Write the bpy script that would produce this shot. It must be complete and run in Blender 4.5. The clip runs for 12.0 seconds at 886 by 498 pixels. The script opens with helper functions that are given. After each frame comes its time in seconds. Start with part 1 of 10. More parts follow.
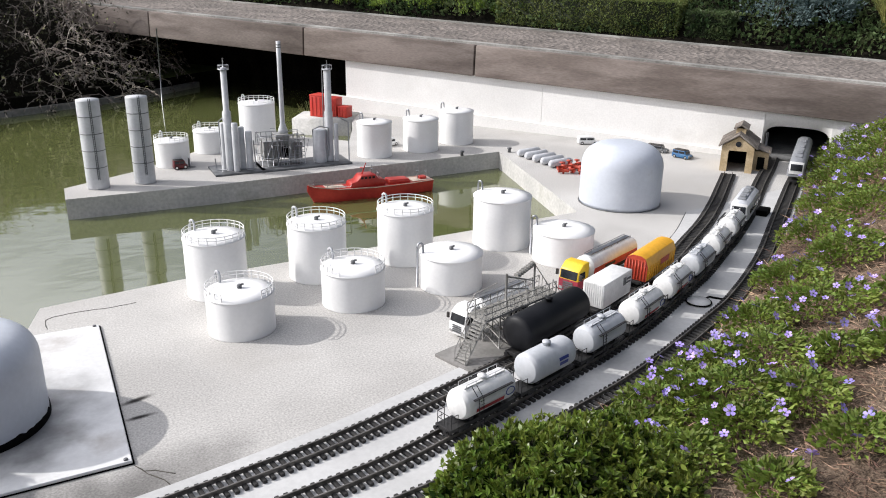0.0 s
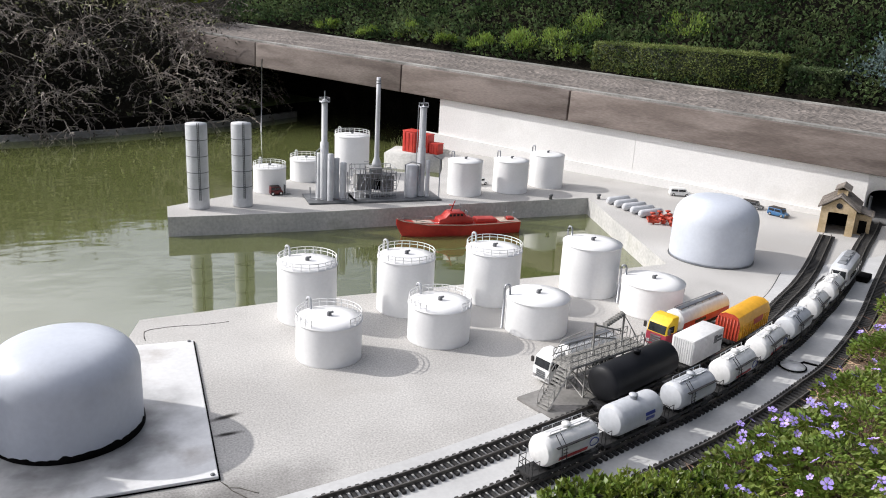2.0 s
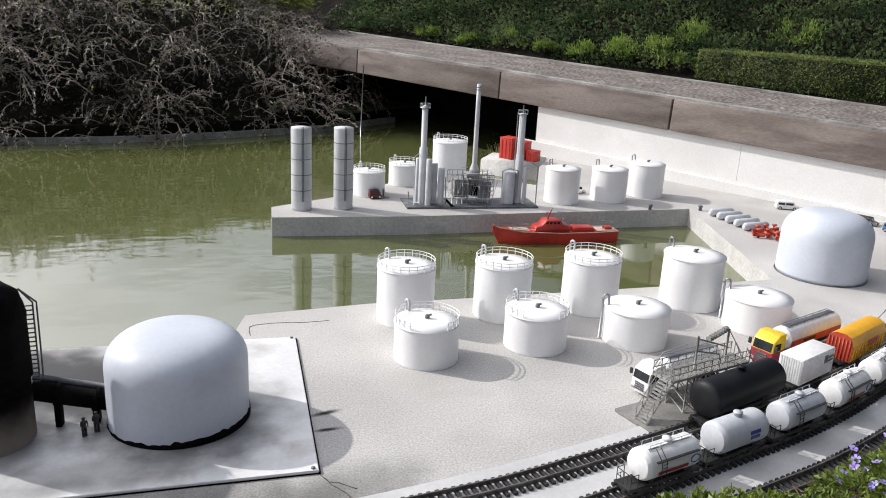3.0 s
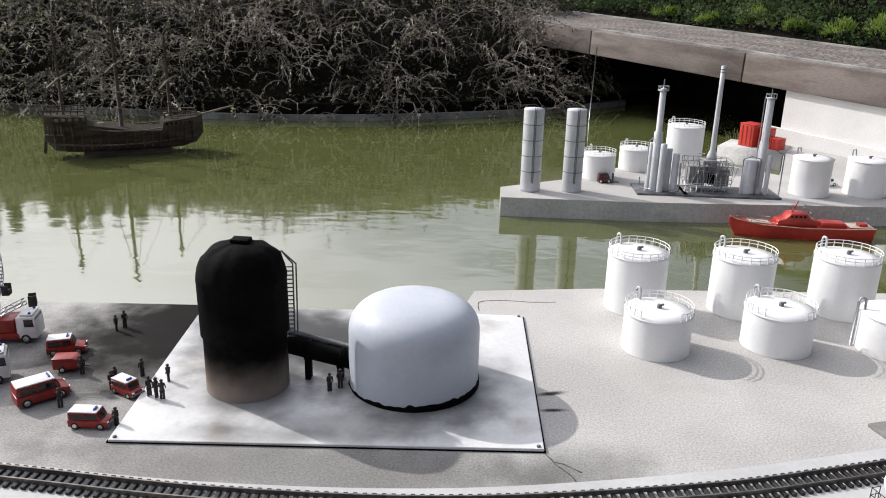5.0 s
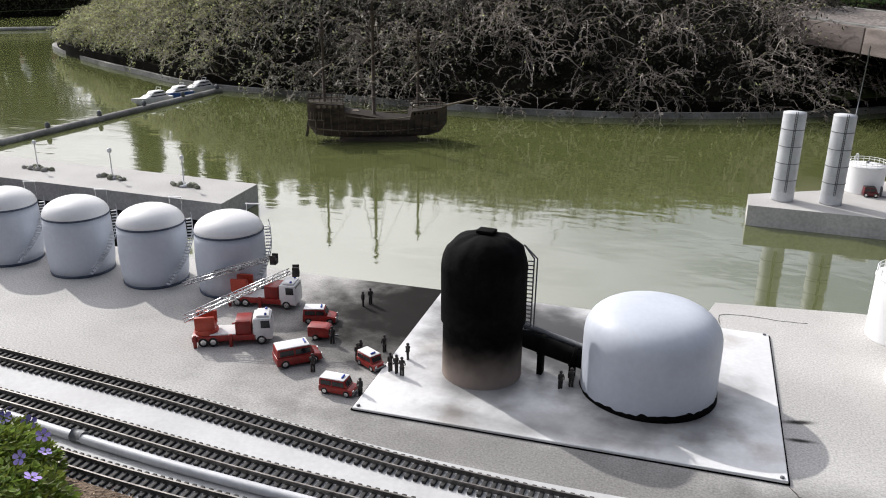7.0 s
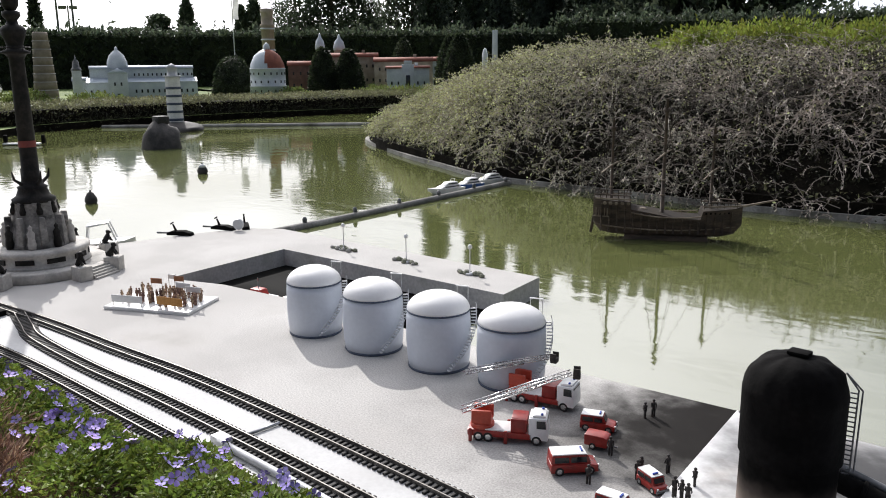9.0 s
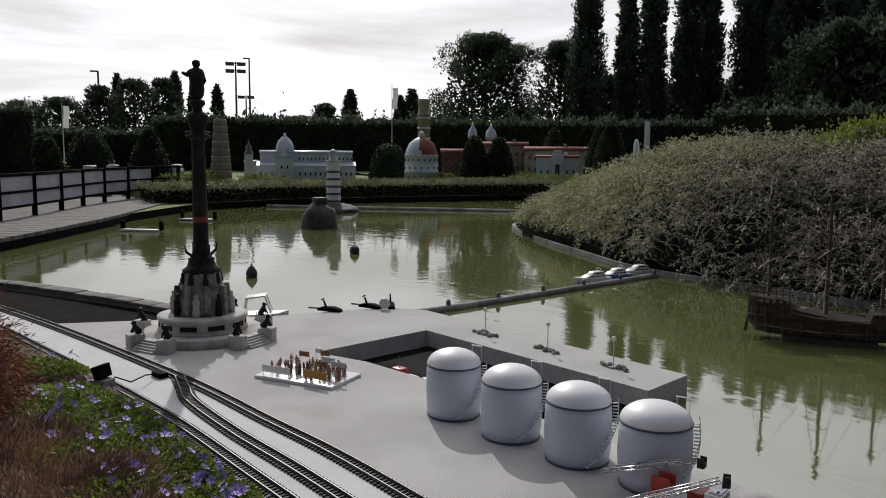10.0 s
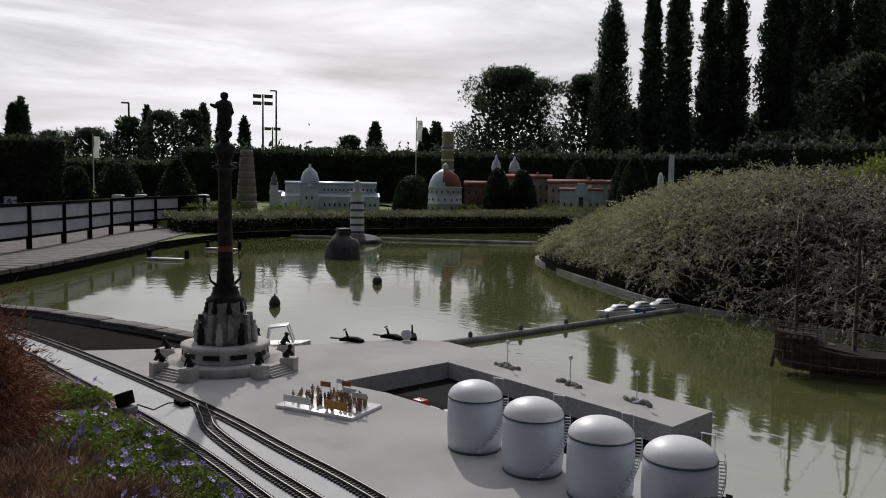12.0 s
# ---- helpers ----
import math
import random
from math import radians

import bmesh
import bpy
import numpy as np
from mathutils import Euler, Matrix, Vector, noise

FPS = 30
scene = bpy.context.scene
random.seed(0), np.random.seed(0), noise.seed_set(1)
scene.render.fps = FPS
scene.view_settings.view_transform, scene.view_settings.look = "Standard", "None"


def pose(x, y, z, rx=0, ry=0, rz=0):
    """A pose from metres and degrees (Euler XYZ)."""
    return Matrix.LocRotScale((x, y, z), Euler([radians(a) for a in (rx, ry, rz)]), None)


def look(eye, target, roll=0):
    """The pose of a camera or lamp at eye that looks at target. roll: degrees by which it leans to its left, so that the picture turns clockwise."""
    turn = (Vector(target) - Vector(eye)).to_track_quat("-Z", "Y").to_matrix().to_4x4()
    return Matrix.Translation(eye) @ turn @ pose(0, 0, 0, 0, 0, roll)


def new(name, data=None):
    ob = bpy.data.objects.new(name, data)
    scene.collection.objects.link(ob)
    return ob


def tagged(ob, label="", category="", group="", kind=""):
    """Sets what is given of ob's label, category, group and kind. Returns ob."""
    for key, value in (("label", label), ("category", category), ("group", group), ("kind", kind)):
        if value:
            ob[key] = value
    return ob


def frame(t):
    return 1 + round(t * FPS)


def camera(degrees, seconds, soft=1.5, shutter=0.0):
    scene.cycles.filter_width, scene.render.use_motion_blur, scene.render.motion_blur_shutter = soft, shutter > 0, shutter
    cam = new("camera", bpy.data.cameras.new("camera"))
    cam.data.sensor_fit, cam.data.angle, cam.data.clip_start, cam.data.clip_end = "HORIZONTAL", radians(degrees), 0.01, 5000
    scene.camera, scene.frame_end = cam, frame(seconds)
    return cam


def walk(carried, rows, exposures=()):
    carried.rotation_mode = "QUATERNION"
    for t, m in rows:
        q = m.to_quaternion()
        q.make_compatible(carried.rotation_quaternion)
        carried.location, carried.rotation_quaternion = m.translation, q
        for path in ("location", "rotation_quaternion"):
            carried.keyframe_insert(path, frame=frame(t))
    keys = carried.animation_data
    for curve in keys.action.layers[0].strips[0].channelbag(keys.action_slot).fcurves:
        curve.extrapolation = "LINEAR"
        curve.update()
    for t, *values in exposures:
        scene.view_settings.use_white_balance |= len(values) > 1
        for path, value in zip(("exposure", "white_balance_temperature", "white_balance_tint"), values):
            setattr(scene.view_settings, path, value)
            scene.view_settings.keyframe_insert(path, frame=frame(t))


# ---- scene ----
cam = camera(57.8, 12.0, soft=1.0)
PATH = [
    (0, (-0.04, 0.085, 1.287), (0.697, 1.816, 0.607), 0.8),
    (0.5, (-0.05, 0.079, 1.289), (0.668, 1.821, 0.616), 1.1),
    (1, (-0.068, 0.085, 1.296), (0.629, 1.848, 0.657), 2.2),
    (1.5, (-0.078, 0.085, 1.301), (0.569, 1.877, 0.692), 3.0),
    (2, (-0.095, 0.091, 1.297), (0.472, 1.914, 0.701), 3.1),
    (2.5, (-0.116, 0.084, 1.296), (0.351, 1.937, 0.709), 3.1),
    (3, (-0.134, 0.089, 1.292), (0.217, 1.967, 0.702), 2.9),
    (3.5, (-0.154, 0.097, 1.28), (-0.017, 1.998, 0.676), 1.9),
    (3.7, (-0.166, 0.097, 1.276), (-0.122, 2.001, 0.663), 1.5),
    (5.3, (-0.213, 0.093, 1.284), (-0.477, 1.964, 0.627), 1.1),
    (5.5, (-0.227, 0.096, 1.282), (-0.582, 1.95, 0.621), 0.7),
    (6, (-0.262, 0.088, 1.285), (-0.868, 1.873, 0.616), 0.1),
    (6.5, (-0.276, 0.088, 1.285), (-0.974, 1.837, 0.61), 0.5),
    (6.7, (-0.266, 0.083, 1.289), (-0.967, 1.829, 0.611), 0.6),
    (8.3, (-0.319, 0.113, 1.284), (-1.235, 1.81, 0.754), 0.2),
    (8.5, (-0.353, 0.137, 1.284), (-1.41, 1.756, 0.773), -0.2),
    (9, (-0.366, 0.144, 1.284), (-1.669, 1.593, 0.833), -0.5),
    (9.5, (-0.371, 0.148, 1.282), (-1.888, 1.412, 0.963), -0.6),
    (10, (-0.369, 0.147, 1.282), (-1.941, 1.361, 1.042), 0.5),
    (10.5, (-0.37, 0.147, 1.282), (-1.972, 1.329, 1.093), 0.8),
    (11, (-0.366, 0.146, 1.281), (-1.978, 1.316, 1.105), 0.6),
    (11.5, (-0.366, 0.146, 1.281), (-1.978, 1.318, 1.116), 0.8),
    (12, (-0.366, 0.146, 1.281), (-1.978, 1.318, 1.119), 0.9),
]
walk(cam, [(t, look(eye, target, roll)) for t, eye, target, roll in PATH],
     exposures=[(0, -0.22), (3.5, -0.3), (6.7, -0.3), (8.5, -0.1), (9.0, -0.12), (9.5, -0.6), (10.0, -1.13), (10.5, -1.36), (12.0, -1.4)])

# ---- light ----
SUN_AZ, SUN_EL = 63.9, 34.5          # degrees west of north, above the horizon
sun_dir = Vector((-math.sin(radians(SUN_AZ)) * math.cos(radians(SUN_EL)), math.cos(radians(SUN_AZ)) * math.cos(radians(SUN_EL)), math.sin(radians(SUN_EL))))
sun = new("sun", bpy.data.lights.new("sun", "SUN"))
sun.data.energy, sun.data.angle, sun.data.color = 4.6, radians(0.7), (1.0, 0.965, 0.935)
sun.matrix_world = look(sun_dir * 50, (0, 0, 0))

world = bpy.data.worlds.new("sky")
scene.world = world
world.use_nodes = True
wn, wl = world.node_tree.nodes, world.node_tree.links
wn.clear()
sky = wn.new("ShaderNodeTexSky")
sky.sky_type, sky.sun_disc = "NISHITA", False
sky.sun_elevation, sky.sun_rotation = radians(SUN_EL), radians(-SUN_AZ)
sky.dust_density, sky.air_density = 2.0, 1.0
tc = wn.new("ShaderNodeTexCoord")
mp = wn.new("ShaderNodeMapping")
mp.inputs["Scale"].default_value = (1.0, 1.0, 7.0)
wl.new(tc.outputs["Generated"], mp.inputs["Vector"])
cn = wn.new("ShaderNodeTexNoise")
cn.inputs["Scale"].default_value, cn.inputs["Detail"].default_value, cn.inputs["Roughness"].default_value = 1.9, 9.0, 0.58
cn.inputs["Distortion"].default_value = 0.5
wl.new(mp.outputs["Vector"], cn.inputs["Vector"])
cr = wn.new("ShaderNodeMapRange")
cr.inputs["From Min"].default_value, cr.inputs["From Max"].default_value = 0.30, 0.56
cr.inputs["To Min"].default_value, cr.inputs["To Max"].default_value = 0.45, 1.0
wl.new(cn.outputs["Fac"], cr.inputs["Value"])
cc = wn.new("ShaderNodeMapRange")
cc.inputs["From Min"].default_value, cc.inputs["From Max"].default_value = 0.35, 0.75
cc.inputs["To Min"].default_value, cc.inputs["To Max"].default_value = 8.2, 10.4
wl.new(cn.outputs["Fac"], cc.inputs["Value"])
# thin cloud glows towards the sun
dn = wn.new("ShaderNodeVectorMath")
dn.operation = "DOT_PRODUCT"
dn.inputs[1].default_value = sun_dir
wl.new(tc.outputs["Generated"], dn.inputs[0])
gl = wn.new("ShaderNodeMapRange")
gl.inputs["From Min"].default_value, gl.inputs["From Max"].default_value = 0.25, 1.0
gl.inputs["To Min"].default_value, gl.inputs["To Max"].default_value = 0.45, 6.0
wl.new(dn.outputs["Value"], gl.inputs["Value"])
cm = wn.new("ShaderNodeMath")
cm.operation = "MULTIPLY"
wl.new(cc.outputs["Result"], cm.inputs[0])
wl.new(gl.outputs["Result"], cm.inputs[1])
cc = cm
cv = wn.new("ShaderNodeCombineColor")
for k in ("Red", "Green", "Blue"):
    wl.new(cc.outputs[0], cv.inputs[k])
tint = wn.new("ShaderNodeMix")
tint.data_type, tint.blend_type = "RGBA", "MULTIPLY"
tint.inputs["Factor"].default_value = 1.0
# whiter towards the sun, bluer away from it
tn = wn.new("ShaderNodeMapRange")
tn.inputs["From Min"].default_value, tn.inputs["From Max"].default_value = 0.1, 0.75
wl.new(dn.outputs["Value"], tn.inputs["Value"])
tm = wn.new("ShaderNodeMix")
tm.data_type = "RGBA"
tm.inputs[6].default_value, tm.inputs[7].default_value = (0.84, 0.97, 1.30, 1), (0.995, 0.98, 1.025, 1)
wl.new(tn.outputs["Result"], tm.inputs["Factor"])
wl.new(tm.outputs[2], tint.inputs[7])
wl.new(cv.outputs["Color"], tint.inputs[6])
mx = wn.new("ShaderNodeMix")
mx.data_type = "RGBA"
wl.new(cr.outputs["Result"], mx.inputs["Factor"])
wl.new(sky.outputs["Color"], mx.inputs[6])
wl.new(tint.outputs[2], mx.inputs[7])
bg = wn.new("ShaderNodeBackground")
bg.inputs["Strength"].default_value = 0.054
wo = wn.new("ShaderNodeOutputWorld")
wl.new(mx.outputs[2], bg.inputs["Color"])
wl.new(bg.outputs["Background"], wo.inputs["Surface"])


# ---- materials ----
def rgb(c):
    return (c[0], c[1], c[2], 1.0)


def surf(name, c1, c2=None, rough=0.7, scale=6.0, fine=60.0, fine_amt=0.15, bump=0.2, dist=0.002, metal=0.0, spec=0.5, pits=0.0, rnd=0.0, island=0.0, low=0.4, high=0.62, rough_var=0.1, stain=None, stain_scale=1.5, stain_lo=0.55, stain_hi=0.72, stretch=None, coat=0.0):
    """A painted, mineral or plant surface: two colours over a broad noise, a fine grain, and relief."""
    m = bpy.data.materials.new(name)
    m.use_nodes = True
    n, l = m.node_tree.nodes, m.node_tree.links
    n.clear()
    out = n.new("ShaderNodeOutputMaterial")
    b = n.new("ShaderNodeBsdfPrincipled")
    l.new(b.outputs[0], out.inputs[0])
    t = n.new("ShaderNodeTexCoord")
    src = t.outputs["Object"]
    if stretch:
        mpn = n.new("ShaderNodeMapping")
        mpn.inputs["Scale"].default_value = stretch
        l.new(src, mpn.inputs[0])
        src = mpn.outputs[0]
    a = n.new("ShaderNodeTexNoise")
    a.inputs["Scale"].default_value, a.inputs["Detail"].default_value = scale, 5.0
    l.new(src, a.inputs["Vector"])
    r = n.new("ShaderNodeMapRange")
    r.inputs["From Min"].default_value, r.inputs["From Max"].default_value = low, high
    l.new(a.outputs["Fac"], r.inputs["Value"])
    mix = n.new("ShaderNodeMix")
    mix.data_type = "RGBA"
    mix.inputs[6].default_value, mix.inputs[7].default_value = rgb(c1), rgb(c2 or c1)
    l.new(r.outputs[0], mix.inputs[0])
    col = mix.outputs[2]
    f = n.new("ShaderNodeTexNoise")
    f.inputs["Scale"].default_value, f.inputs["Detail"].default_value = fine, 4.0
    l.new(src, f.inputs["Vector"])
    fr = n.new("ShaderNodeMapRange")
    fr.inputs["From Min"].default_value, fr.inputs["From Max"].default_value = 0.3, 0.7
    fr.inputs["To Min"].default_value, fr.inputs["To Max"].default_value = 1 - fine_amt, 1 + fine_amt
    l.new(f.outputs["Fac"], fr.inputs["Value"])
    hs = n.new("ShaderNodeHueSaturation")
    l.new(fr.outputs[0], hs.inputs["Value"])
    l.new(col, hs.inputs["Color"])
    col = hs.outputs[0]
    if stain:
        s = n.new("ShaderNodeTexNoise")
        s.inputs["Scale"].default_value, s.inputs["Detail"].default_value, s.inputs["Roughness"].default_value = stain_scale, 6.0, 0.6
        l.new(src, s.inputs["Vector"])
        sr = n.new("ShaderNodeMapRange")
        sr.inputs["From Min"].default_value, sr.inputs["From Max"].default_value = stain_lo, stain_hi
        l.new(s.outputs["Fac"], sr.inputs["Value"])
        sm = n.new("ShaderNodeMix")
        sm.data_type = "RGBA"
        sm.inputs[7].default_value = rgb(stain)
        l.new(sr.outputs[0], sm.inputs[0])
        l.new(col, sm.inputs[6])
        col = sm.outputs[2]
    if rnd or island:
        src2 = n.new("ShaderNodeObjectInfo").outputs["Random"] if rnd else n.new("ShaderNodeNewGeometry").outputs["Random Per Island"]
        amt = rnd or island
        rr = n.new("ShaderNodeMapRange")
        rr.inputs["To Min"].default_value, rr.inputs["To Max"].default_value = 1 - amt, 1 + amt
        l.new(src2, rr.inputs["Value"])
        h2 = n.new("ShaderNodeHueSaturation")
        l.new(rr.outputs[0], h2.inputs["Value"])
        rh = n.new("ShaderNodeMapRange")
        rh.inputs["To Min"].default_value, rh.inputs["To Max"].default_value = 0.5 - amt * 0.06, 0.5 + amt * 0.06
        l.new(src2, rh.inputs["Value"])
        l.new(rh.outputs[0], h2.inputs["Hue"])
        l.new(col, h2.inputs["Color"])
        col = h2.outputs[0]
    l.new(col, b.inputs["Base Color"])
    ro = n.new("ShaderNodeMapRange")
    ro.inputs["To Min"].default_value, ro.inputs["To Max"].default_value = max(0.02, rough - rough_var), min(1.0, rough + rough_var)
    l.new(a.outputs["Fac"], ro.inputs["Value"])
    l.new(ro.outputs[0], b.inputs["Roughness"])
    b.inputs["Metallic"].default_value = metal
    b.inputs["Specular IOR Level"].default_value = spec
    b.inputs["Coat Weight"].default_value = coat
    if bump:
        h = f.outputs["Fac"]
        if pits:
            v = n.new("ShaderNodeTexVoronoi")
            v.inputs["Scale"].default_value = pits
            l.new(src, v.inputs["Vector"])
            ad = n.new("ShaderNodeMath")
            ad.operation = "ADD"
            l.new(v.outputs["Distance"], ad.inputs[0])
            l.new(h, ad.inputs[1])
            h = ad.outputs[0]
        bp = n.new("ShaderNodeBump")
        bp.inputs["Strength"].default_value, bp.inputs["Distance"].default_value = bump, dist
        l.new(h, bp.inputs["Height"])
        l.new(bp.outputs[0], b.inputs["Normal"])
    return m


M_CONC = surf("rough_concrete", (0.43, 0.418, 0.40), (0.515, 0.503, 0.482), 0.9, 2.2, 150, 0.24, 0.12, 0.003, spec=0.15, stain=(0.35, 0.33, 0.305), stain_scale=1.1, stain_lo=0.52, stain_hi=0.78)
M_CONC_S = surf("smooth_concrete", (0.47, 0.47, 0.465), (0.55, 0.55, 0.545), 0.75, 3, 70, 0.06, 0.15, 0.001, stain=(0.45, 0.44, 0.43), stain_scale=2.0, stain_lo=0.6, stain_hi=0.8)
M_CONC_EDGE = surf("quay_wall_concrete", (0.42, 0.415, 0.40), (0.52, 0.51, 0.49), 0.85, 3, 60, 0.15, 0.4, 0.003, stain=(0.25, 0.25, 0.2), stain_scale=3, stain_lo=0.55, stain_hi=0.75)
M_WALL = surf("white_painted_wall", (0.72, 0.71, 0.69), (0.80, 0.79, 0.77), 0.85, 1.5, 90, 0.05, 0.4, 0.003, stain=(0.6, 0.58, 0.54), stain_scale=1.2, stain_lo=0.58, stain_hi=0.8)
M_BEAM = surf("weathered_timber_beam", (0.135, 0.108, 0.094), (0.225, 0.188, 0.168), 0.85, 1.6, 30, 0.16, 0.5, 0.003, stain=(0.09, 0.07, 0.06), stain_scale=1.8, stain_lo=0.55, stain_hi=0.75, stretch=(1, 1, 5))
M_GRAVEL = surf("gravel_path", (0.15, 0.13, 0.115), (0.23, 0.20, 0.178), 0.95, 3, 26, 0.32, 0.9, 0.02, pits=22)
M_WHITE = surf("white_tank_paint", (0.80, 0.80, 0.795), (0.84, 0.84, 0.835), 0.45, 5, 80, 0.02, 0.1, 0.0006, stain=(0.70, 0.69, 0.66), stain_scale=6, stain_lo=0.62, stain_hi=0.85)
M_DOME = surf("pale_dome_paint", (0.53, 0.565, 0.63), (0.61, 0.645, 0.705), 0.5, 4, 60, 0.03, 0.15, 0.001, stain=(0.38, 0.38, 0.38), stain_scale=7, stain_lo=0.64, stain_hi=0.9)
M_GREYPAINT = surf("grey_silo_paint", (0.50, 0.51, 0.53), (0.60, 0.61, 0.625), 0.5, 8, 60, 0.06, 0.1, 0.001)
M_STEEL = surf("grey_steel", (0.30, 0.31, 0.33), (0.42, 0.43, 0.45), 0.38, 12, 90, 0.1, 0.1, 0.001, metal=0.85)
M_DKSTEEL = surf("dark_steel", (0.10, 0.105, 0.11), (0.17, 0.175, 0.18), 0.55, 20, 90, 0.15, 0.15, 0.001, metal=0.3)
M_BLACK = surf("soot_black", (0.0025, 0.0025, 0.0025), (0.006, 0.0057, 0.0055), 0.8, 9, 60, 0.3, 0.4, 0.004, spec=0.06)
M_SLEEPER = surf("dark_sleeper", (0.018, 0.017, 0.017), (0.035, 0.033, 0.03), 0.75, 30, 120, 0.2, 0.3, 0.001, rnd=0.3)
M_RAIL = surf("rail_steel", (0.14, 0.13, 0.12), (0.23, 0.215, 0.20), 0.5, 30, 90, 0.1, 0.05, 0.001, metal=0.7)
M_SOIL = surf("dry_soil", (0.13, 0.095, 0.07), (0.235, 0.178, 0.132), 1.0, 5, 110, 0.55, 1.0, 0.02, stain=(0.075, 0.055, 0.042), stain_scale=14, stain_lo=0.52, stain_hi=0.66, spec=0.1)
# near-black soil: shade under shrubs and banks is put into this colour
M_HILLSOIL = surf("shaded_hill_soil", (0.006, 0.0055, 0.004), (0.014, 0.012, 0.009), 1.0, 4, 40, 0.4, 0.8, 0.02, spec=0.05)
M_LAWN = surf("mown_lawn", (0.10, 0.15, 0.035), (0.17, 0.22, 0.06), 0.95, 0.6, 25, 0.25, 0.6, 0.02)
M_KERB = surf("lake_kerb_concrete", (0.24, 0.235, 0.22), (0.38, 0.37, 0.345), 0.85, 3, 50, 0.2, 0.5, 0.004, stain=(0.09, 0.088, 0.075), stain_scale=2, stain_lo=0.48, stain_hi=0.7)
M_PLATE = surf("white_metal_plate", (0.66, 0.66, 0.655), (0.75, 0.75, 0.745), 0.42, 3, 60, 0.05, 0.15, 0.001, stain=(0.40, 0.365, 0.33), stain_scale=4.2, stain_lo=0.53, stain_hi=0.76)


def water_material():
    m = bpy.data.materials.new("green_pond_water")
    m.use_nodes = True
    n, l = m.node_tree.nodes, m.node_tree.links
    b = n["Principled BSDF"]
    t = n.new("ShaderNodeTexCoord")
    a = n.new("ShaderNodeTexNoise")
    a.inputs["Scale"].default_value, a.inputs["Detail"].default_value = 0.5, 4
    l.new(t.outputs["Object"], a.inputs["Vector"])
    mixc = n.new("ShaderNodeMix")
    mixc.data_type = "RGBA"
    mixc.inputs[6].default_value, mixc.inputs[7].default_value = (0.088, 0.103, 0.034, 1), (0.128, 0.140, 0.052, 1)
    l.new(a.outputs["Fac"], mixc.inputs[0])
    l.new(mixc.outputs[2], b.inputs["Base Color"])
    b.inputs["Roughness"].default_value, b.inputs["IOR"].default_value = 0.05, 2.7
    b.inputs["Specular IOR Level"].default_value = 0.5
    mpn = n.new("ShaderNodeMapping")
    mpn.inputs["Rotation"].default_value = (0, 0, radians(-28))
    mpn.inputs["Scale"].default_value = (1.0, 1.7, 1.0)
    l.new(t.outputs["Object"], mpn.inputs[0])
    w1, w2, calm = (n.new("ShaderNodeTexNoise") for _ in range(3))
    for w, sc, dt in ((w1, 2.6, 0.5), (w2, 8.5, 0.0), (calm, 0.45, 1.0)):
        w.inputs["Scale"].default_value, w.inputs["Detail"].default_value, w.inputs["Distortion"].default_value = sc, dt, 0.5
        l.new(mpn.outputs[0], w.inputs["Vector"])
    ml = n.new("ShaderNodeMath")
    ml.operation = "MULTIPLY_ADD"
    ml.inputs[1].default_value = 0.30
    l.new(w2.outputs["Fac"], ml.inputs[0])
    l.new(w1.outputs["Fac"], ml.inputs[2])
    cr2 = n.new("ShaderNodeMapRange")
    cr2.inputs["From Min"].default_value, cr2.inputs["From Max"].default_value = 0.36, 0.62
    cr2.inputs["To Min"].default_value, cr2.inputs["To Max"].default_value = 0.06, 0.19
    l.new(calm.outputs["Fac"], cr2.inputs["Value"])
    bp = n.new("ShaderNodeBump")
    bp.inputs["Distance"].default_value = 0.012
    l.new(cr2.outputs[0], bp.inputs["Strength"])
    l.new(ml.outputs[0], bp.inputs["Height"])
    l.new(bp.outputs[0], b.inputs["Normal"])
    return m


M_WATER = water_material()


# ---- building helpers ----
def finish(bm, name, mats, sharp=0.65):
    for f in bm.faces:
        f.smooth = True
    for e in bm.edges:
        if len(e.link_faces) == 2 and e.calc_face_angle(0) > sharp:
            e.smooth = False
    me = bpy.data.meshes.new(name)
    bm.to_mesh(me)
    bm.free()
    for mt in (mats if isinstance(mats, (list, tuple)) else [mats]):
        me.materials.append(mt)
    return me


def part(name, bm, material, parent, label="", at=None, sharp=0.65):
    """One bmesh (or ready mesh) as one mesh object under a thing or a part."""
    me = bm if isinstance(bm, bpy.types.Mesh) else finish(bm, name, material, sharp)
    ob = new(name, me)
    ob.parent = parent
    if at is not None:
        ob.matrix_basis = at if isinstance(at, Matrix) else Matrix.Translation(at)
    return tagged(ob, label)


def part_pieces(name, bm, material, parent, label=""):
    """Each loose piece of a bmesh as a part of its own."""
    left = set(bm.verts)
    while left:
        todo, got = [left.pop()], []
        while todo:
            v = todo.pop()
            got.append(v)
            for e in v.link_edges:
                w = e.other_vert(v)
                if w in left:
                    left.discard(w)
                    todo.append(w)
        one = bmesh.new()
        new_of = {v: one.verts.new(v.co) for v in got}
        for f in {f for v in got for f in v.link_faces}:
            one.faces.new([new_of[v] for v in f.verts])
        part(name, one, material, parent, label)
    bm.free()


def thing(name, x=0, y=0, z=0, rz=0, label="", category="", group="", kind=""):
    ob = new(name)
    ob.empty_display_size = 0.05
    ob.matrix_basis = pose(x, y, z, 0, 0, rz)
    return tagged(ob, label, category, group, kind)


def solid(name, bm, material, label="", category="", group="", kind="", sharp=0.65):
    return tagged(new(name, finish(bm, name, material, sharp)), label, category, group, kind)


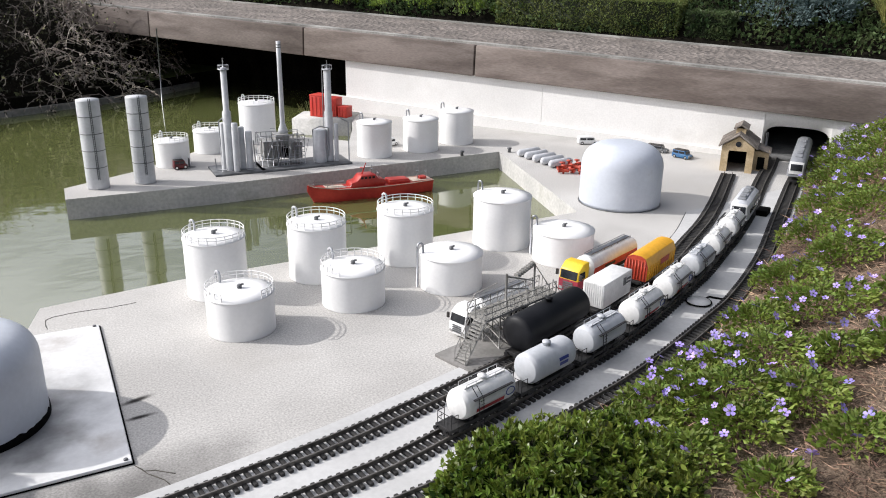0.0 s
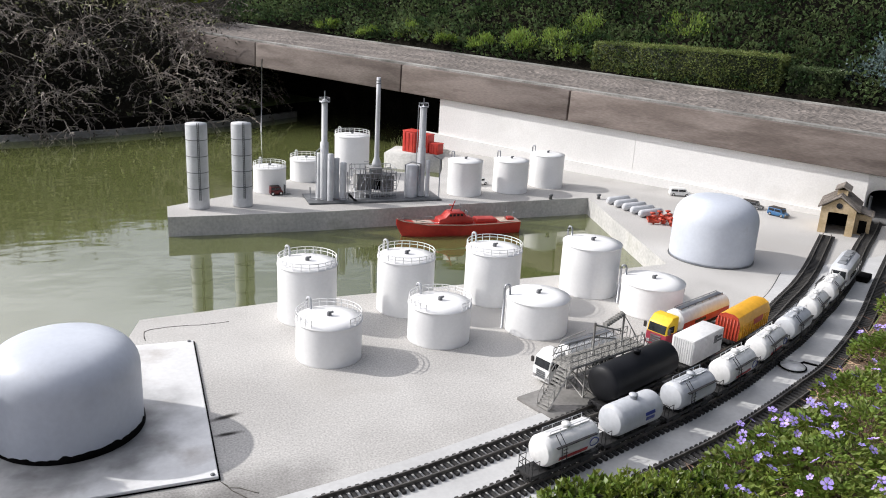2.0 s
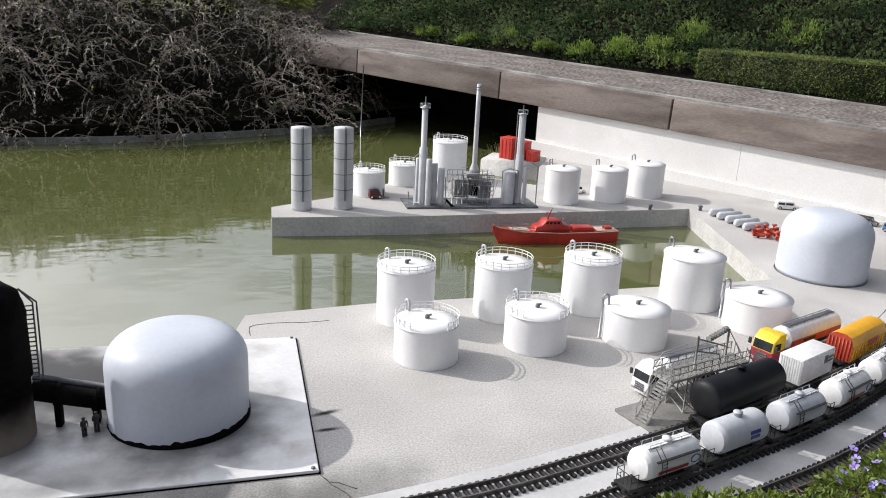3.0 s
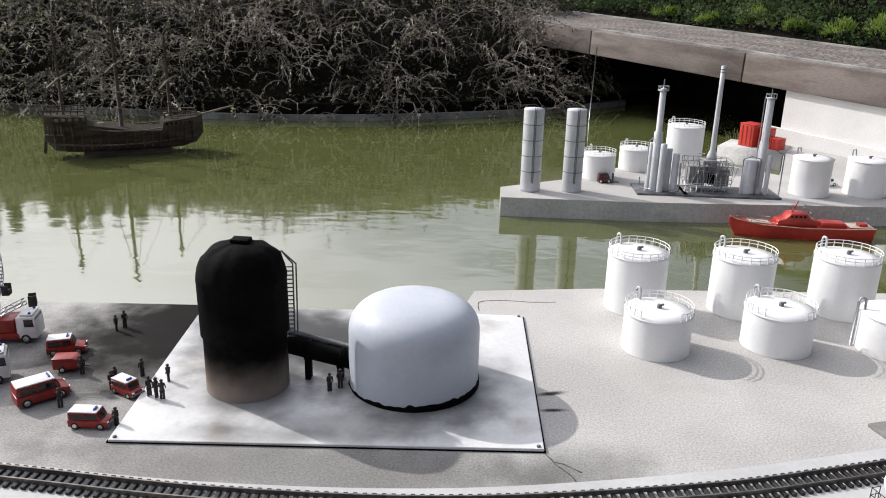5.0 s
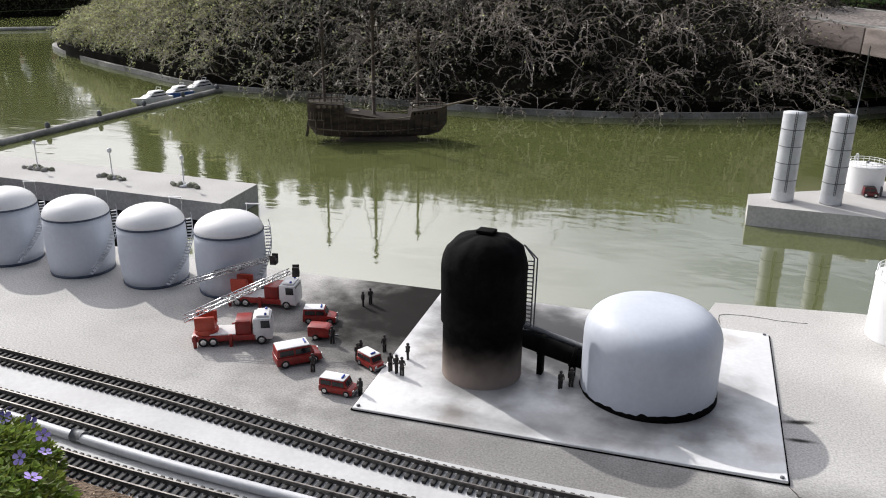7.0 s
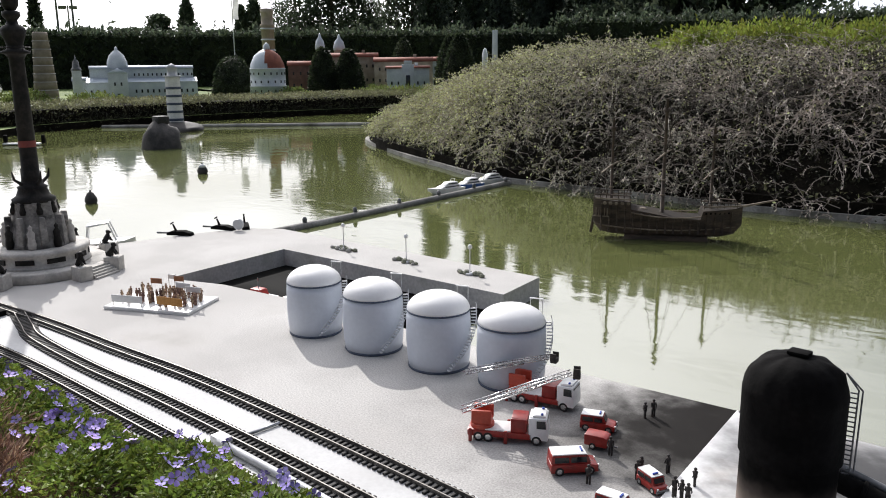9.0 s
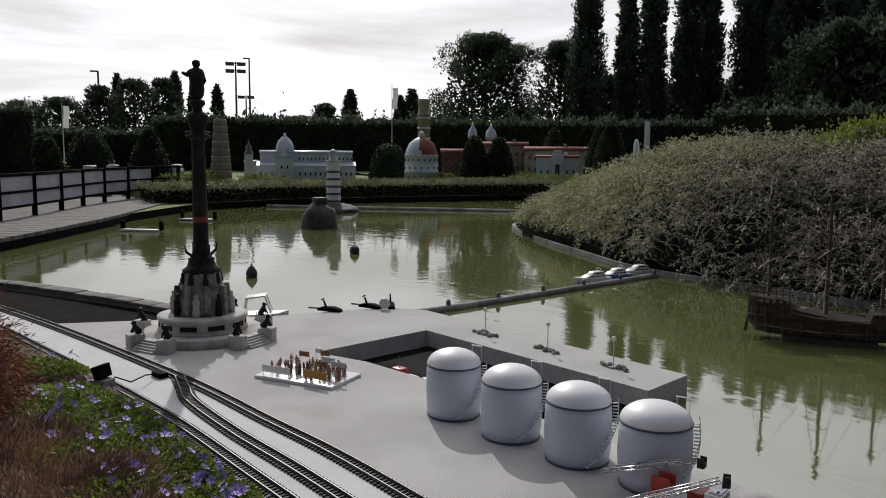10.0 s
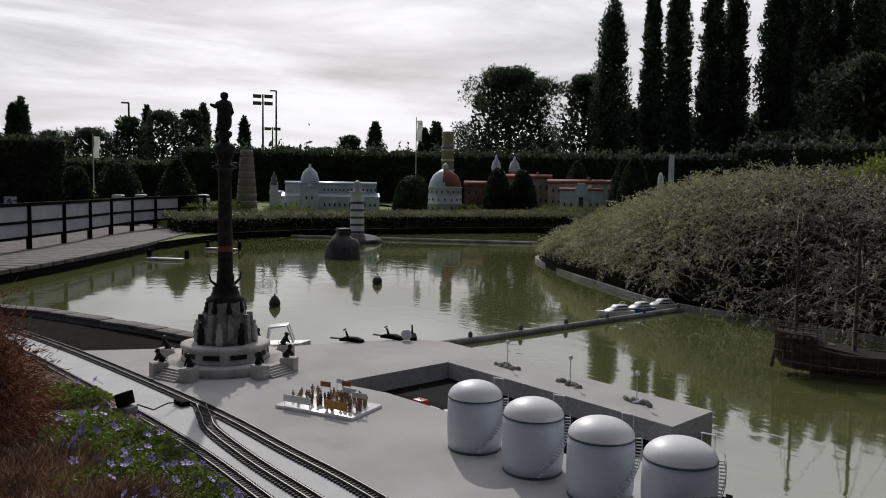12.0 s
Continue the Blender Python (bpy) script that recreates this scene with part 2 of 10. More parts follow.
def box(bm, c, s, rz=0.0, bevel=0.0, ry=0.0, rx=0.0, taper=1.0, mi=0):
    m = pose(*c, rx, ry, rz) @ Matrix.Diagonal((s[0], s[1], s[2], 1))
    g = bmesh.ops.create_cube(bm, size=1.0)
    vs = g["verts"]
    if taper != 1.0:
        for v in vs:
            if v.co.z > 0:
                v.co.x *= taper
                v.co.y *= taper
    bmesh.ops.transform(bm, matrix=m, verts=vs)
    fs = {f for v in vs for f in v.link_faces}
    if bevel:
        es = list({e for v in vs for e in v.link_edges})
        r = bmesh.ops.bevel(bm, geom=es, offset=bevel, segments=2, profile=0.5, affect="EDGES")
        fs = set(r["faces"]) | {f for f in fs if f.is_valid}
    if mi:
        for f in fs:
            if f.is_valid:
                f.material_index = mi


def lathe(bm, prof, seg=32, c=(0, 0, 0), cap=True, m=None):
    rings = []
    for r, z in prof:
        if r < 1e-5:
            rings.append([bm.verts.new((c[0], c[1], c[2] + z))])
        else:
            rings.append([bm.verts.new((c[0] + r * math.cos(2 * math.pi * i / seg), c[1] + r * math.sin(2 * math.pi * i / seg), c[2] + z)) for i in range(seg)])
    for a, b in zip(rings, rings[1:]):
        if len(a) == 1 and len(b) == 1:
            continue
        for i in range(seg):
            j = (i + 1) % seg
            if len(a) == 1:
                bm.faces.new((a[0], b[j], b[i]))
            elif len(b) == 1:
                bm.faces.new((a[i], a[j], b[0]))
            else:
                bm.faces.new((a[i], a[j], b[j], b[i]))
    if cap:
        if len(rings[0]) > 1:
            bm.faces.new(list(reversed(rings[0])))
        if len(rings[-1]) > 1:
            bm.faces.new(rings[-1])
    if m is not None:
        bmesh.ops.transform(bm, matrix=m, verts=[v for r in rings for v in r])


def tube(bm, pts, r, seg=6, closed=False, caps=True):
    pts = [Vector(p) for p in pts]
    n = len(pts)
    rad = r if isinstance(r, (list, tuple)) else [r] * n
    rings = []
    for i, p in enumerate(pts):
        a = pts[(i - 1) % n] if closed or i else p
        b = pts[(i + 1) % n] if closed or i < n - 1 else p
        d = (b - a).normalized()
        u = d.cross(Vector((0, 0, 1)))
        if u.length < 0.05:
            u = d.cross(Vector((1, 0, 0)))
        u.normalize()
        w = u.cross(d)
        rings.append([bm.verts.new(p + (u * math.cos(2 * math.pi * k / seg) + w * math.sin(2 * math.pi * k / seg)) * rad[i]) for k in range(seg)])
    for i in range(n if closed else n - 1):
        a, b = rings[i], rings[(i + 1) % n]
        for k in range(seg):
            bm.faces.new((a[k], a[(k + 1) % seg], b[(k + 1) % seg], b[k]))
    if caps and not closed:
        bm.faces.new(rings[0])
        bm.faces.new(list(reversed(rings[-1])))


def prism(bm, poly, z0, z1, mi=0):
    """A polygon in plan, drawn up from z0 to z1."""
    lo = [bm.verts.new((p[0], p[1], z0)) for p in poly]
    hi = [bm.verts.new((p[0], p[1], z1)) for p in poly]
    n = len(poly)
    area = sum(poly[i][0] * poly[(i + 1) % n][1] - poly[(i + 1) % n][0] * poly[i][1] for i in range(n))
    if area < 0:
        lo.reverse()
        hi.reverse()
    fs = [bm.faces.new(hi), bm.faces.new(list(reversed(lo)))]
    for i in range(n):
        j = (i + 1) % n
        fs.append(bm.faces.new((lo[i], lo[j], hi[j], hi[i])))
    for f in fs:
        f.material_index = mi
    return fs


def strip(bm, left, right, z0, z1):
    """A band in plan between two lines of as many points, z0 to z1."""
    n = len(left)
    v = [[bm.verts.new((p[0], p[1], z)) for p in line] for line in (left, right) for z in (z0, z1)]
    l0, l1, r0, r1 = v
    for i in range(n - 1):
        for a, b in ((l1, r1), (r0, l0), (l0, l1), (r1, r0)):
            bm.faces.new((a[i], a[i + 1], b[i + 1], b[i]))
    bm.faces.new((l0[0], l1[0], r1[0], r0[0]))
    bm.faces.new((r0[-1], r1[-1], l1[-1], l0[-1]))
    bmesh.ops.recalc_face_normals(bm, faces=bm.faces)


def smooth_line(pts, step):
    """A smooth curve through the points (Catmull-Rom), resampled at even steps."""
    P = [np.array(p, float) for p in pts]
    P = [2 * P[0] - P[1]] + P + [2 * P[-1] - P[-2]]
    fine = []
    for i in range(1, len(P) - 2):
        for s in np.linspace(0, 1, 40, endpoint=False):
            a, b, c, d = P[i - 1], P[i], P[i + 1], P[i + 2]
            fine.append(0.5 * (2 * b + (c - a) * s + (2 * a - 5 * b + 4 * c - d) * s ** 2 + (3 * b - a - 3 * c + d) * s ** 3))
    fine.append(P[-2])
    fine = np.array(fine)
    L = np.concatenate([[0], np.cumsum(np.linalg.norm(np.diff(fine, axis=0), axis=1))])
    at = np.arange(0, L[-1], step)
    return np.stack([np.interp(at, L, fine[:, k]) for k in range(fine.shape[1])], 1)


def offset_line(line, d):
    t = np.gradient(line[:, :2], axis=0)
    t /= np.linalg.norm(t, axis=1)[:, None]
    return line[:, :2] + np.stack([-t[:, 1], t[:, 0]], 1) * d


def mesh_from(name, verts, faces, mats):
    me = bpy.data.meshes.new(name)
    me.from_pydata([tuple(v) for v in verts], [], [tuple(f) for f in faces])
    for mt in (mats if isinstance(mats, (list, tuple)) else [mats]):
        me.materials.append(mt)
    return me


def leaf_mesh(name, pos, dirs, length, width, mat, fold=0.25):
    """Many small leaves, each a folded pair of triangles, growing from pos along dirs."""
    n = len(pos)
    d = dirs / np.linalg.norm(dirs, axis=1)[:, None]
    rv = np.random.normal(size=(n, 3))
    u = np.cross(d, rv)
    u /= np.linalg.norm(u, axis=1)[:, None] + 1e-9
    w = np.cross(u, d)
    length, width = np.broadcast_to(length, n)[:, None], np.broadcast_to(width, n)[:, None]
    mid = pos + d * length * 0.5
    V = np.stack([pos, mid + u * width * 0.5 + w * width * fold, pos + d * length, mid - u * width * 0.5 + w * width * fold], 1).reshape(-1, 3)
    i = np.arange(n)[:, None] * 4
    F = np.concatenate([np.concatenate([i, i + 1, i + 2], 1), np.concatenate([i, i + 2, i + 3], 1)])
    return mesh_from(name, V.tolist(), F.tolist(), mat)


def strand_mesh(name, paths, rad, mat):
    """Many thin stems: paths is (n, k, 3), each a three-sided tapering rod."""
    n, k, _ = paths.shape
    t = np.gradient(paths, axis=1)
    t /= np.linalg.norm(t, axis=2)[..., None] + 1e-9
    u = np.cross(t, np.array([0.31, 0.22, 0.92]))
    u /= np.linalg.norm(u, axis=2)[..., None] + 1e-9
    w = np.cross(t, u)
    r = np.broadcast_to(rad, n)[:, None] * np.linspace(1, 0.25, k)[None]
    V = np.stack([paths + (u * math.cos(a) + w * math.sin(a)) * r[..., None] for a in (0, 2.094, 4.189)], 2).reshape(-1, 3)
    F = []
    base = (np.arange(n)[:, None] * k + np.arange(k - 1)[None]).reshape(-1) * 3
    for a, b in ((0, 1), (1, 2), (2, 0)):
        F.append(np.stack([base + a, base + b, base + 3 + b, base + 3 + a], 1))
    return mesh_from(name, V.tolist(), np.concatenate(F).tolist(), mat)


def bearing(deg, dist, z=0.0):
    """A place at a bearing (degrees from north, to the west) and distance from the viewing point."""
    a = radians(deg)
    return (-0.366 - math.sin(a) * dist, 0.146 + math.cos(a) * dist, z)
from mathutils.geometry import tessellate_polygon

# ---- the setting: slab, water, tracks, bridge, banks ----
WATER = -0.12
EDGE_S = [(4.47, 4.06), (3.962, 3.68), (3.176, 3.022), (2.382, 2.431), (1.902, 2.10), (1.584, 1.935), (1.206, 1.778), (0.5, 1.55), (-0.4, 1.40), (-1.5, 1.34), (-2.4, 1.345), (-3.2, 1.33), (-3.9, 1.315), (-4.8, 1.27), (-5.9, 1.12), (-7.2, 0.86), (-9.0, 0.40)]
slab = [(-9.2, 0.75), (-7.3, 1.30), (-6.72, 1.42), (-6.25, 2.45), (-6.05, 2.85), (-5.94, 3.39), (-5.80, 3.80), (-5.54, 3.98), (-3.11, 4.08), (-3.045, 3.635), (-4.95, 3.54), (-4.85, 2.575), (-4.46, 2.72), (-3.93, 2.79), (-2.08, 2.90), (-1.44, 2.965), (-0.75, 3.02), (-0.40, 3.06), (-0.36, 3.29), (0.16, 3.40), (0.63, 3.45), (1.59, 3.565), (2.27, 3.65), (2.52, 5.10), (1.476, 4.99), (0.564, 4.885), (-0.30, 4.85), (-0.31, 5.10), (0.10, 5.38), (0.62, 5.93), (0.85, 6.22), (1.15, 6.2), (1.62, 5.80), (1.80, 6.3), (1.98, 7.03), (4.3, 4.13)] + EDGE_S
bm = bmesh.new()
fs = prism(bm, slab, -0.55, 0.0)
for f in fs[2:]:
    f.material_index = 1
bmesh.ops.delete(bm, geom=fs[:2], context="FACES_ONLY")
bm.verts.ensure_lookup_table()
n_s = len(slab)
tris = tessellate_polygon([[Vector((p[0], p[1], 0)) for p in slab]])
order = list(bm.verts)
hi_v = {}
for v in order:
    if v.co.z > -0.1:
        hi_v[(round(v.co.x, 4), round(v.co.y, 4))] = v
for t3 in tris:
    f = bm.faces.new([hi_v[(round(slab[k][0], 4), round(slab[k][1], 4))] for k in t3])
    f.material_index = 0
    f.normal_update()
    if f.normal.z < 0:
        f.normal_flip()
solid("pavement", bm, [M_CONC, M_CONC_EDGE], "rough pale concrete quay slab of the model harbour", "pavement", kind="structure")

M_CRACK = surf("dirt_in_cracks", (0.04, 0.036, 0.03), (0.11, 0.10, 0.085), 0.95, 20, 80, 0.2)
CRACKS = [[(-0.325, 3.075), (-0.33, 3.17), (-0.22, 3.20), (-0.11, 3.20), (0.0, 3.22)], [(-0.08, 2.08), (-0.05, 2.03), (-0.01, 1.98), (0.015, 1.93)], [(-0.06, 2.045), (-0.02, 2.03), (0.04, 1.985)]]
for crack in CRACKS:
    cl_ = smooth_line(crack, 0.03)
    w_ = 0.0012 * np.abs(np.sin(np.arange(len(cl_)) * 1.7)) + 0.0006
    wob = np.cumsum(np.sin(np.arange(len(cl_)) * 2.3) * 0.003)
    mid = offset_line(cl_, 1.0) - cl_[:, :2]
    bm = bmesh.new()
    strip(bm, (cl_[:, :2] + mid * (wob + w_)[:, None]).tolist(), (cl_[:, :2] + mid * (wob - w_)[:, None]).tolist(), -0.01, 0.0012)
    solid("crack", bm, M_CRACK, "thin dark crack in the concrete slab", "crack", "slab cracks", kind="structure")

TRACK_A = [(-9.2, 0.80), (-8.0, 1.10), (-6.56, 1.40), (-4.74, 1.67), (-3.78, 1.745), (-3.1, 1.79), (-2.0, 1.79), (-1.45, 1.77), (-0.91, 1.755), (-0.3, 1.80), (0.324, 1.935), (0.694, 2.055), (1.061, 2.193), (1.30, 2.295), (1.674, 2.485), (2.02, 2.68), (2.269, 2.833), (2.514, 3.02), (2.776, 3.222), (3.043, 3.454), (3.351, 3.744), (3.62, 4.0)]
TRACK_B = [(-4.75, 1.665), (-4.5, 1.605), (-4.26, 1.557), (-3.7, 1.552), (-3.09, 1.58), (-2.2, 1.59), (-1.32, 1.585), (-0.5, 1.625), (0.0, 1.70), (0.487, 1.80), (0.737, 1.885), (0.88, 1.935), (1.15, 2.045), (1.42, 2.155), (1.72, 2.305), (2.01, 2.48), (2.28, 2.65), (2.55, 2.845), (2.75, 2.99), (3.15, 3.31), (3.655, 3.752), (4.051, 4.09), (4.9, 4.85)]
TRACK_C = [(-9.2, 0.53), (-7.2, 0.99), (-5.75, 1.20), (-4.25, 1.37), (-3.2, 1.412), (-2.4, 1.428), (-1.6, 1.418), (-0.4, 1.50), (0.6, 1.66), (1.265, 1.885), (1.60, 2.03), (1.99, 2.235), (2.25, 2.385), (2.685, 2.70), (3.22, 3.152), (3.714, 3.568), (4.14, 3.926), (5.0, 4.7)]

# smooth concrete under the tracks, a shallow step above the slab
la = smooth_line(TRACK_A[:-5] + [(2.60, 3.08), (2.9, 3.36)], 0.1)
bed_w = np.interp(la[:, 0], [-1.3, 0.4], [0.058, 0.10])
north = offset_line(la, 1.0)
north = la[:, :2] + (north - la[:, :2]) * bed_w[:, None]
north_far = la[:, :2] + (north - la[:, :2]) * ((bed_w + 0.006) / bed_w)[:, None]
ring = [tuple(p) for p in north] + [(3.75, 3.62)] + [(p[0] * 0.999, p[1] + 0.012) for p in EDGE_S[1:]]
bm = bmesh.new()
tv = [[bm.verts.new((p[0], p[1], z)) for p in ring] for z in (0.006, -0.02)]
for t3 in tessellate_polygon([[Vector((p[0], p[1], 0)) for p in ring]]):
    bm.faces.new([tv[0][k] for k in t3])
for i in range(len(ring)):
    j = (i + 1) % len(ring)
    bm.faces.new((tv[0][i], tv[1][i], tv[1][j], tv[0][j]))
bmesh.ops.recalc_face_normals(bm, faces=bm.faces)
solid("track_bed", bm, M_CONC_S, "smooth white concrete bed under the model railway", "track bed", kind="structure")

sleeper_bm = bmesh.new()
box(sleeper_bm, (0, 0, 0), (0.012, 0.092, 0.009), bevel=0.0015)
SLEEPER_ME = finish(sleeper_bm, "sleeper", M_SLEEPER)


def railway(points, label, lo, hi, pitch=0.025):
    t = thing("railway_track", label=label, category="railway track", group="model railway tracks", kind="structure")
    line = smooth_line(points, 0.02)
    for side in (-0.024, 0.024):
        l = offset_line(line, side)
        l3 = [(p[0], p[1]) for p in l[::2]]
        bm = bmesh.new()
        strip(bm, [tuple(p) for p in offset_line(np.array(l3), 0.0022)], [tuple(p) for p in offset_line(np.array(l3), -0.0022)], 0.012, 0.0255)
        part("rail", bm, M_RAIL, t, "worn steel rail")
    ties = smooth_line(points, pitch)
    tan = np.gradient(ties, axis=0)
    bm = bmesh.new()
    n = 0
    for p, d in zip(ties, tan):
        a = math.degrees(math.atan2(d[1], d[0]))
        if lo <= p[0] <= hi and n < 290:
            part("sleeper", SLEEPER_ME, None, t, at=pose(p[0], p[1], 0.0105, 0, 0, a))
            n += 1
        else:
            box(bm, (p[0], p[1], 0.0105), (0.013, 0.092, 0.009), rz=a)
    tagged(part("sleeper", bm, M_SLEEPER, t), kind="stuff")


bm = bmesh.new()
strip(bm, [tuple(p) for p in north_far], [tuple(p) for p in north], -0.01, 0.0012)
solid("joint", bm, M_SLEEPER, "thin dark joint between slab and track bed", "joint", kind="structure")

# water, lake kerb and the ground beyond
LAKE = [(1.98, 7.03), (3.4, 8.2), (3.9, 10.2), (2.4, 10.9), (0.95, 9.7), (0.33, 9.10), (-0.1, 8.80), (-0.75, 8.43), (-1.5, 8.10), (-2.2, 7.89), (-3.05, 7.77), (-4.1, 7.78), (-5.2, 7.82), (-6.1, 7.82), (-6.8, 7.97), (-7.9, 8.47), (-9.0, 8.97), (-10.2, 9.55), (-11.1, 10.15), (-11.8, 10.85), (-12.5, 11.8), (-13.3, 13.2), (-14.0, 15.5), (-15.0, 18.6), (-17.4, 18.0), (-18.0, 16.5), (-18.95, 12.8), (-19.35, 9.6), (-18.9, 7.3), (-18.3, 6.6), (-16.3, 4.6), (-13.9, 2.3), (-12.6, 0.6), (-11.6, -1.2), (-10.4, -0.6), (-9.6, 0.2)] + EDGE_S[::-1] + [(4.42, 4.2)]
bm = bmesh.new()
vs = [bm.verts.new((p[0], p[1], WATER)) for p in [(-24, -3), (6, 1), (6, 12), (-8, 20), (-24, 20)]]
bm.faces.new(vs)
solid("water", bm, M_WATER, "calm green pond water with light ripples", "water", kind="structure")
bm = bmesh.new()
loops = []
for ring, z in (([(-900, -900), (900, -900), (900, 1500), (-900, 1500)], 0.03), (LAKE, 0.03)):
    v = [bm.verts.new((p[0], p[1], z)) for p in ring]
    for i in range(len(v)):
        loops.append(bm.edges.new((v[i], v[(i + 1) % len(v)])))
bmesh.ops.triangle_fill(bm, edges=loops, use_beauty=True, use_dissolve=False, normal=(0, 0, 1))
top = list(bm.faces)
lip = [e for e in bm.edges if len(e.link_faces) == 1 and all(abs(v.co.x) < 100 for v in e.verts)]
ext = bmesh.ops.extrude_edge_only(bm, edges=lip)
for v in ext["geom"]:
    if isinstance(v, bmesh.types.BMVert):
        v.co.z = -0.6
    elif isinstance(v, bmesh.types.BMFace):
        v.material_index = 1
bed0 = [bm.verts.new((p[0], p[1], -0.59)) for p in [(-26, -4), (8, -4), (8, 20), (-26, 20)]]
bm.faces.new(bed0)
solid("ground", bm, [M_LAWN, M_HILLSOIL], "park ground of mown grass reaching the horizon", "ground", kind="structure")


def kerb(points, w, z0, z1, name, label):
    l = smooth_line(points, 0.25)
    bm = bmesh.new()
    strip(bm, offset_line(l, w / 2).tolist(), offset_line(l, -w / 2).tolist(), z0, z1)
    return solid(name, bm, M_KERB, label, "kerb", kind="structure")


kerb([(0.95, 9.7), (0.33, 9.10), (-0.1, 8.80), (-0.75, 8.43), (-1.5, 8.10), (-2.2, 7.89), (-3.05, 7.77), (-4.1, 7.78), (-5.2, 7.82), (-6.1, 7.82), (-6.8, 7.97), (-7.9, 8.47), (-9.0, 8.97), (-11.1, 10.15), (-11.8, 10.85), (-12.5, 11.8), (-13.3, 13.2), (-14.0, 15.5)], 0.13, -0.3, -0.062, "kerb", "weathered concrete kerb along the foot of the planted hill")

# bridge: timber edge beam over wall and water, gravel walkway
WD = Vector((1.88, -2.37)).normalized()       # along the wall
WN = Vector((WD.y * -1, WD.x))                # away from the harbour
W0 = Vector((2.0, 7.02))


def wall_pt(s, n=0.0):
    p = W0 + WD * s + WN * n
    return (p.x, p.y)


def beam_z(s):
    return 0.684 - 0.031 * s


BEAM_JOINTS = [-4.6, -2.4, -0.47, 1.24, 4.9, 7.6]
for a, b in zip(BEAM_JOINTS, BEAM_JOINTS[1:]):
    bm = bmesh.new()
    c = wall_pt((a + b) / 2, 0.02)
    L = b - a - 0.012
    ang = math.degrees(math.atan2(WD.y, WD.x))
    box(bm, (c[0], c[1], beam_z((a + b) / 2) - 0.122), (L, 0.13, 0.244), rz=ang, bevel=0.008, ry=math.degrees(math.atan(0.031)))
    solid("beam", bm, M_BEAM, "weathered brown timber edge beam of the footbridge", "beam", group="footbridge edge beams", kind="structure")
bm = bmesh.new()
for s0, s1 in ((-4.6, 7.6),):
    v = []
    for s, n, dz in ((s0, 0.06, 0.012), (s1, 0.06, 0.012), (s1, 1.55, 0.0), (s0, 1.55, 0.012)):
        p = wall_pt(s, n)
        v.append(bm.verts.new((p[0], p[1], beam_z(s) + dz)))
    lo = [bm.verts.new((q.co.x, q.co.y, q.co.z - 0.2)) for q in v]
    bm.faces.new(v)
    bm.faces.new(list(reversed(lo)))
    for i in range(4):
        bm.faces.new((v[i], lo[i], lo[(i + 1) % 4], v[(i + 1) % 4]))
bmesh.ops.recalc_face_normals(bm, faces=bm.faces)
solid("walkway", bm, M_GRAVEL, "gravel-surfaced footbridge walkway", "walkway", kind="structure")
bm = bmesh.new()
for n in (0.045, 1.52):
    v = []
    for s in (-4.6, 7.6):
        for nn in (n - 0.04, n + 0.04):
            p = wall_pt(s, nn)
            v.append((p[0], p[1], beam_z(s) + (0.004 if n < 1 else (0.012 if s < 0 else 0.0))))
    for a, b, c, d in ((0, 1, 3, 2),):
        hi = [bm.verts.new((v[k][0], v[k][1], v[k][2] + 0.012)) for k in (a, b, c, d)]
        lo = [bm.verts.new((v[k][0], v[k][1], v[k][2] - 0.03)) for k in (a, b, c, d)]
        bm.faces.new(hi)
        bm.faces.new(list(reversed(lo)))
        for i in range(4):
            bm.faces.new((hi[i], lo[i], lo[(i + 1) % 4], hi[(i + 1) % 4]))
bmesh.ops.recalc_face_normals(bm, faces=bm.faces)
solid("trim", bm, M_KERB, "pale concrete edging strips of the walkway", "edging", kind="structure")

# white wall with the tunnel opening
TUN = (3.47, 3.90)                              # along the wall, from s to s
TUN_H = 0.24


def wall_piece(s0, s1, z0, z1, n0=0.0, n1=0.16):
    bm = bmesh.new()
    v = [(*wall_pt(s, n), z) for z in (z0, z1) for s, n in ((s0, n0), (s1, n0), (s1, n1), (s0, n1))]
    if z1 > 0.3:
        v = [(p[0], p[1], p[2] if i < 4 else beam_z((s0, s1, s1, s0)[i - 4]) - 0.2) for i, p in enumerate(v)]
    vv = [bm.verts.new(p) for p in v]
    for f in ((3, 2, 1, 0), (4, 5, 6, 7), (0, 1, 5, 4), (1, 2, 6, 5), (2, 3, 7, 6), (3, 0, 4, 7)):
        bm.faces.new([vv[i] for i in f])
    bmesh.ops.recalc_face_normals(bm, faces=bm.faces)
    return bm


wt = thing("wall_bridge", label="white-painted concrete abutment wall below the footbridge", category="wall", kind="structure")
cuts = [-0.05, 1.82, TUN[0]]
for a, b in zip(cuts, cuts[1:]):
    part("panel", wall_piece(a + 0.0012, b - 0.0012, -0.5, 0.45), M_WALL, wt)
part("panel", wall_piece(TUN[1], 7.6, -0.5, 0.45), M_WALL, wt)
bm = bmesh.new()                                # lintel with an arched underside
cx, hw = (TUN[0] + TUN[1]) / 2, (TUN[1] - TUN[0]) / 2
arch = [(TUN[0], 0.02)] + [(cx - hw * math.copysign(abs(math.cos(a)) ** 0.45, math.cos(a)), 0.10 + (TUN_H - 0.10) * math.sin(a) ** 0.6) for a in np.linspace(0.02, math.pi - 0.02, 17)] + [(TUN[1], 0.02)]
front = [bm.verts.new((*wall_pt(s, 0.0), z)) for s, z in arch]
back = [bm.verts.new((*wall_pt(s, 0.16), z)) for s, z in arch]
tf = [bm.verts.new((*wall_pt(s, 0.0), beam_z(s) - 0.2)) for s, z in arch]
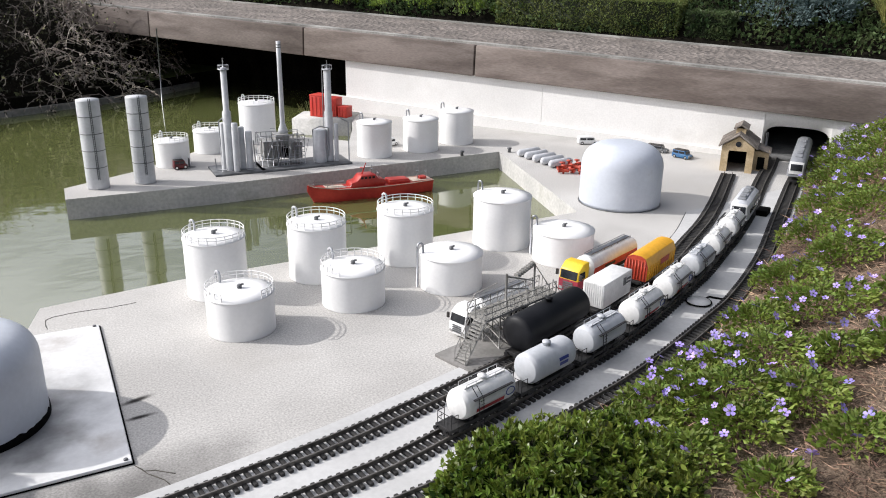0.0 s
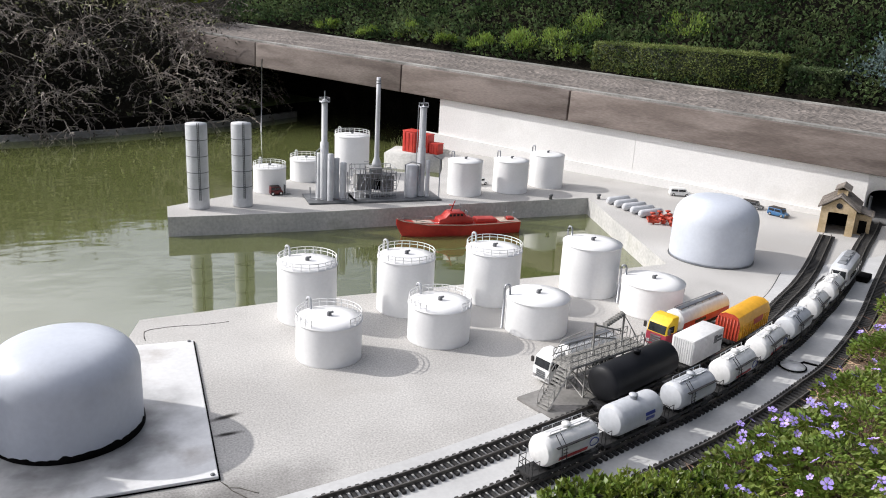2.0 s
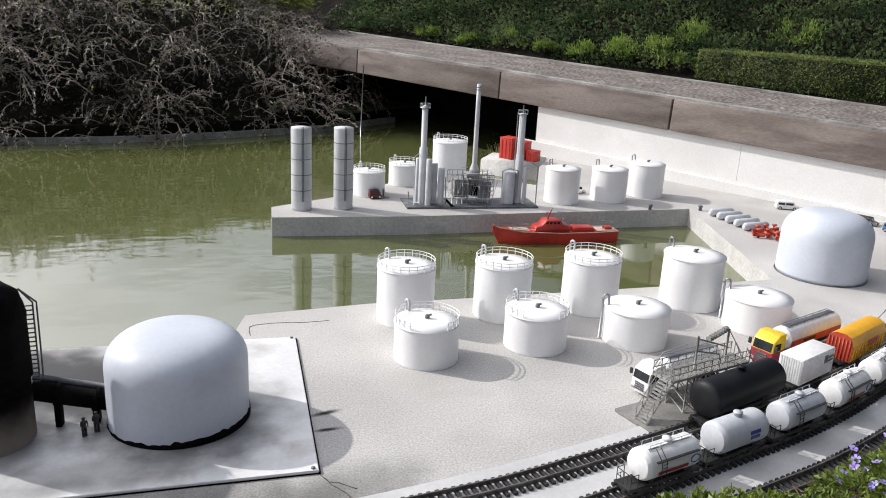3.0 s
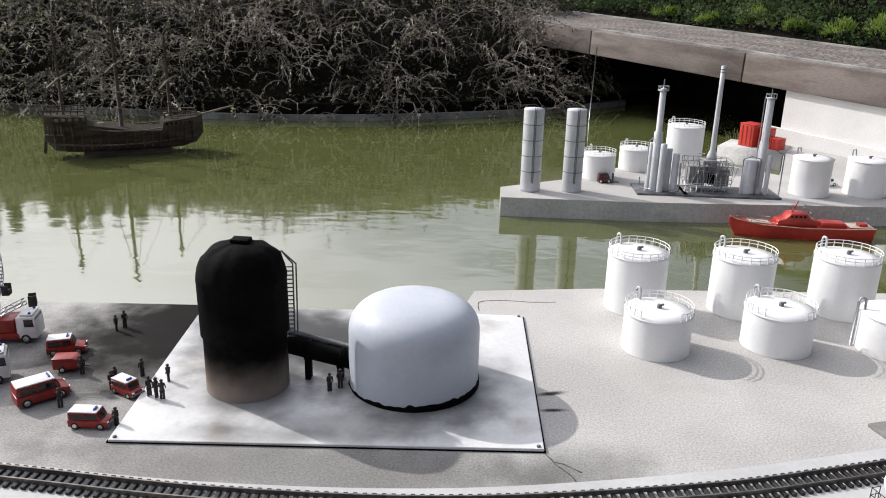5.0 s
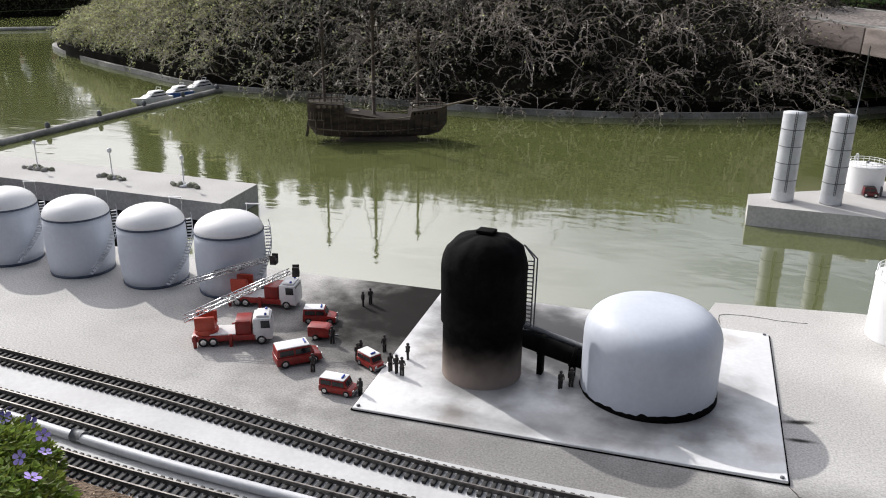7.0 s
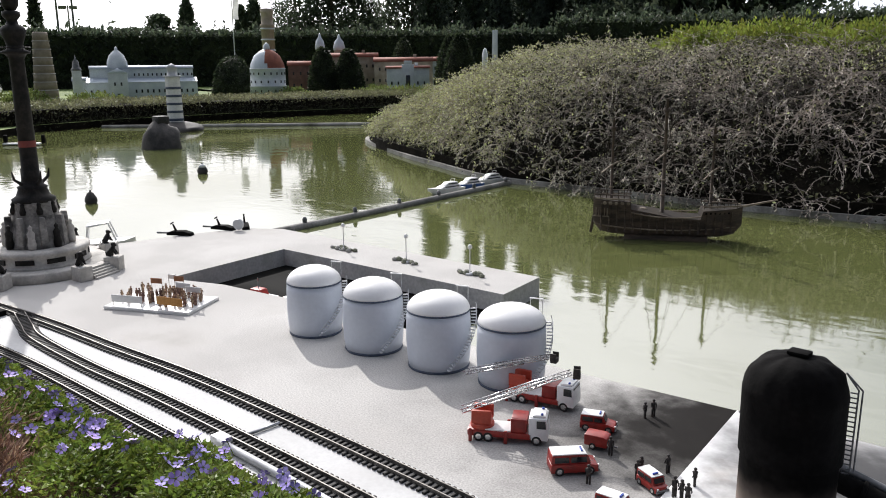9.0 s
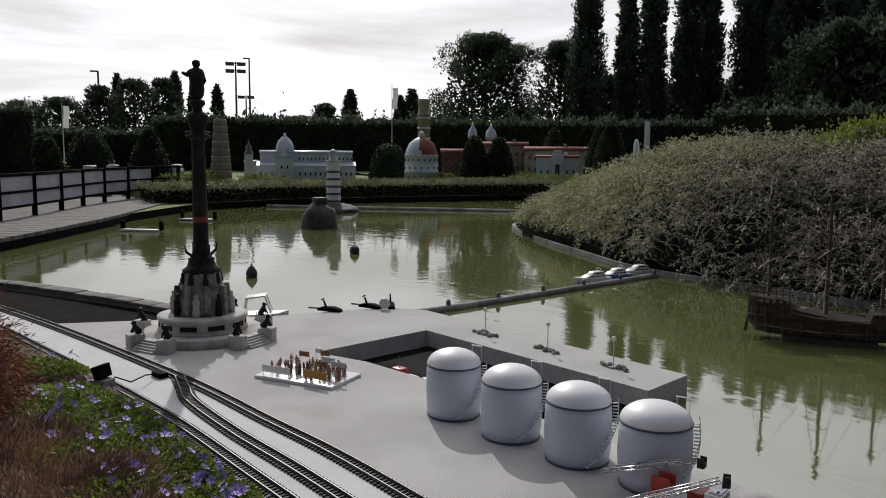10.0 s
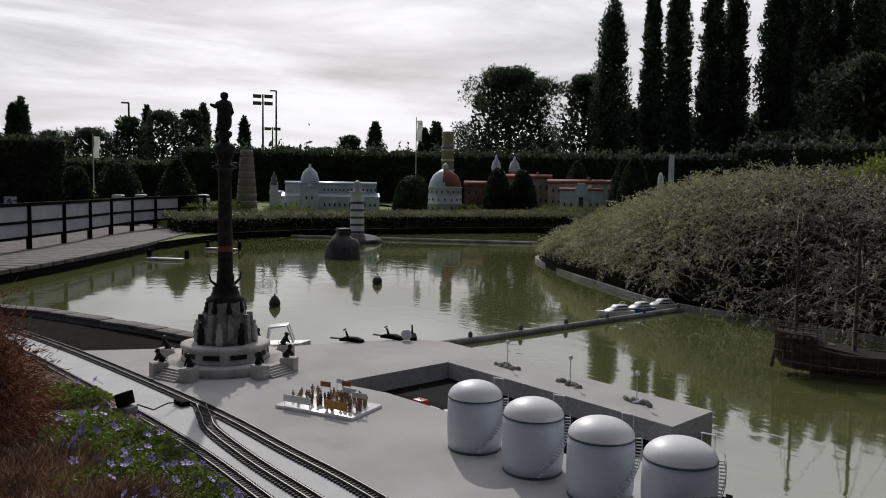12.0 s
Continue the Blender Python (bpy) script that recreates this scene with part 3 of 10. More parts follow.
tb = [bm.verts.new((*wall_pt(s, 0.16), beam_z(s) - 0.2)) for s, z in arch]
for i in range(len(arch) - 1):
    bm.faces.new((front[i], front[i + 1], tf[i + 1], tf[i]))
    bm.faces.new((back[i + 1], back[i], tb[i], tb[i + 1]))
    bm.faces.new((front[i + 1], front[i], back[i], back[i + 1]))
part("lintel", bm, M_WALL, wt)
bm = bmesh.new()                                # lower plinth of the wall
v = [(*wall_pt(s, n), z) for z, n0 in ((-0.3, -0.03), (0.10, -0.03)) for s, n in ((-0.25, n0), (TUN[0] - 0.05, n0), (TUN[0] - 0.05, 0.0), (-0.25, 0.0))]
v[4] = (*v[4][:2], 0.13)
v[7] = (*v[7][:2], 0.13)
v[5] = (*v[5][:2], 0.03)
v[6] = (*v[6][:2], 0.03)
vv = [bm.verts.new(p) for p in v]
for f in ((3, 2, 1, 0), (4, 5, 6, 7), (0, 1, 5, 4), (1, 2, 6, 5), (2, 3, 7, 6), (3, 0, 4, 7)):
    bm.faces.new([vv[i] for i in f])
bmesh.ops.recalc_face_normals(bm, faces=bm.faces)
part("plinth", bm, M_WALL, wt)
M_TUNNEL = surf("tunnel_lining", (0.09, 0.09, 0.09), (0.15, 0.15, 0.15), 0.9, 5, 50, 0.2, 0.3, 0.002)
bm = bmesh.new()                                # tunnel lining going back into the dark
d3 = Vector((0.72, 0.69))
rings = []
for k in range(2):
    off = d3 * (0.0 if k == 0 else 2.2)
    ring = []
    for s, z in arch:
        p = wall_pt(s, 0.155)
        ring.append(bm.verts.new((p[0] + off.x, p[1] + off.y, z)))
    rings.append(ring)
for i in range(len(arch) - 1):
    bm.faces.new((rings[0][i], rings[0][i + 1], rings[1][i + 1], rings[1][i]))
bm.faces.new(rings[1])
bmesh.ops.solidify(bm, geom=bm.faces[:], thickness=-0.02)
part("tunnel_lining", bm, M_TUNNEL, wt, "dark grey concrete tunnel tube")
bm = bmesh.new()                                # its floor
q0, q1 = Vector(wall_pt(TUN[0] - 0.1, 0.0)), Vector(wall_pt(TUN[1] + 0.1, 0.0))
prism(bm, [tuple(q0), tuple(q1), tuple(q1 + d3 * 2.2), tuple(q0 + d3 * 2.2)], 0.0, 0.036)
part("tunnel_floor", bm, M_TUNNEL, wt)

# planted hill on the far bank: soil first
BANK = np.array(LAKE[5:24])


def dist_to(poly, X, Y):
    D = np.full(X.shape, 1e9)
    for a, b in zip(poly, poly[1:]):
        d = b - a
        t = np.clip(((X - a[0]) * d[0] + (Y - a[1]) * d[1]) / (d @ d), 0, 1)
        D = np.minimum(D, np.hypot(X - a[0] - t * d[0], Y - a[1] - t * d[1]))
    return D


def inside(poly, X, Y):
    c = np.zeros(X.shape, bool)
    n = len(poly)
    for i in range(n):
        (x0, y0), (x1, y1) = poly[i], poly[(i + 1) % n]
        hit = ((y0 > Y) != (y1 > Y)) & (X < (x1 - x0) * (Y - y0) / ((y1 - y0) if y1 != y0 else 1e-9) + x0)
        c ^= hit
    return c


HILL = [tuple(p) for p in BANK] + [(-10.5, 18.5), (-4.0, 16.5), (0.2, 13.6), (1.2, 11.6)]


def hill_z(X, Y):
    d = dist_to(np.array(HILL + HILL[:1]), X, Y) * inside(HILL, X, Y)
    out = dist_to(BANK, X, Y) * ~inside(HILL, X, Y)
    return -0.05 - 2.0 * out + 1.48 * (1 - 0.6 * np.clip((-X - 8.2) / 3.8, 0, 1) ** 1.1) * (1 - np.exp(-d / 1.2)) + 0.06 * np.sin(X * 1.7) * np.cos(Y * 1.3) * np.minimum(d, 1)


def heightfield(name, x0, x1, y0, y1, step, zf, keep, mat, label, cat, z_lo=None):
    xs, ys = np.arange(x0, x1, step), np.arange(y0, y1, step)
    X, Y = np.meshgrid(xs, ys)
    Z = zf(X, Y)
    K = keep(X, Y)
    idx = -np.ones(X.shape, int)
    idx[K] = np.arange(K.sum())
    V = np.stack([X[K], Y[K], Z[K]], 1)
    q = np.stack([idx[:-1, :-1], idx[:-1, 1:], idx[1:, 1:], idx[1:, :-1]], -1).reshape(-1, 4)
    q = q[(q >= 0).all(1)]
    me = mesh_from(name, V.tolist(), q.tolist(), mat)
    for p in me.polygons:
        p.use_smooth = True
    return tagged(new(name, me), label, cat, kind="structure")


heightfield("hill", -15.5, 2.0, 7.4, 19.5, 0.2, hill_z, lambda X, Y: inside(HILL, X, Y) | (dist_to(BANK, X, Y) < 0.3), M_HILLSOIL, "planted hill beyond the water, its soil coloured near-black as shade", "hill")

# ---- tanks ----
def ring_rail(bm, r, z, h, posts, a0=0.0, a1=360.0, rad=0.0017):
    full = a1 - a0 >= 359
    n = 40
    angs = [radians(a0 + (a1 - a0) * i / n) for i in range(n if full else n + 1)]
    for hh in (h, h * 0.55):
        tube(bm, [(r * math.cos(a), r * math.sin(a), z + hh) for a in angs], rad, 5, closed=full)
    for i in range(posts if full else posts + 1):
        a = radians(a0 + (a1 - a0) * i / posts)
        tube(bm, [(r * math.cos(a), r * math.sin(a), z - 0.004), (r * math.cos(a), r * math.sin(a), z + h)], rad, 5)


def storage_tank(x, y, r, h, rail=True, pipe_angle=120, label="", group="white storage tanks", rail_span=(0, 360)):
    t = thing("storage_tank", x, y, 0, random.uniform(-8, 8), label, "storage tank", group)
    bm = bmesh.new()
    lathe(bm, [(r * 1.004, 0), (r, 0.004), (r, h * 0.5), (r, h - 0.004), (r * 0.995, h)], 48)
    part("shell", bm, M_WHITE, t)
    bm = bmesh.new()
    lathe(bm, [(r * 1.0, h - 0.007), (r * 1.02, h - 0.006), (r * 1.02, h), (r * 0.6, h + 0.006), (0, h + 0.010)], 48)
    part("roof", bm, M_WHITE, t)
    bm = bmesh.new()
    lathe(bm, [(0.009, h + 0.008), (0.009, h + 0.02), (0.006, h + 0.024), (0, h + 0.024)], 12)
    box(bm, (0.008, 0, h + 0.022), (0.016, 0.006, 0.006), rz=25)
    part("vent", bm, M_DKSTEEL, t, "small dark roof vent")
    a = radians(pipe_angle)
    px, py = (r - 0.012) * math.cos(a), (r - 0.012) * math.sin(a)
    qx, qy = (r + 0.012) * math.cos(a), (r + 0.012) * math.sin(a)
    bm = bmesh.new()
    arc = [((px + qx) / 2 + (px - qx) / 2 * math.cos(b), (py + qy) / 2 + (py - qy) / 2 * math.cos(b), h + 0.03 + 0.014 * math.sin(b)) for b in np.linspace(0, math.pi, 8)]
    tube(bm, [(px, py, h)] + arc + [(qx, qy, 0.002)], 0.0048, 8)
    part("vent_pipe", bm, M_STEEL if not rail else M_GREYPAINT, t, "bent grey vent pipe running down the side")
    if rail:
        bm = bmesh.new()
        ring_rail(bm, r * 0.985, h, 0.03, 22, *rail_span)
        part("railing", bm, M_WHITE, t, "thin white ring railing")
    return t


storage_tank(0.302, 3.222, 0.121, 0.238, label="tall white storage tank with ring railing on the quay")
storage_tank(0.728, 3.256, 0.123, 0.238, label="tall white storage tank with ring railing on the quay")
storage_tank(1.148, 3.312, 0.126, 0.238, label="tall white storage tank with ring railing on the quay")
storage_tank(1.653, 3.348, 0.137, 0.238, rail=False, label="tall plain white storage tank without railing")
storage_tank(0.333, 2.835, 0.122, 0.150, rail_span=(-60, 230), label="low white storage tank with ring railing")
storage_tank(0.786, 2.925, 0.125, 0.150, rail_span=(-60, 230), label="low white storage tank with ring railing")
storage_tank(1.215, 2.945, 0.131, 0.148, rail=False, pipe_angle=165, label="low plain white storage tank with bent pipe")
storage_tank(1.820, 3.055, 0.138, 0.143, rail=False, pipe_angle=140, label="low plain white storage tank near the lorries")
# on the far jetty
storage_tank(0.335, 5.47, 0.108, 0.165, label="small white storage tank with railing on the jetty", group="jetty storage tanks")
storage_tank(0.62, 5.80, 0.115, 0.15, label="small white storage tank with railing on the jetty", group="jetty storage tanks")
storage_tank(0.99, 6.02, 0.130, 0.285, label="tall white storage tank with railing at the jetty's back", group="jetty storage tanks")
storage_tank(1.655, 5.30, 0.120, 0.235, rail=False, label="white storage tank on the jetty", group="jetty storage tanks")
storage_tank(2.02, 5.36, 0.125, 0.225, rail=False, label="white storage tank on the jetty", group="jetty storage tanks")
storage_tank(2.36, 5.50, 0.125, 0.238, rail=False, label="white storage tank on the jetty", group="jetty storage tanks")


def dome_tank(x, y, r, h, label, shoulder=0.36, seal=0.016, mat=None):
    t = thing("domed_tank", x, y, 0, 0, label, "storage tank", "domed gas tanks")
    bm = bmesh.new()
    prof = [(r * 0.985, 0.0), (r, 0.02), (r, h * (1 - shoulder))]
    k = h * shoulder
    for i in range(1, 13):
        a = math.pi / 2 * i / 12
        prof.append((r * (math.cos(a) ** 0.62 if i < 12 else 0), h - k + k * math.sin(a) ** 0.9))
    lathe(bm, prof, 64)
    part("shell", bm, M_DOME, t)
    bm = bmesh.new()
    lathe(bm, [(r * 0.99, 0.0), (r * 1.025, 0.001), (r * 1.015, seal * 0.7), (r * 0.99, seal)], 64, cap=False)
    for v in bm.verts:
        if v.co.z > 0.005:
            v.co.z *= (1 + 0.45 * noise.noise(v.co * 45)) * (0.62 + 0.38 * math.cos(math.atan2(v.co.y, v.co.x) + 0.7))
    part("foot_seal", bm, mat or M_DKSTEEL, t, "dark sealing band at the foot")
    return t


dome_tank(2.602, 3.742, 0.226, 0.346, "large pale domed gas tank on the quay", shoulder=0.40, seal=0.006)
dome_tank(-0.507, 2.447, 0.212, 0.304, "large pale domed tank beside the burnt tank", seal=0.040, mat=M_BLACK)
railway(TRACK_A, "model railway track of dark sleepers and steel rails", -3.6, 2.0)
railway(TRACK_B, "model railway track of dark sleepers and steel rails", -3.2, 2.2)
railway(TRACK_C, "model railway track of dark sleepers and steel rails", -3.2, 3.0)

# ---- the burnt tank and the fire scene ----
def soot_mask(m, blobs):
    """Soot of its own shape laid over a material's colour: blobs of (x, y, radius_x, radius_y, amount)."""
    n, l = m.node_tree.nodes, m.node_tree.links
    b = [k for k in n if k.type == "BSDF_PRINCIPLED"][0]
    col = b.inputs["Base Color"].links[0].from_socket
    t = n.new("ShaderNodeTexCoord")
    no = n.new("ShaderNodeTexNoise")
    no.inputs["Scale"].default_value, no.inputs["Detail"].default_value = 9, 6
    l.new(t.outputs["Object"], no.inputs["Vector"])
    for x, y, rx, ry, rot, amt in blobs:
        mp = n.new("ShaderNodeMapping")
        mp.vector_type = "TEXTURE"
        mp.inputs["Location"].default_value = (x, y, 0)
        mp.inputs["Rotation"].default_value = (0, 0, radians(rot))
        mp.inputs["Scale"].default_value = (rx, ry, 10)
        l.new(t.outputs["Object"], mp.inputs[0])
        ln = n.new("ShaderNodeVectorMath")
        ln.operation = "LENGTH"
        l.new(mp.outputs[0], ln.inputs[0])
        ad = n.new("ShaderNodeMath")
        ad.operation = "MULTIPLY_ADD"
        ad.inputs[1].default_value = 0.9
        l.new(no.outputs["Fac"], ad.inputs[0])
        l.new(ln.outputs["Value"], ad.inputs[2])
        r = n.new("ShaderNodeMapRange")
        r.interpolation_type = "SMOOTHSTEP"
        r.inputs["From Min"].default_value, r.inputs["From Max"].default_value = 1.7, 0.75
        r.inputs["To Min"].default_value, r.inputs["To Max"].default_value = 0.0, amt
        l.new(ad.outputs[0], r.inputs["Value"])
        mx = n.new("ShaderNodeMix")
        mx.data_type = "RGBA"
        mx.inputs[7].default_value = (0.009, 0.0075, 0.0065, 1)
        l.new(r.outputs[0], mx.inputs[0])
        l.new(col, mx.inputs[6])
        col = mx.outputs[2]
    l.new(col, b.inputs["Base Color"])


soot_mask(M_CONC, [(-1.52, 2.38, 0.48, 0.50, 0, 0.3), (-1.45, 2.70, 0.50, 0.55, 5, 0.98), (-1.38, 2.80, 0.22, 0.4, 5, 0.9), (-0.72, 1.92, 0.95, 0.17, 4, 0.5), (-0.02, 2.02, 0.3, 0.12, 20, 0.3), (-1.25, 2.95, 0.5, 0.1, 4, 0.6), (-1.85, 2.35, 0.62, 0.5, 0, 0.22), (-0.055, 2.435, 0.055, 0.016, 20, 0.95), (-0.05, 2.33, 0.05, 0.014, 10, 0.95)])
soot_mask(M_PLATE, [(-0.98, 2.72, 0.50, 0.34, 5, 0.97), (-0.80, 2.60, 0.34, 0.24, -12, 0.95), (-0.50, 2.43, 0.34, 0.33, 0, 0.85), (-1.03, 2.33, 0.25, 0.24, 0, 0.7), (-0.62, 2.14, 0.42, 0.09, 6, 0.4), (-0.33, 2.28, 0.16, 0.09, 30, 0.3), (-0.9, 2.05, 0.3, 0.06, 4, 0.4)])

pl = thing("steel_plate", label="white steel plate with soot stains on the quay", category="steel plate")
bm = bmesh.new()
PLATE = [(-1.318, 1.968), (-0.083, 2.087), (-0.153, 3.030), (-1.415, 2.945)]
prism(bm, PLATE, 0.003, 0.012)
bmesh.ops.bevel(bm, geom=[e for e in bm.edges], offset=0.002, segments=1, affect="EDGES")
part("sheet", bm, M_PLATE, pl)
bm = bmesh.new()
big = [(p[0] + (0.005 if p[0] > -0.7 else -0.005), p[1] + (0.005 if p[1] > 2.5 else -0.0015)) for p in PLATE]
prism(bm, big, 0.0005, 0.004)
part("seal", bm, M_BLACK, pl, "black rubber seal round the edge")
for p in PLATE:
    cx, cy = -0.74, 2.51
    bm = bmesh.new()
    lathe(bm, [(0.006, 0.012), (0.006, 0.016), (0.004, 0.017)], 8, (p[0] * 0.975 + cx * 0.025, p[1] * 0.975 + cy * 0.025, 0))
    part("bolt", bm, M_DKSTEEL, pl)


def burnt_material():
    m = surf("burnt_tank_paint", (0.0035, 0.0035, 0.0035), (0.007, 0.0065, 0.006), 0.85, 9, 60, 0.3, 0.35, 0.004, spec=0.04)
    n, l = m.node_tree.nodes, m.node_tree.links
    b = [k for k in n if k.type == "BSDF_PRINCIPLED"][0]
    col = b.inputs["Base Color"].links[0].from_socket
    t = n.new("ShaderNodeTexCoord")
    sx = n.new("ShaderNodeSeparateXYZ")
    l.new(t.outputs["Object"], sx.inputs[0])
    no = n.new("ShaderNodeTexNoise")
    no.inputs["Scale"].default_value = 16
    l.new(t.outputs["Object"], no.inputs["Vector"])
    ad = n.new("ShaderNodeMath")
    ad.operation = "MULTIPLY_ADD"
    ad.inputs[1].default_value = 0.05
    l.new(no.outputs["Fac"], ad.inputs[0])
    l.new(sx.outputs["Z"], ad.inputs[2])
    r = n.new("ShaderNodeMapRange")
    r.interpolation_type = "SMOOTHSTEP"
    r.inputs["From Min"].default_value, r.inputs["From Max"].default_value = -0.01, 0.175
    l.new(ad.outputs[0], r.inputs["Value"])
    mx = n.new("ShaderNodeMix")
    mx.data_type = "RGBA"
    mx.inputs[6].default_value = (0.35, 0.29, 0.25, 1)
    l.new(r.outputs[0], mx.inputs[0])
    l.new(col, mx.inputs[7])
    l.new(mx.outputs[2], b.inputs["Base Color"])
    return m


M_BURNT = burnt_material()
bt = thing("burnt_tank", -1.033, 2.342, 0.012, 0, "soot-blackened domed tank on the steel plate", "storage tank")
bm = bmesh.new()
lathe(bm, [(0.131, 0), (0.131, 0.012), (0.1305, 0.20), (0.130, 0.215)], 64, cap=False)
part("lower_shell", bm, M_BURNT, bt, "scorched lower shell fading to bare paint")
bm = bmesh.new()
lathe(bm, [(0.1315, 0.190), (0.1365, 0.192), (0.1372, 0.21), (0.137, 0.36), (0.1385, 0.382), (0.134, 0.405), (0.118, 0.44), (0.088, 0.467), (0.045, 0.480), (0, 0.483)], 72, cap=False)
bmesh.ops.subdivide_edges(bm, edges=[e for e in bm.edges if e.verts[0].co.z > 0.3 and e.verts[1].co.z > 0.3], cuts=1)
for v in bm.verts:
    out = Vector((v.co.x, v.co.y, 0.0))
    if out.length > 1e-4:
        ang = math.atan2(v.co.y, v.co.x)
        fold = noise.noise(Vector((ang * 2.2, v.co.z * 26, 0.0)))
        v.co += out.normalized() * (0.0035 * noise.noise(v.co * 24) + (0.006 * fold if v.co.z > 0.36 else 0.0015 * fold))
    if v.co.z > 0.43:
        v.co.z += 0.005 * noise.noise(v.co * 30)
part("cover", bm, M_BLACK, bt, "crumpled black sooty cover")
bm = bmesh.new()
box(bm, (0.0, 0.01, 0.487), (0.058, 0.045, 0.012), bevel=0.004)
part("hatch", bm, M_BLACK, bt, "sooty roof hatch")
bm = bmesh.new()
for i in range(18):
    a = radians(12 - i * 0.3)
    z = 0.40 - i * 0.0135
    c, s = math.cos(a), math.sin(a)
    tube(bm, [(0.136 * c, 0.136 * s, z), (0.156 * c, 0.156 * s, z)], 0.0022, 4)
for r in (0.156, 0.166):
    tube(bm, [(0.12, 0.024, 0.455)] + [(r * math.cos(radians(12 - i * 0.3)), r * math.sin(radians(12 - i * 0.3)), 0.41 - i * 0.0135) for i in range(18)], 0.0026, 5)
part("ladder", bm, M_DKSTEEL, bt, "dark steel side ladder")

pp = thing("pipeline", label="sooty black pipeline between the two tanks", category="pipeline")
run = [Vector((-0.92, 2.40, 0.135)), Vector((-0.82, 2.415, 0.105)), Vector((-0.69, 2.435, 0.068))]
bm = bmesh.new()
tube(bm, run, 0.030, 16)
part("pipe", bm, M_BLACK, pp)
bm = bmesh.new()
tube(bm, [p + Vector((0.0, 0.028, 0.030)) for p in run], 0.011, 10)
part("pipe", bm, M_DKSTEEL, pp, "thin grey pipe on top")
for u in (0.3, 0.75):
    q = run[0].lerp(run[2], u)
    bm = bmesh.new()
    lathe(bm, [(0.031, -0.006), (0.036, -0.005), (0.036, 0.005), (0.031, 0.006)], 16, cap=False, m=Matrix.Translation(q) @ (run[2] - run[0]).to_track_quat("Z", "Y").to_matrix().to_4x4())
    part("flange", bm, M_BLACK, pp)
    bm = bmesh.new()
    box(bm, (q.x, q.y, (q.z - 0.01) / 2 + 0.006), (0.018, 0.036, q.z - 0.014), bevel=0.003)
    part("support", bm, M_BLACK, pp)

M_RED = surf("fire_engine_red", (0.22, 0.014, 0.011), (0.33, 0.024, 0.017), 0.35, 20, 80, 0.08, 0.05, 0.0005)
M_ORANGE = surf("faded_red_orange", (0.40, 0.045, 0.022), (0.50, 0.07, 0.035), 0.45, 20, 80, 0.08, 0.05, 0.0005)
M_VWHITE = surf("vehicle_white", (0.72, 0.72, 0.71), (0.80, 0.80, 0.79), 0.35, 20, 80, 0.04, 0.05, 0.0005)
M_GLASSD = surf("dark_window", (0.012, 0.014, 0.018), (0.025, 0.028, 0.032), 0.08, 20, 80, 0.1, 0.0)
M_TYRE = surf("black_rubber", (0.012, 0.012, 0.012), (0.02, 0.02, 0.02), 0.8, 40, 100, 0.1, 0.1, 0.0005)
M_CHROME = surf("silver_metal", (0.55, 0.55, 0.55), (0.65, 0.65, 0.65), 0.25, 30, 90, 0.05, 0.02, 0.0005, metal=1.0)
M_YELLOW = surf("cab_yellow", (0.75, 0.48, 0.02), (0.82, 0.56, 0.03), 0.4, 20, 80, 0.06, 0.05, 0.0005)
M_BLUEL = surf("blue_beacon", (0.02, 0.06, 0.35), None, 0.15, 20, 80, 0.05, 0.0)
M_FIGDARK = surf("dark_figure_paint", (0.015, 0.014, 0.014), (0.05, 0.04, 0.035), 0.7, 60, 150, 0.2, 0.0)
M_FIGPALE = surf("mixed_figure_paint", (0.17, 0.10, 0.07), (0.42, 0.29, 0.20), 0.7, 60, 150, 0.2, 0.0, rnd=0.5)


def profile(bm, pts, width, bevel=0.003, mi=0):
    """A side outline in x and z, drawn out across y and softened."""
    a = [bm.verts.new((p[0], -width / 2, p[1])) for p in pts]
    b = [bm.verts.new((p[0], width / 2, p[1])) for p in pts]
    n = len(pts)
    fs = [bm.faces.new(a), bm.faces.new(list(reversed(b)))]
    for i in range(n):
        fs.append(bm.faces.new((a[(i + 1) % n], a[i], b[i], b[(i + 1) % n])))
    bmesh.ops.recalc_face_normals(bm, faces=fs)
    if bevel:
        es = list({e for f in fs for e in f.edges})
        bmesh.ops.bevel(bm, geom=es, offset=bevel, segments=2, profile=0.5, affect="EDGES")


WHEELS = {}


def wheel_meshes(r, w):
    if (r, w) not in WHEELS:
        rot = pose(0, 0, 0, 90, 0, 0)
        bm = bmesh.new()
        lathe(bm, [(r * 0.55, -w / 2), (r * 0.9, -w / 2), (r, -w * 0.3), (r, w * 0.3), (r * 0.9, w / 2), (r * 0.55, w / 2)], 18, m=rot)
        ty = finish(bm, "tyre", M_TYRE)
        bm = bmesh.new()
        lathe(bm, [(0, -w * 0.53), (r * 0.25, -w * 0.56), (r * 0.56, -w * 0.5), (r * 0.56, w * 0.5), (r * 0.25, w * 0.56), (0, w * 0.53)], 14, m=rot)
        WHEELS[(r, w)] = ty, finish(bm, "rim", M_CHROME)
    return WHEELS[(r, w)]


def wheels(t, xs, width, r=0.018, w=0.012):
    ty, rim = wheel_meshes(r, w)
    for x in xs:
        for s in (-1, 1):
            h = new("wheel", ty)
            h.parent = t
            h.matrix_basis = Matrix.Translation((x, s * (width / 2 - w / 2 + 0.001), r))
            part("rim", rim, None, h)


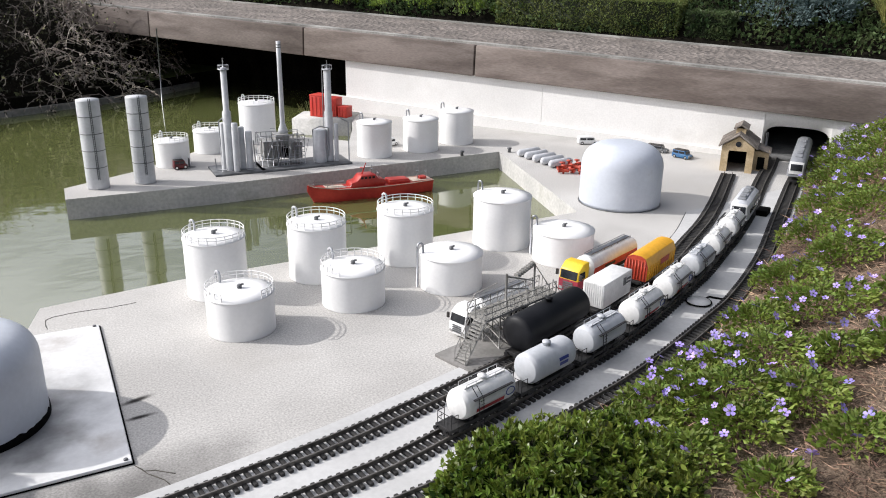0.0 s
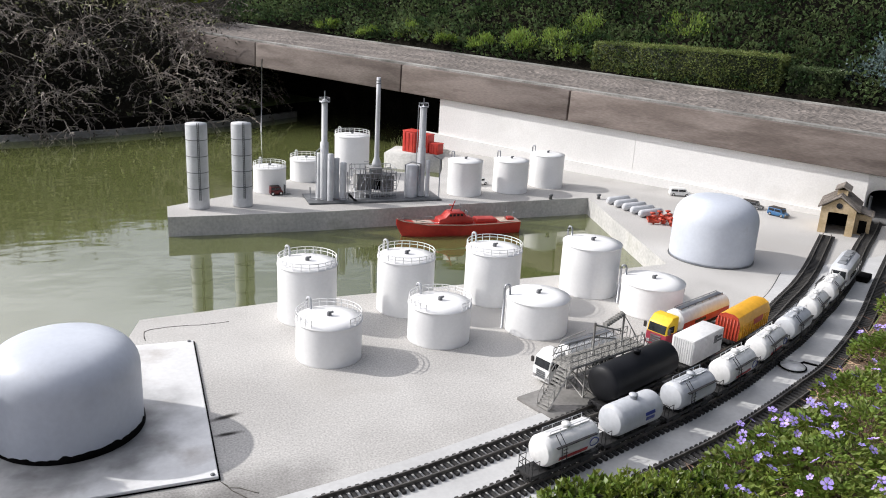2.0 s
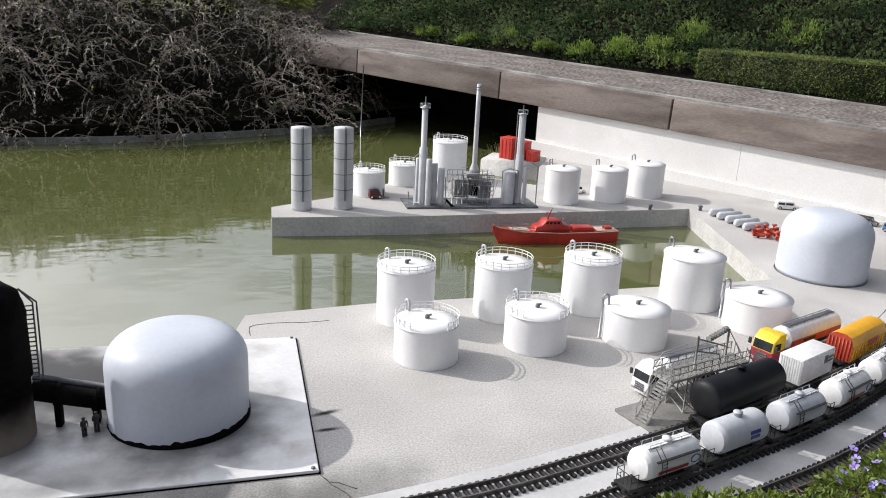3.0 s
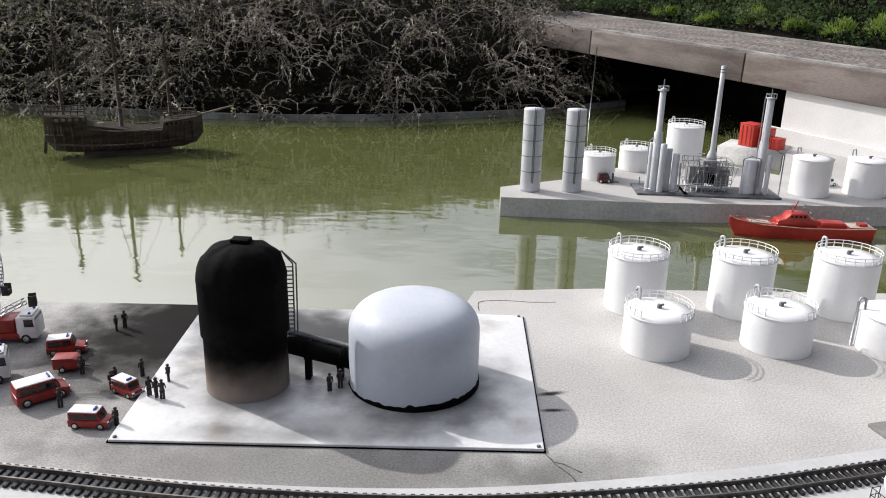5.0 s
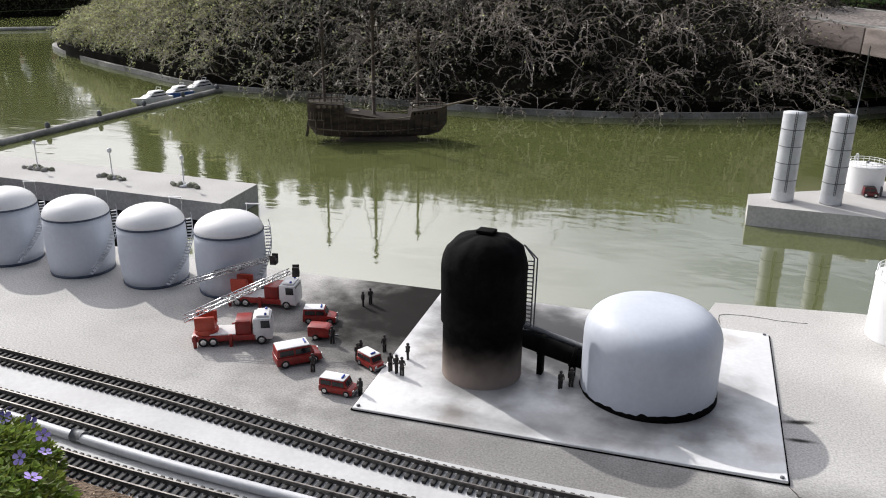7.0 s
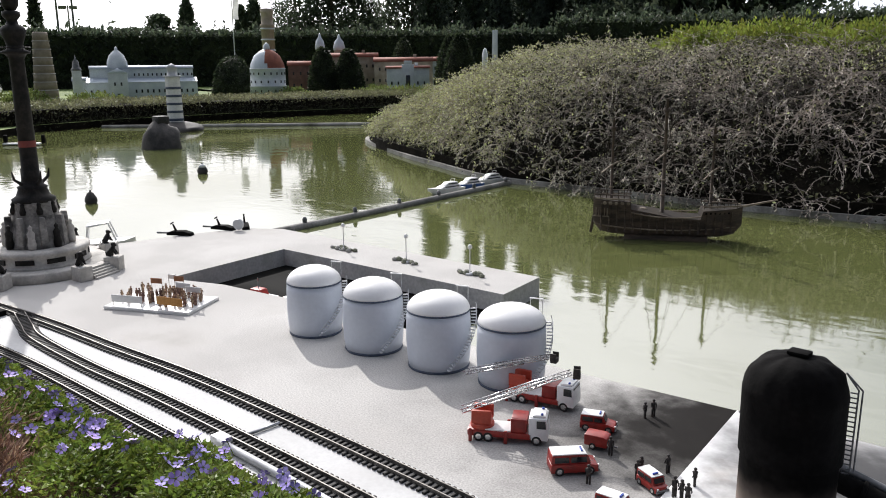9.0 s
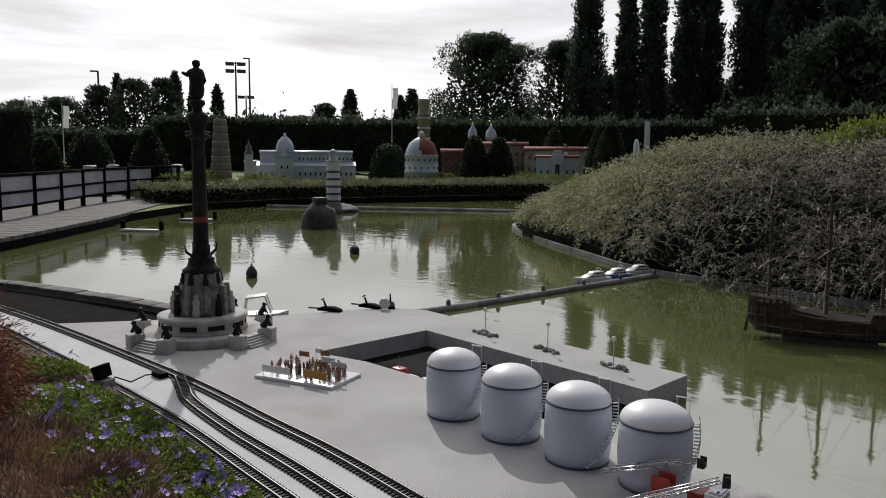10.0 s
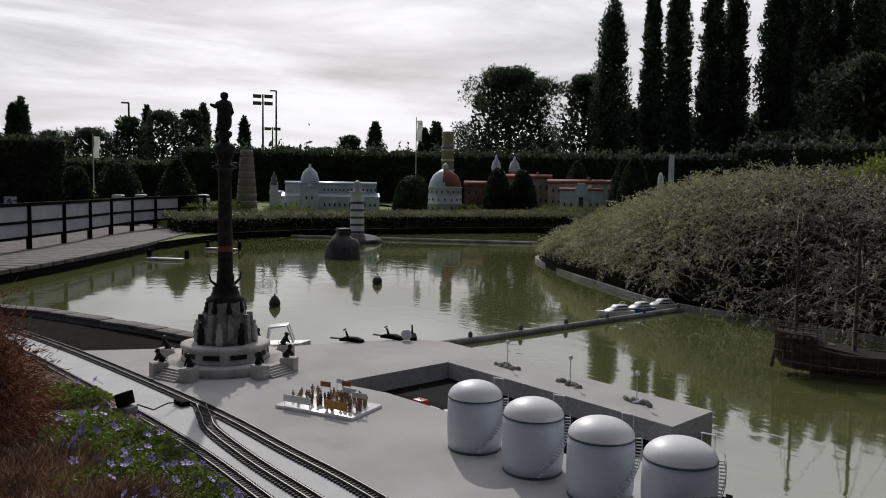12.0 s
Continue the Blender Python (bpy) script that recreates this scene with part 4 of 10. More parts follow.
def pane(t, pts, side_y, name="window"):
    """A flat window set just proud of a side or front."""
    bm = bmesh.new()
    n = len(pts)
    a = [bm.verts.new(p) for p in pts]
    f = bm.faces.new(a)
    f.normal_update()
    r = bmesh.ops.solidify(bm, geom=[f], thickness=0.0022)
    bmesh.ops.recalc_face_normals(bm, faces=bm.faces)
    part(name, bm, M_GLASSD, t)


def car(name, x, y, rz, L, W, H, body_mat, roof_mat, label, kind="car", beacon=False, group="", z=0.0, cab_len=0.45):
    """A small van, estate or jeep: body, cabin, windows, wheels, bumpers and lights."""
    t = thing(name, x, y, z, rz, label, kind, group)
    r = H * 0.22
    lo = r * 0.6
    belt = H * 0.58
    bm = bmesh.new()
    profile(bm, [(-L / 2, lo), (L / 2, lo), (L / 2 * 0.99, belt * 0.8), (L * 0.26, belt), (-L / 2, belt)], W, 0.004)
    part("body", bm, body_mat, t)
    bm = bmesh.new()
    front = L * (cab_len - 0.2)
    profile(bm, [(-L / 2 * 0.99, belt - 0.002), (front + H * 0.22, belt - 0.002), (front, H), (-L / 2 * 0.95, H)], W * 0.92, 0.004)
    cabin = part("cabin", bm, body_mat, t)
    bm = bmesh.new()
    box(bm, ((front - L * 0.475) / 2 + L * 0.004, 0, H + 0.0005), (front + L * 0.46, W * 0.86, H * 0.07), bevel=H * 0.025)
    part("roof", bm, roof_mat, cabin, "pale roof panel" if roof_mat is not body_mat else "")
    for s in (-1, 1):
        yy = s * (W * 0.46 + 0.001)
        for x0, x1 in ((-L * 0.42, -L * 0.12), (-L * 0.08, front)):
            pane(t, [(x0, yy, belt + H * 0.05), (x1, yy, belt + H * 0.05), (x1 - H * 0.02, yy, H * 0.9), (x0, yy, H * 0.9)], yy)
    pane(t, [(front + H * 0.2, -W * 0.36, belt + 0.004), (front + H * 0.2, W * 0.36, belt + 0.004), (front + 0.004, W * 0.34, H * 0.93), (front + 0.004, -W * 0.34, H * 0.93)], 0, "windscreen")
    wheels(t, (-L * 0.32, L * 0.32), W, r, W * 0.16)
    bm = bmesh.new()
    box(bm, (L / 2 + 0.001, 0, lo + 0.006), (0.006, W * 0.96, 0.009), bevel=0.002)
    part("bumper", bm, M_DKSTEEL, t)
    for s in (-1, 1):
        bm = bmesh.new()
        box(bm, (L / 2 + 0.0005, s * W * 0.36, belt * 0.72), (0.004, W * 0.16, 0.008), bevel=0.001)
        part("headlight", bm, M_CHROME, t)
    if beacon:
        bm = bmesh.new()
        box(bm, (front - 0.012, 0, H + 0.005), (0.006, W * 0.4, 0.006), bevel=0.002)
        part("beacon", bm, M_BLUEL, t, "blue roof beacon bar")
    return t


FIRE = "fire brigade vehicles"
car("fire_van", -1.640, 2.175, 47, 0.155, 0.070, 0.070, M_RED, M_VWHITE, "red fire brigade van with white roof", "van", True, FIRE)
car("fire_jeep", -1.41, 2.05, 4, 0.118, 0.054, 0.054, M_RED, M_VWHITE, "red and white fire brigade estate car", "car", True, FIRE)
car("fire_car", -1.395, 2.245, -25, 0.100, 0.050, 0.050, M_RED, M_VWHITE, "red fire brigade car with white roof beside the plate", "car", True, FIRE)
car("fire_pickup", -1.735, 2.490, 22, 0.125, 0.058, 0.060, M_RED, M_VWHITE, "small red fire brigade pickup with white cab", "pickup", True, FIRE, cab_len=0.35)
tr = thing("pump_trailer", -1.665, 2.370, 0, 15, "small red fire pump trailer", "trailer", FIRE)
bm = bmesh.new()
profile(bm, [(-0.04, 0.012), (0.04, 0.012), (0.04, 0.045), (0.025, 0.052), (-0.04, 0.052)], 0.055, 0.004)
part("body", bm, M_RED, tr)
bm = bmesh.new()
tube(bm, [(0.04, 0, 0.015), (0.07, 0, 0.012)], 0.003, 6)
part("drawbar", bm, M_DKSTEEL, tr)
wheels(tr, (-0.01,), 0.058, 0.012, 0.009)


def lattice(bm, p0, p1, w, h, n, r=0.002):
    """A lattice ladder section between two points: four chords, rungs and diagonals."""
    p0, p1 = Vector(p0), Vector(p1)
    d = (p1 - p0).normalized()
    u = d.cross(Vector((0, 0, 1))).normalized() * w / 2
    v = u.cross(d).normalized() * h
    for a in (u, -u):
        tube(bm, [p0 + a, p1 + a], r * 1.3, 4)
        tube(bm, [p0 + a + v, p1 + a + v], r, 4)
        for i in range(n):
            q0, q1 = p0.lerp(p1, i / n), p0.lerp(p1, (i + 1) / n)
            tube(bm, [q0 + a, q1 + a + v] if i % 2 else [q0 + a + v, q1 + a], r * 0.8, 4)
    for i in range(n * 2 + 1):
        q = p0.lerp(p1, i / (n * 2))
        tube(bm, [q + u, q - u], r * 0.9, 4)


def ladder_truck(x, y, rz, label, tip, root, L=0.28, W=0.088):
    t = thing("ladder_truck", x, y, 0, rz, label, "fire engine", FIRE)
    bm = bmesh.new()
    box(bm, (-L * 0.10, 0, 0.030), (L * 0.80, W, 0.022), bevel=0.003)
    part("chassis", bm, M_RED, t)
    bm = bmesh.new()
    profile(bm, [(L * 0.26, 0.018), (L * 0.5, 0.018), (L * 0.5, 0.06), (L * 0.485, 0.1), (L * 0.26, 0.1)], W, 0.005)
    cab = part("cab", bm, M_VWHITE, t, "white driver's cab")
    bm = bmesh.new()
    box(bm, (L * 0.385, 0, 0.104), (L * 0.16, W * 0.8, 0.008), bevel=0.002)
    part("roof_rack", bm, M_VWHITE, cab)
    pane(t, [(L * 0.497, -W * 0.42, 0.062), (L * 0.497, W * 0.42, 0.062), (L * 0.488, W * 0.42, 0.094), (L * 0.488, -W * 0.42, 0.094)], 0, "windscreen")
    for s in (-1, 1):
        yy = s * (W / 2 + 0.001)
        pane(t, [(L * 0.36, yy, 0.064), (L * 0.475, yy, 0.064), (L * 0.468, yy, 0.092), (L * 0.36, yy, 0.092)], yy)
        bm = bmesh.new()
        box(bm, (L * 0.42, s * W * 0.3, 0.110), (0.009, 0.010, 0.009), bevel=0.003)
        part("beacon", bm, M_BLUEL, t, "blue roof beacon")
    bm = bmesh.new()
    box(bm, (L * 0.14, 0, 0.066), (L * 0.2, W * 0.94, 0.05), bevel=0.004)
    part("locker", bm, M_RED, t)
    bm = bmesh.new()
    box(bm, (-L * 0.12, 0, 0.043), (L * 0.32, W * 0.9, 0.005), bevel=0.001)
    part("deck", bm, M_VWHITE, t, "white deck plate")
    for xx in (-L * 0.46, -L * 0.02):
        for s in (-1, 1):
            bm = bmesh.new()
            box(bm, (xx, s * (W / 2 + 0.004), 0.024), (0.012, 0.008, 0.048), bevel=0.002)
            part("outrigger", bm, M_RED, t)
    bm = bmesh.new()
    lathe(bm, [(0.042, 0.042), (0.042, 0.055), (0.036, 0.06), (0.036, 0.075), (0, 0.075)], 24, (-L * 0.33, 0, 0))
    box(bm, (-L * 0.33, 0.03, 0.085), (0.07, 0.014, 0.05), bevel=0.004)
    box(bm, (-L * 0.33, -0.03, 0.085), (0.07, 0.014, 0.05), bevel=0.004)
    part("turntable", bm, M_ORANGE, t)
    root = Vector(root)
    tipv = Vector(tip)
    bm = bmesh.new()
    lattice(bm, root, root.lerp(tipv, 0.72), 0.036, 0.014, 10)
    lattice(bm, root.lerp(tipv, 0.35) + Vector((0, 0, 0.006)), tipv, 0.026, 0.012, 10, 0.0018)
    part("ladder", bm, M_CHROME, t, "pale silver lattice turntable ladder")
    bm = bmesh.new()
    box(bm, tuple(tipv + Vector((0.018, 0, -0.004))), (0.026, 0.032, 0.020), bevel=0.003)
    for s in (-1, 1):
        box(bm, tuple(tipv + Vector((0.018, s * 0.015, 0.014))), (0.024, 0.003, 0.020))
    part("basket", bm, M_FIGDARK, t, "dark rescue basket")
    wheels(t, (-L * 0.36, -L * 0.24, L * 0.36), W, 0.018, 0.013)
    return t


ladder_truck(-1.935, 2.225, 30, "red fire engine with its turntable ladder raised", (0.21, 0.05, 0.235), (-0.165, 0, 0.088))
ladder_truck(-2.02, 2.55, 14, "red fire engine with a raised ladder beside the white tank", (0.035, -0.02, 0.195), (-0.32, -0.02, 0.07))


def figure_mesh(mat, h=0.068):
    bm = bmesh.new()
    for s in (-1, 1):
        lathe(bm, [(0.0045, 0), (0.005, 0.004), (0.0048, 0.018), (0.006, h * 0.46)], 6, (0, s * 0.0055, 0))
        tube(bm, [(0, s * 0.0105, h * 0.80), (0.003, s * 0.0135, h * 0.62), (0.009, s * 0.010, h * 0.52)], 0.0028, 5)
    lathe(bm, [(0.006, h * 0.44), (0.0098, h * 0.5), (0.0085, h * 0.62), (0.0115, h * 0.78), (0.004, h * 0.845), (0.0035, h * 0.86), (0.0068, h * 0.90), (0.0074, h * 0.94), (0.005, h * 0.985), (0, h)], 8)
    return finish(bm, "figurine", mat, 1.2)


FIG_DARK, FIG_PALE = figure_mesh(M_FIGDARK), figure_mesh(M_FIGPALE)


def figurine(x, y, z=0.0, me=None, rz=None, label="small dark firefighter figurine standing on the quay", group="firefighter figurines"):
    ob = tagged(new("figurine", me or FIG_DARK), label, "figurine", group)
    ob.matrix_basis = pose(x, y, z, 0, 0, random.uniform(0, 360) if rz is None else rz) @ Matrix.Diagonal((0.78, 0.78, random.uniform(0.9, 1.02), 1))
    return ob


for x, y, z in ((-1.653, 2.683, 0), (-1.636, 2.715, 0), (-1.60, 2.345, 0), (-1.555, 2.135, 0), (-1.455, 2.262, 0), (-1.462, 2.30, 0), (-1.40, 2.36, 0), (-1.31, 2.22, 0.012), (-1.285, 2.215, 0.012), (-1.262, 2.208, 0.012), (-1.292, 2.32, 0.012), (-1.335, 2.055, 0), (-1.09, 2.275, 0.012), (-1.075, 2.255, 0.012), (-0.762, 2.33, 0.012), (-0.733, 2.355, 0.012)):
    figurine(x, y, z)


# ---- row of four white tanks beside the pool ----
M_RIM = surf("dark_blue_rim", (0.04, 0.06, 0.10), (0.07, 0.09, 0.13), 0.5, 20, 80, 0.1, 0.0)


def round_tank(x, y, r, label):
    t = thing("round_tank", x, y, 0, 0, label, "storage tank", "row of four white tanks")
    bm = bmesh.new()
    lathe(bm, [(r * 0.93, 0.004), (r * 0.975, 0.05), (r, 0.13), (r * 0.985, 0.22), (r * 0.965, 0.252)], 48)
    part("shell", bm, M_DOME, t)
    bm = bmesh.new()
    lathe(bm, [(r * 0.945, 0), (r * 0.955, 0.002), (r * 0.955, 0.010), (r * 0.93, 0.012)], 48)
    part("base_ring", bm, M_RIM, t, "dark base ring")
    bm = bmesh.new()
    lathe(bm, [(r * 0.965, 0.250), (r * 0.985, 0.252), (r * 0.985, 0.257), (r * 0.96, 0.259)], 48)
    part("rim", bm, M_RIM, t, "dark blue rim")
    bm = bmesh.new()
    lathe(bm, [(r * 0.97, 0.256)] + [(r * 0.97 * math.cos(a), 0.256 + 0.076 * math.sin(a)) for a in np.linspace(0.12, math.pi / 2 - 0.08, 9)] + [(0, 0.332)], 48)
    part("roof", bm, M_WHITE, t)
    bm = bmesh.new()
    n = 22
    for i in range(n):
        a = radians(52 - i * 4.0)
        z = 0.245 - i * 0.0105
        c, s = math.cos(a), math.sin(a)
        box(bm, ((r + 0.012) * c, (r + 0.012) * s, z), (0.022, 0.010, 0.003), rz=math.degrees(a))
    for rr, dz in ((r + 0.024, 0.0), (r + 0.024, 0.028)):
        tube(bm, [(rr * math.cos(radians(52 - i * 4.0)), rr * math.sin(radians(52 - i * 4.0)), 0.245 - i * 0.0105 + dz) for i in range(n)], 0.0016, 4)
    part("stairs", bm, M_GREYPAINT, t, "thin grey spiral stair")
    bm = bmesh.new()
    a = radians(75)
    box(bm, (r * 0.9 * math.cos(a), r * 0.9 * math.sin(a), 0.334), (0.058, 0.006, 0.004), rz=20)
    for d in (-0.024, 0.024):
        tube(bm, [(r * 0.9 * math.cos(a) + d, r * 0.9 * math.sin(a) + d * 0.36, 0.27), (r * 0.9 * math.cos(a) + d, r * 0.9 * math.sin(a) + d * 0.36, 0.334)], 0.0018, 4)
    part("handrail", bm, M_VWHITE, t, "white handrail at the roof edge")
    return t


for x, y, r in ((-3.365, 2.535, 0.136), (-2.975, 2.56, 0.140), (-2.60, 2.595, 0.141), (-2.243, 2.645, 0.143)):
    round_tank(x, y, r, "white tank with a domed roof and dark blue rim")

# ---- jetty: silos, process plant, boats ----
def silo(x, y, r, h):
    t = thing("silo", x, y, 0, 0, "tall pale grey banded silo on the jetty", "silo", "jetty silos")
    bm = bmesh.new()
    lathe(bm, [(r * 0.97, 0), (r, 0.012), (r, h - 0.006), (r * 0.98, h), (0, h + 0.006)], 40)
    part("shell", bm, M_GREYPAINT, t)
    for k in range(1, 5):
        bm = bmesh.new()
        z = h * (0.06 + 0.19 * k)
        lathe(bm, [(r, z - 0.0022), (r + 0.0022, z - 0.0015), (r + 0.0022, z + 0.0015), (r, z + 0.0022)], 40, cap=False)
        part("band", bm, M_DKSTEEL, t, "dark seam band")
    bm = bmesh.new()
    a = radians(-82)
    for d in (-0.07, 0.07):
        tube(bm, [((r + 0.005) * math.cos(a + d), (r + 0.005) * math.sin(a + d), 0.06), ((r + 0.005) * math.cos(a + d), (r + 0.005) * math.sin(a + d), h + 0.012)], 0.0018, 4)
    for i in range(34):
        z = 0.07 + i * (h - 0.06) / 34
        tube(bm, [((r + 0.005) * math.cos(a - 0.07), (r + 0.005) * math.sin(a - 0.07), z), ((r + 0.005) * math.cos(a + 0.07), (r + 0.005) * math.sin(a + 0.07), z)], 0.0014, 4)
    part("ladder", bm, M_DKSTEEL, t, "dark vertical ladder")
    return t


silo(-0.123, 5.055, 0.063, 0.515)
silo(0.138, 5.085, 0.061, 0.515)

for x, y, sx, sy in ((0.70, 5.20, 0.32, 0.26), (1.13, 5.21, 0.60, 0.25)):
    bm = bmesh.new()
    box(bm, (x, y, 0.006), (sx, sy, 0.012), rz=3, bevel=0.002)
    solid("plinth_slab", bm, M_DKSTEEL, "dark grey slab under the process plant", "slab", "process plant slabs")


def column(x, y, steps, name="process_column", label="", platform=None, ladder=False):
    t = thing(name, x, y, 0.012, 0, label, "process column", "process plant columns")
    bm = bmesh.new()
    prof = []
    z = 0
    for r, h in steps:
        prof += [(r, z + 0.001), (r, z + h - 0.004)]
        z += h
    prof += [(steps[-1][0] * 0.8, z), (0, z + 0.003)]
    lathe(bm, [(prof[0][0], 0)] + prof, 24)
    part("shell", bm, M_GREYPAINT, t)
    if platform:
        zz, rr = platform
        bm = bmesh.new()
        lathe(bm, [(0.004, zz), (rr, zz), (rr, zz + 0.004), (0.004, zz + 0.004)], 16)
        for i in range(8):
            a = 2 * math.pi * i / 8
            tube(bm, [(rr * math.cos(a), rr * math.sin(a), zz), (rr * math.cos(a), rr * math.sin(a), zz + 0.028)], 0.0015, 4)
        tube(bm, [(rr * math.cos(2 * math.pi * i / 16), rr * math.sin(2 * math.pi * i / 16), zz + 0.028) for i in range(16)], 0.0015, 4, closed=True)
        part("platform", bm, M_STEEL, t, "railed top platform")
        bm = bmesh.new()
        tube(bm, [(0, 0, z), (0, 0, z + 0.055)], 0.003, 6)
        part("mast", bm, M_STEEL, t)
    if ladder:
        r0 = steps[0][0]
        bm = bmesh.new()
        for d in (-0.005, 0.005):
            tube(bm, [(-r0 - 0.008, d, 0.02), (-r0 - 0.008, d, z)], 0.0014, 4)
        for i in range(int(z / 0.018)):
            tube(bm, [(-r0 - 0.008, -0.006, 0.03 + i * 0.018), (-r0 - 0.008, 0.006, 0.03 + i * 0.018)], 0.0014, 4)
        part("ladder", bm, M_STEEL, t)
    return t


column(0.655, 5.165, [(0.027, 0.375), (0.019, 0.265)], label="tall stepped grey steel column with top platform", platform=(0.625, 0.032))
column(0.690, 5.125, [(0.020, 0.305)], label="slim grey steel process column")
column(0.625, 5.18, [(0.016, 0.30)], label="slim grey steel process column")
column(0.735, 5.17, [(0.019, 0.27)], label="short grey process column with ladder", ladder=True)
column(0.775, 5.14, [(0.021, 0.245)], label="short grey process column")
column(1.245, 5.20, [(0.042, 0.215)], label="wide grey process vessel")
column(1.312, 5.21, [(0.027, 0.33), (0.023, 0.27)], label="tall grey steel column with side ladder", platform=(0.595, 0.032), ladder=True)
column(1.352, 5.18, [(0.014, 0.25)], label="slim grey process column")
pg = thing("piping", label="grey pipe runs between the process columns", category="piping")
for pts in ([(0.60, 5.14, 0.012), (0.60, 5.14, 0.33), (0.625, 5.16, 0.345)], [(1.19, 5.16, 0.012), (1.19, 5.16, 0.235), (1.245, 5.18, 0.25), (1.30, 5.18, 0.235), (1.30, 5.18, 0.05)], [(0.70, 5.09, 0.03), (0.80, 5.09, 0.03), (0.80, 5.12, 0.2)], [(1.43, 5.16, 0.012), (1.43, 5.16, 0.27), (1.39, 5.18, 0.29)], [(0.63, 5.09, 0.035), (0.56, 5.10, 0.035), (0.56, 5.13, 0.10)]):
    bm = bmesh.new()
    tube(bm, pts, 0.0042, 7)
    part("pipe", bm, M_STEEL, pg)

fb = thing("furnace", 0.992, 5.245, 0.012, 2, "grey furnace building wrapped in pipework with a tall stack", "furnace")
bm = bmesh.new()
box(bm, (-0.07, 0, 0.10), (0.10, 0.12, 0.12), bevel=0.003)
box(bm, (0.085, 0, 0.09), (0.09, 0.12, 0.11), bevel=0.003)
box(bm, (0.01, 0.015, 0.12), (0.09, 0.10, 0.145), bevel=0.003)
part("casing", bm, surf("furnace_grey", (0.20, 0.20, 0.195), (0.28, 0.28, 0.27), 0.6, 10, 60, 0.12, 0.1, 0.001), fb)
bm = bmesh.new()
box(bm, (0.02, -0.047, 0.08), (0.035, 0.03, 0.07))
part("doorway", bm, M_BLACK, fb, "dark open doorway")
rng = random.Random(4)
bm = bmesh.new()
for i in range(60):
    x, y, z = rng.uniform(-0.135, 0.135), rng.choice((-0.085, -0.075, 0.08)), rng.uniform(0.01, 0.22)
    if rng.random() < 0.5:
        tube(bm, [(x, y, z), (min(0.14, x + rng.uniform(0.03, 0.1)), y, z)], 0.002, 4)
    else:
        tube(bm, [(x, y, max(0.0, z - 0.1)), (x, y, z)], 0.002, 4)
for z in (0.0, 0.055, 0.165, 0.195):
    tube(bm, [(-0.14, -0.085, z), (0.14, -0.085, z), (0.14, 0.085, z), (-0.14, 0.085, z)], 0.0022, 4, closed=True)
for x in np.linspace(-0.14, 0.14, 9):
    for y in (-0.085, 0.085):
        tube(bm, [(x, y, 0), (x, y, 0.195)], 0.0022, 4)
        tube(bm, [(x, y, 0.055), (x + 0.03, y, 0.165)], 0.0016, 4)
part_pieces("pipe", bm, M_STEEL, fb)
bm = bmesh.new()
lathe(bm, [(0.034, 0.19), (0.030, 0.215), (0.016, 0.255), (0.0165, 0.33), (0.0155, 0.34), (0.0145, 0.60), (0.014, 0.775), (0.0105, 0.775), (0.010, 0.76), (0, 0.755)], 24, (0.03, 0.03, 0))
stack = part("stack", bm, M_GREYPAINT, fb, "tall slim pale grey stack")
for z in (0.735, 0.75):
    bm = bmesh.new()
    lathe(bm, [(0.0142, z), (0.0155, z + 0.001), (0.0155, z + 0.005), (0.0142, z + 0.006)], 20, (0.03, 0.03, 0), cap=False)
    part("hoop", bm, M_DKSTEEL, stack)

fk = car("forklift", 0.365, 5.345, 10, 0.085, 0.045, 0.06, surf("dark_maroon_paint", (0.10, 0.012, 0.015), (0.16, 0.02, 0.02), 0.4, 20, 80, 0.1, 0.0), M_FIGDARK, "small dark red forklift beside the jetty tank", "forklift")
bm = bmesh.new()
box(bm, (0.058, 0, 0.035), (0.004, 0.034, 0.06))
for s in (-0.012, 0.012):
    box(bm, (0.078, s, 0.005), (0.04, 0.006, 0.003))
part("mast", bm, M_DKSTEEL, fk)


def hull_mesh(st, mat, deck_mat=None, seg=7):
    """A hull lofted through stations of (x, half width, keel z, deck z, flare)."""
    bm = bmesh.new()
    rings = []
    for x, hw, kz, dz, fl in st:
        ring = []
        for i in range(2 * seg + 1):
            a = -1 + i / seg
            y = hw * math.copysign(abs(a) ** fl, a)
            z = kz + (dz - kz) * abs(a) ** 2.2
            ring.append(bm.verts.new((x, y, z)))
        rings.append(ring)
    for a, b in zip(rings, rings[1:]):
        for i in range(2 * seg):
            bm.faces.new((a[i], b[i], b[i + 1], a[i + 1]))
        f = bm.faces.new((a[0], a[-1], b[-1], b[0]))
        f.material_index = 1 if deck_mat else 0
    bm.faces.new(rings[0])
    bm.faces.new(list(reversed(rings[-1])))
    bmesh.ops.recalc_face_normals(bm, faces=bm.faces)
    return finish(bm, "hull", [mat, deck_mat] if deck_mat else mat)


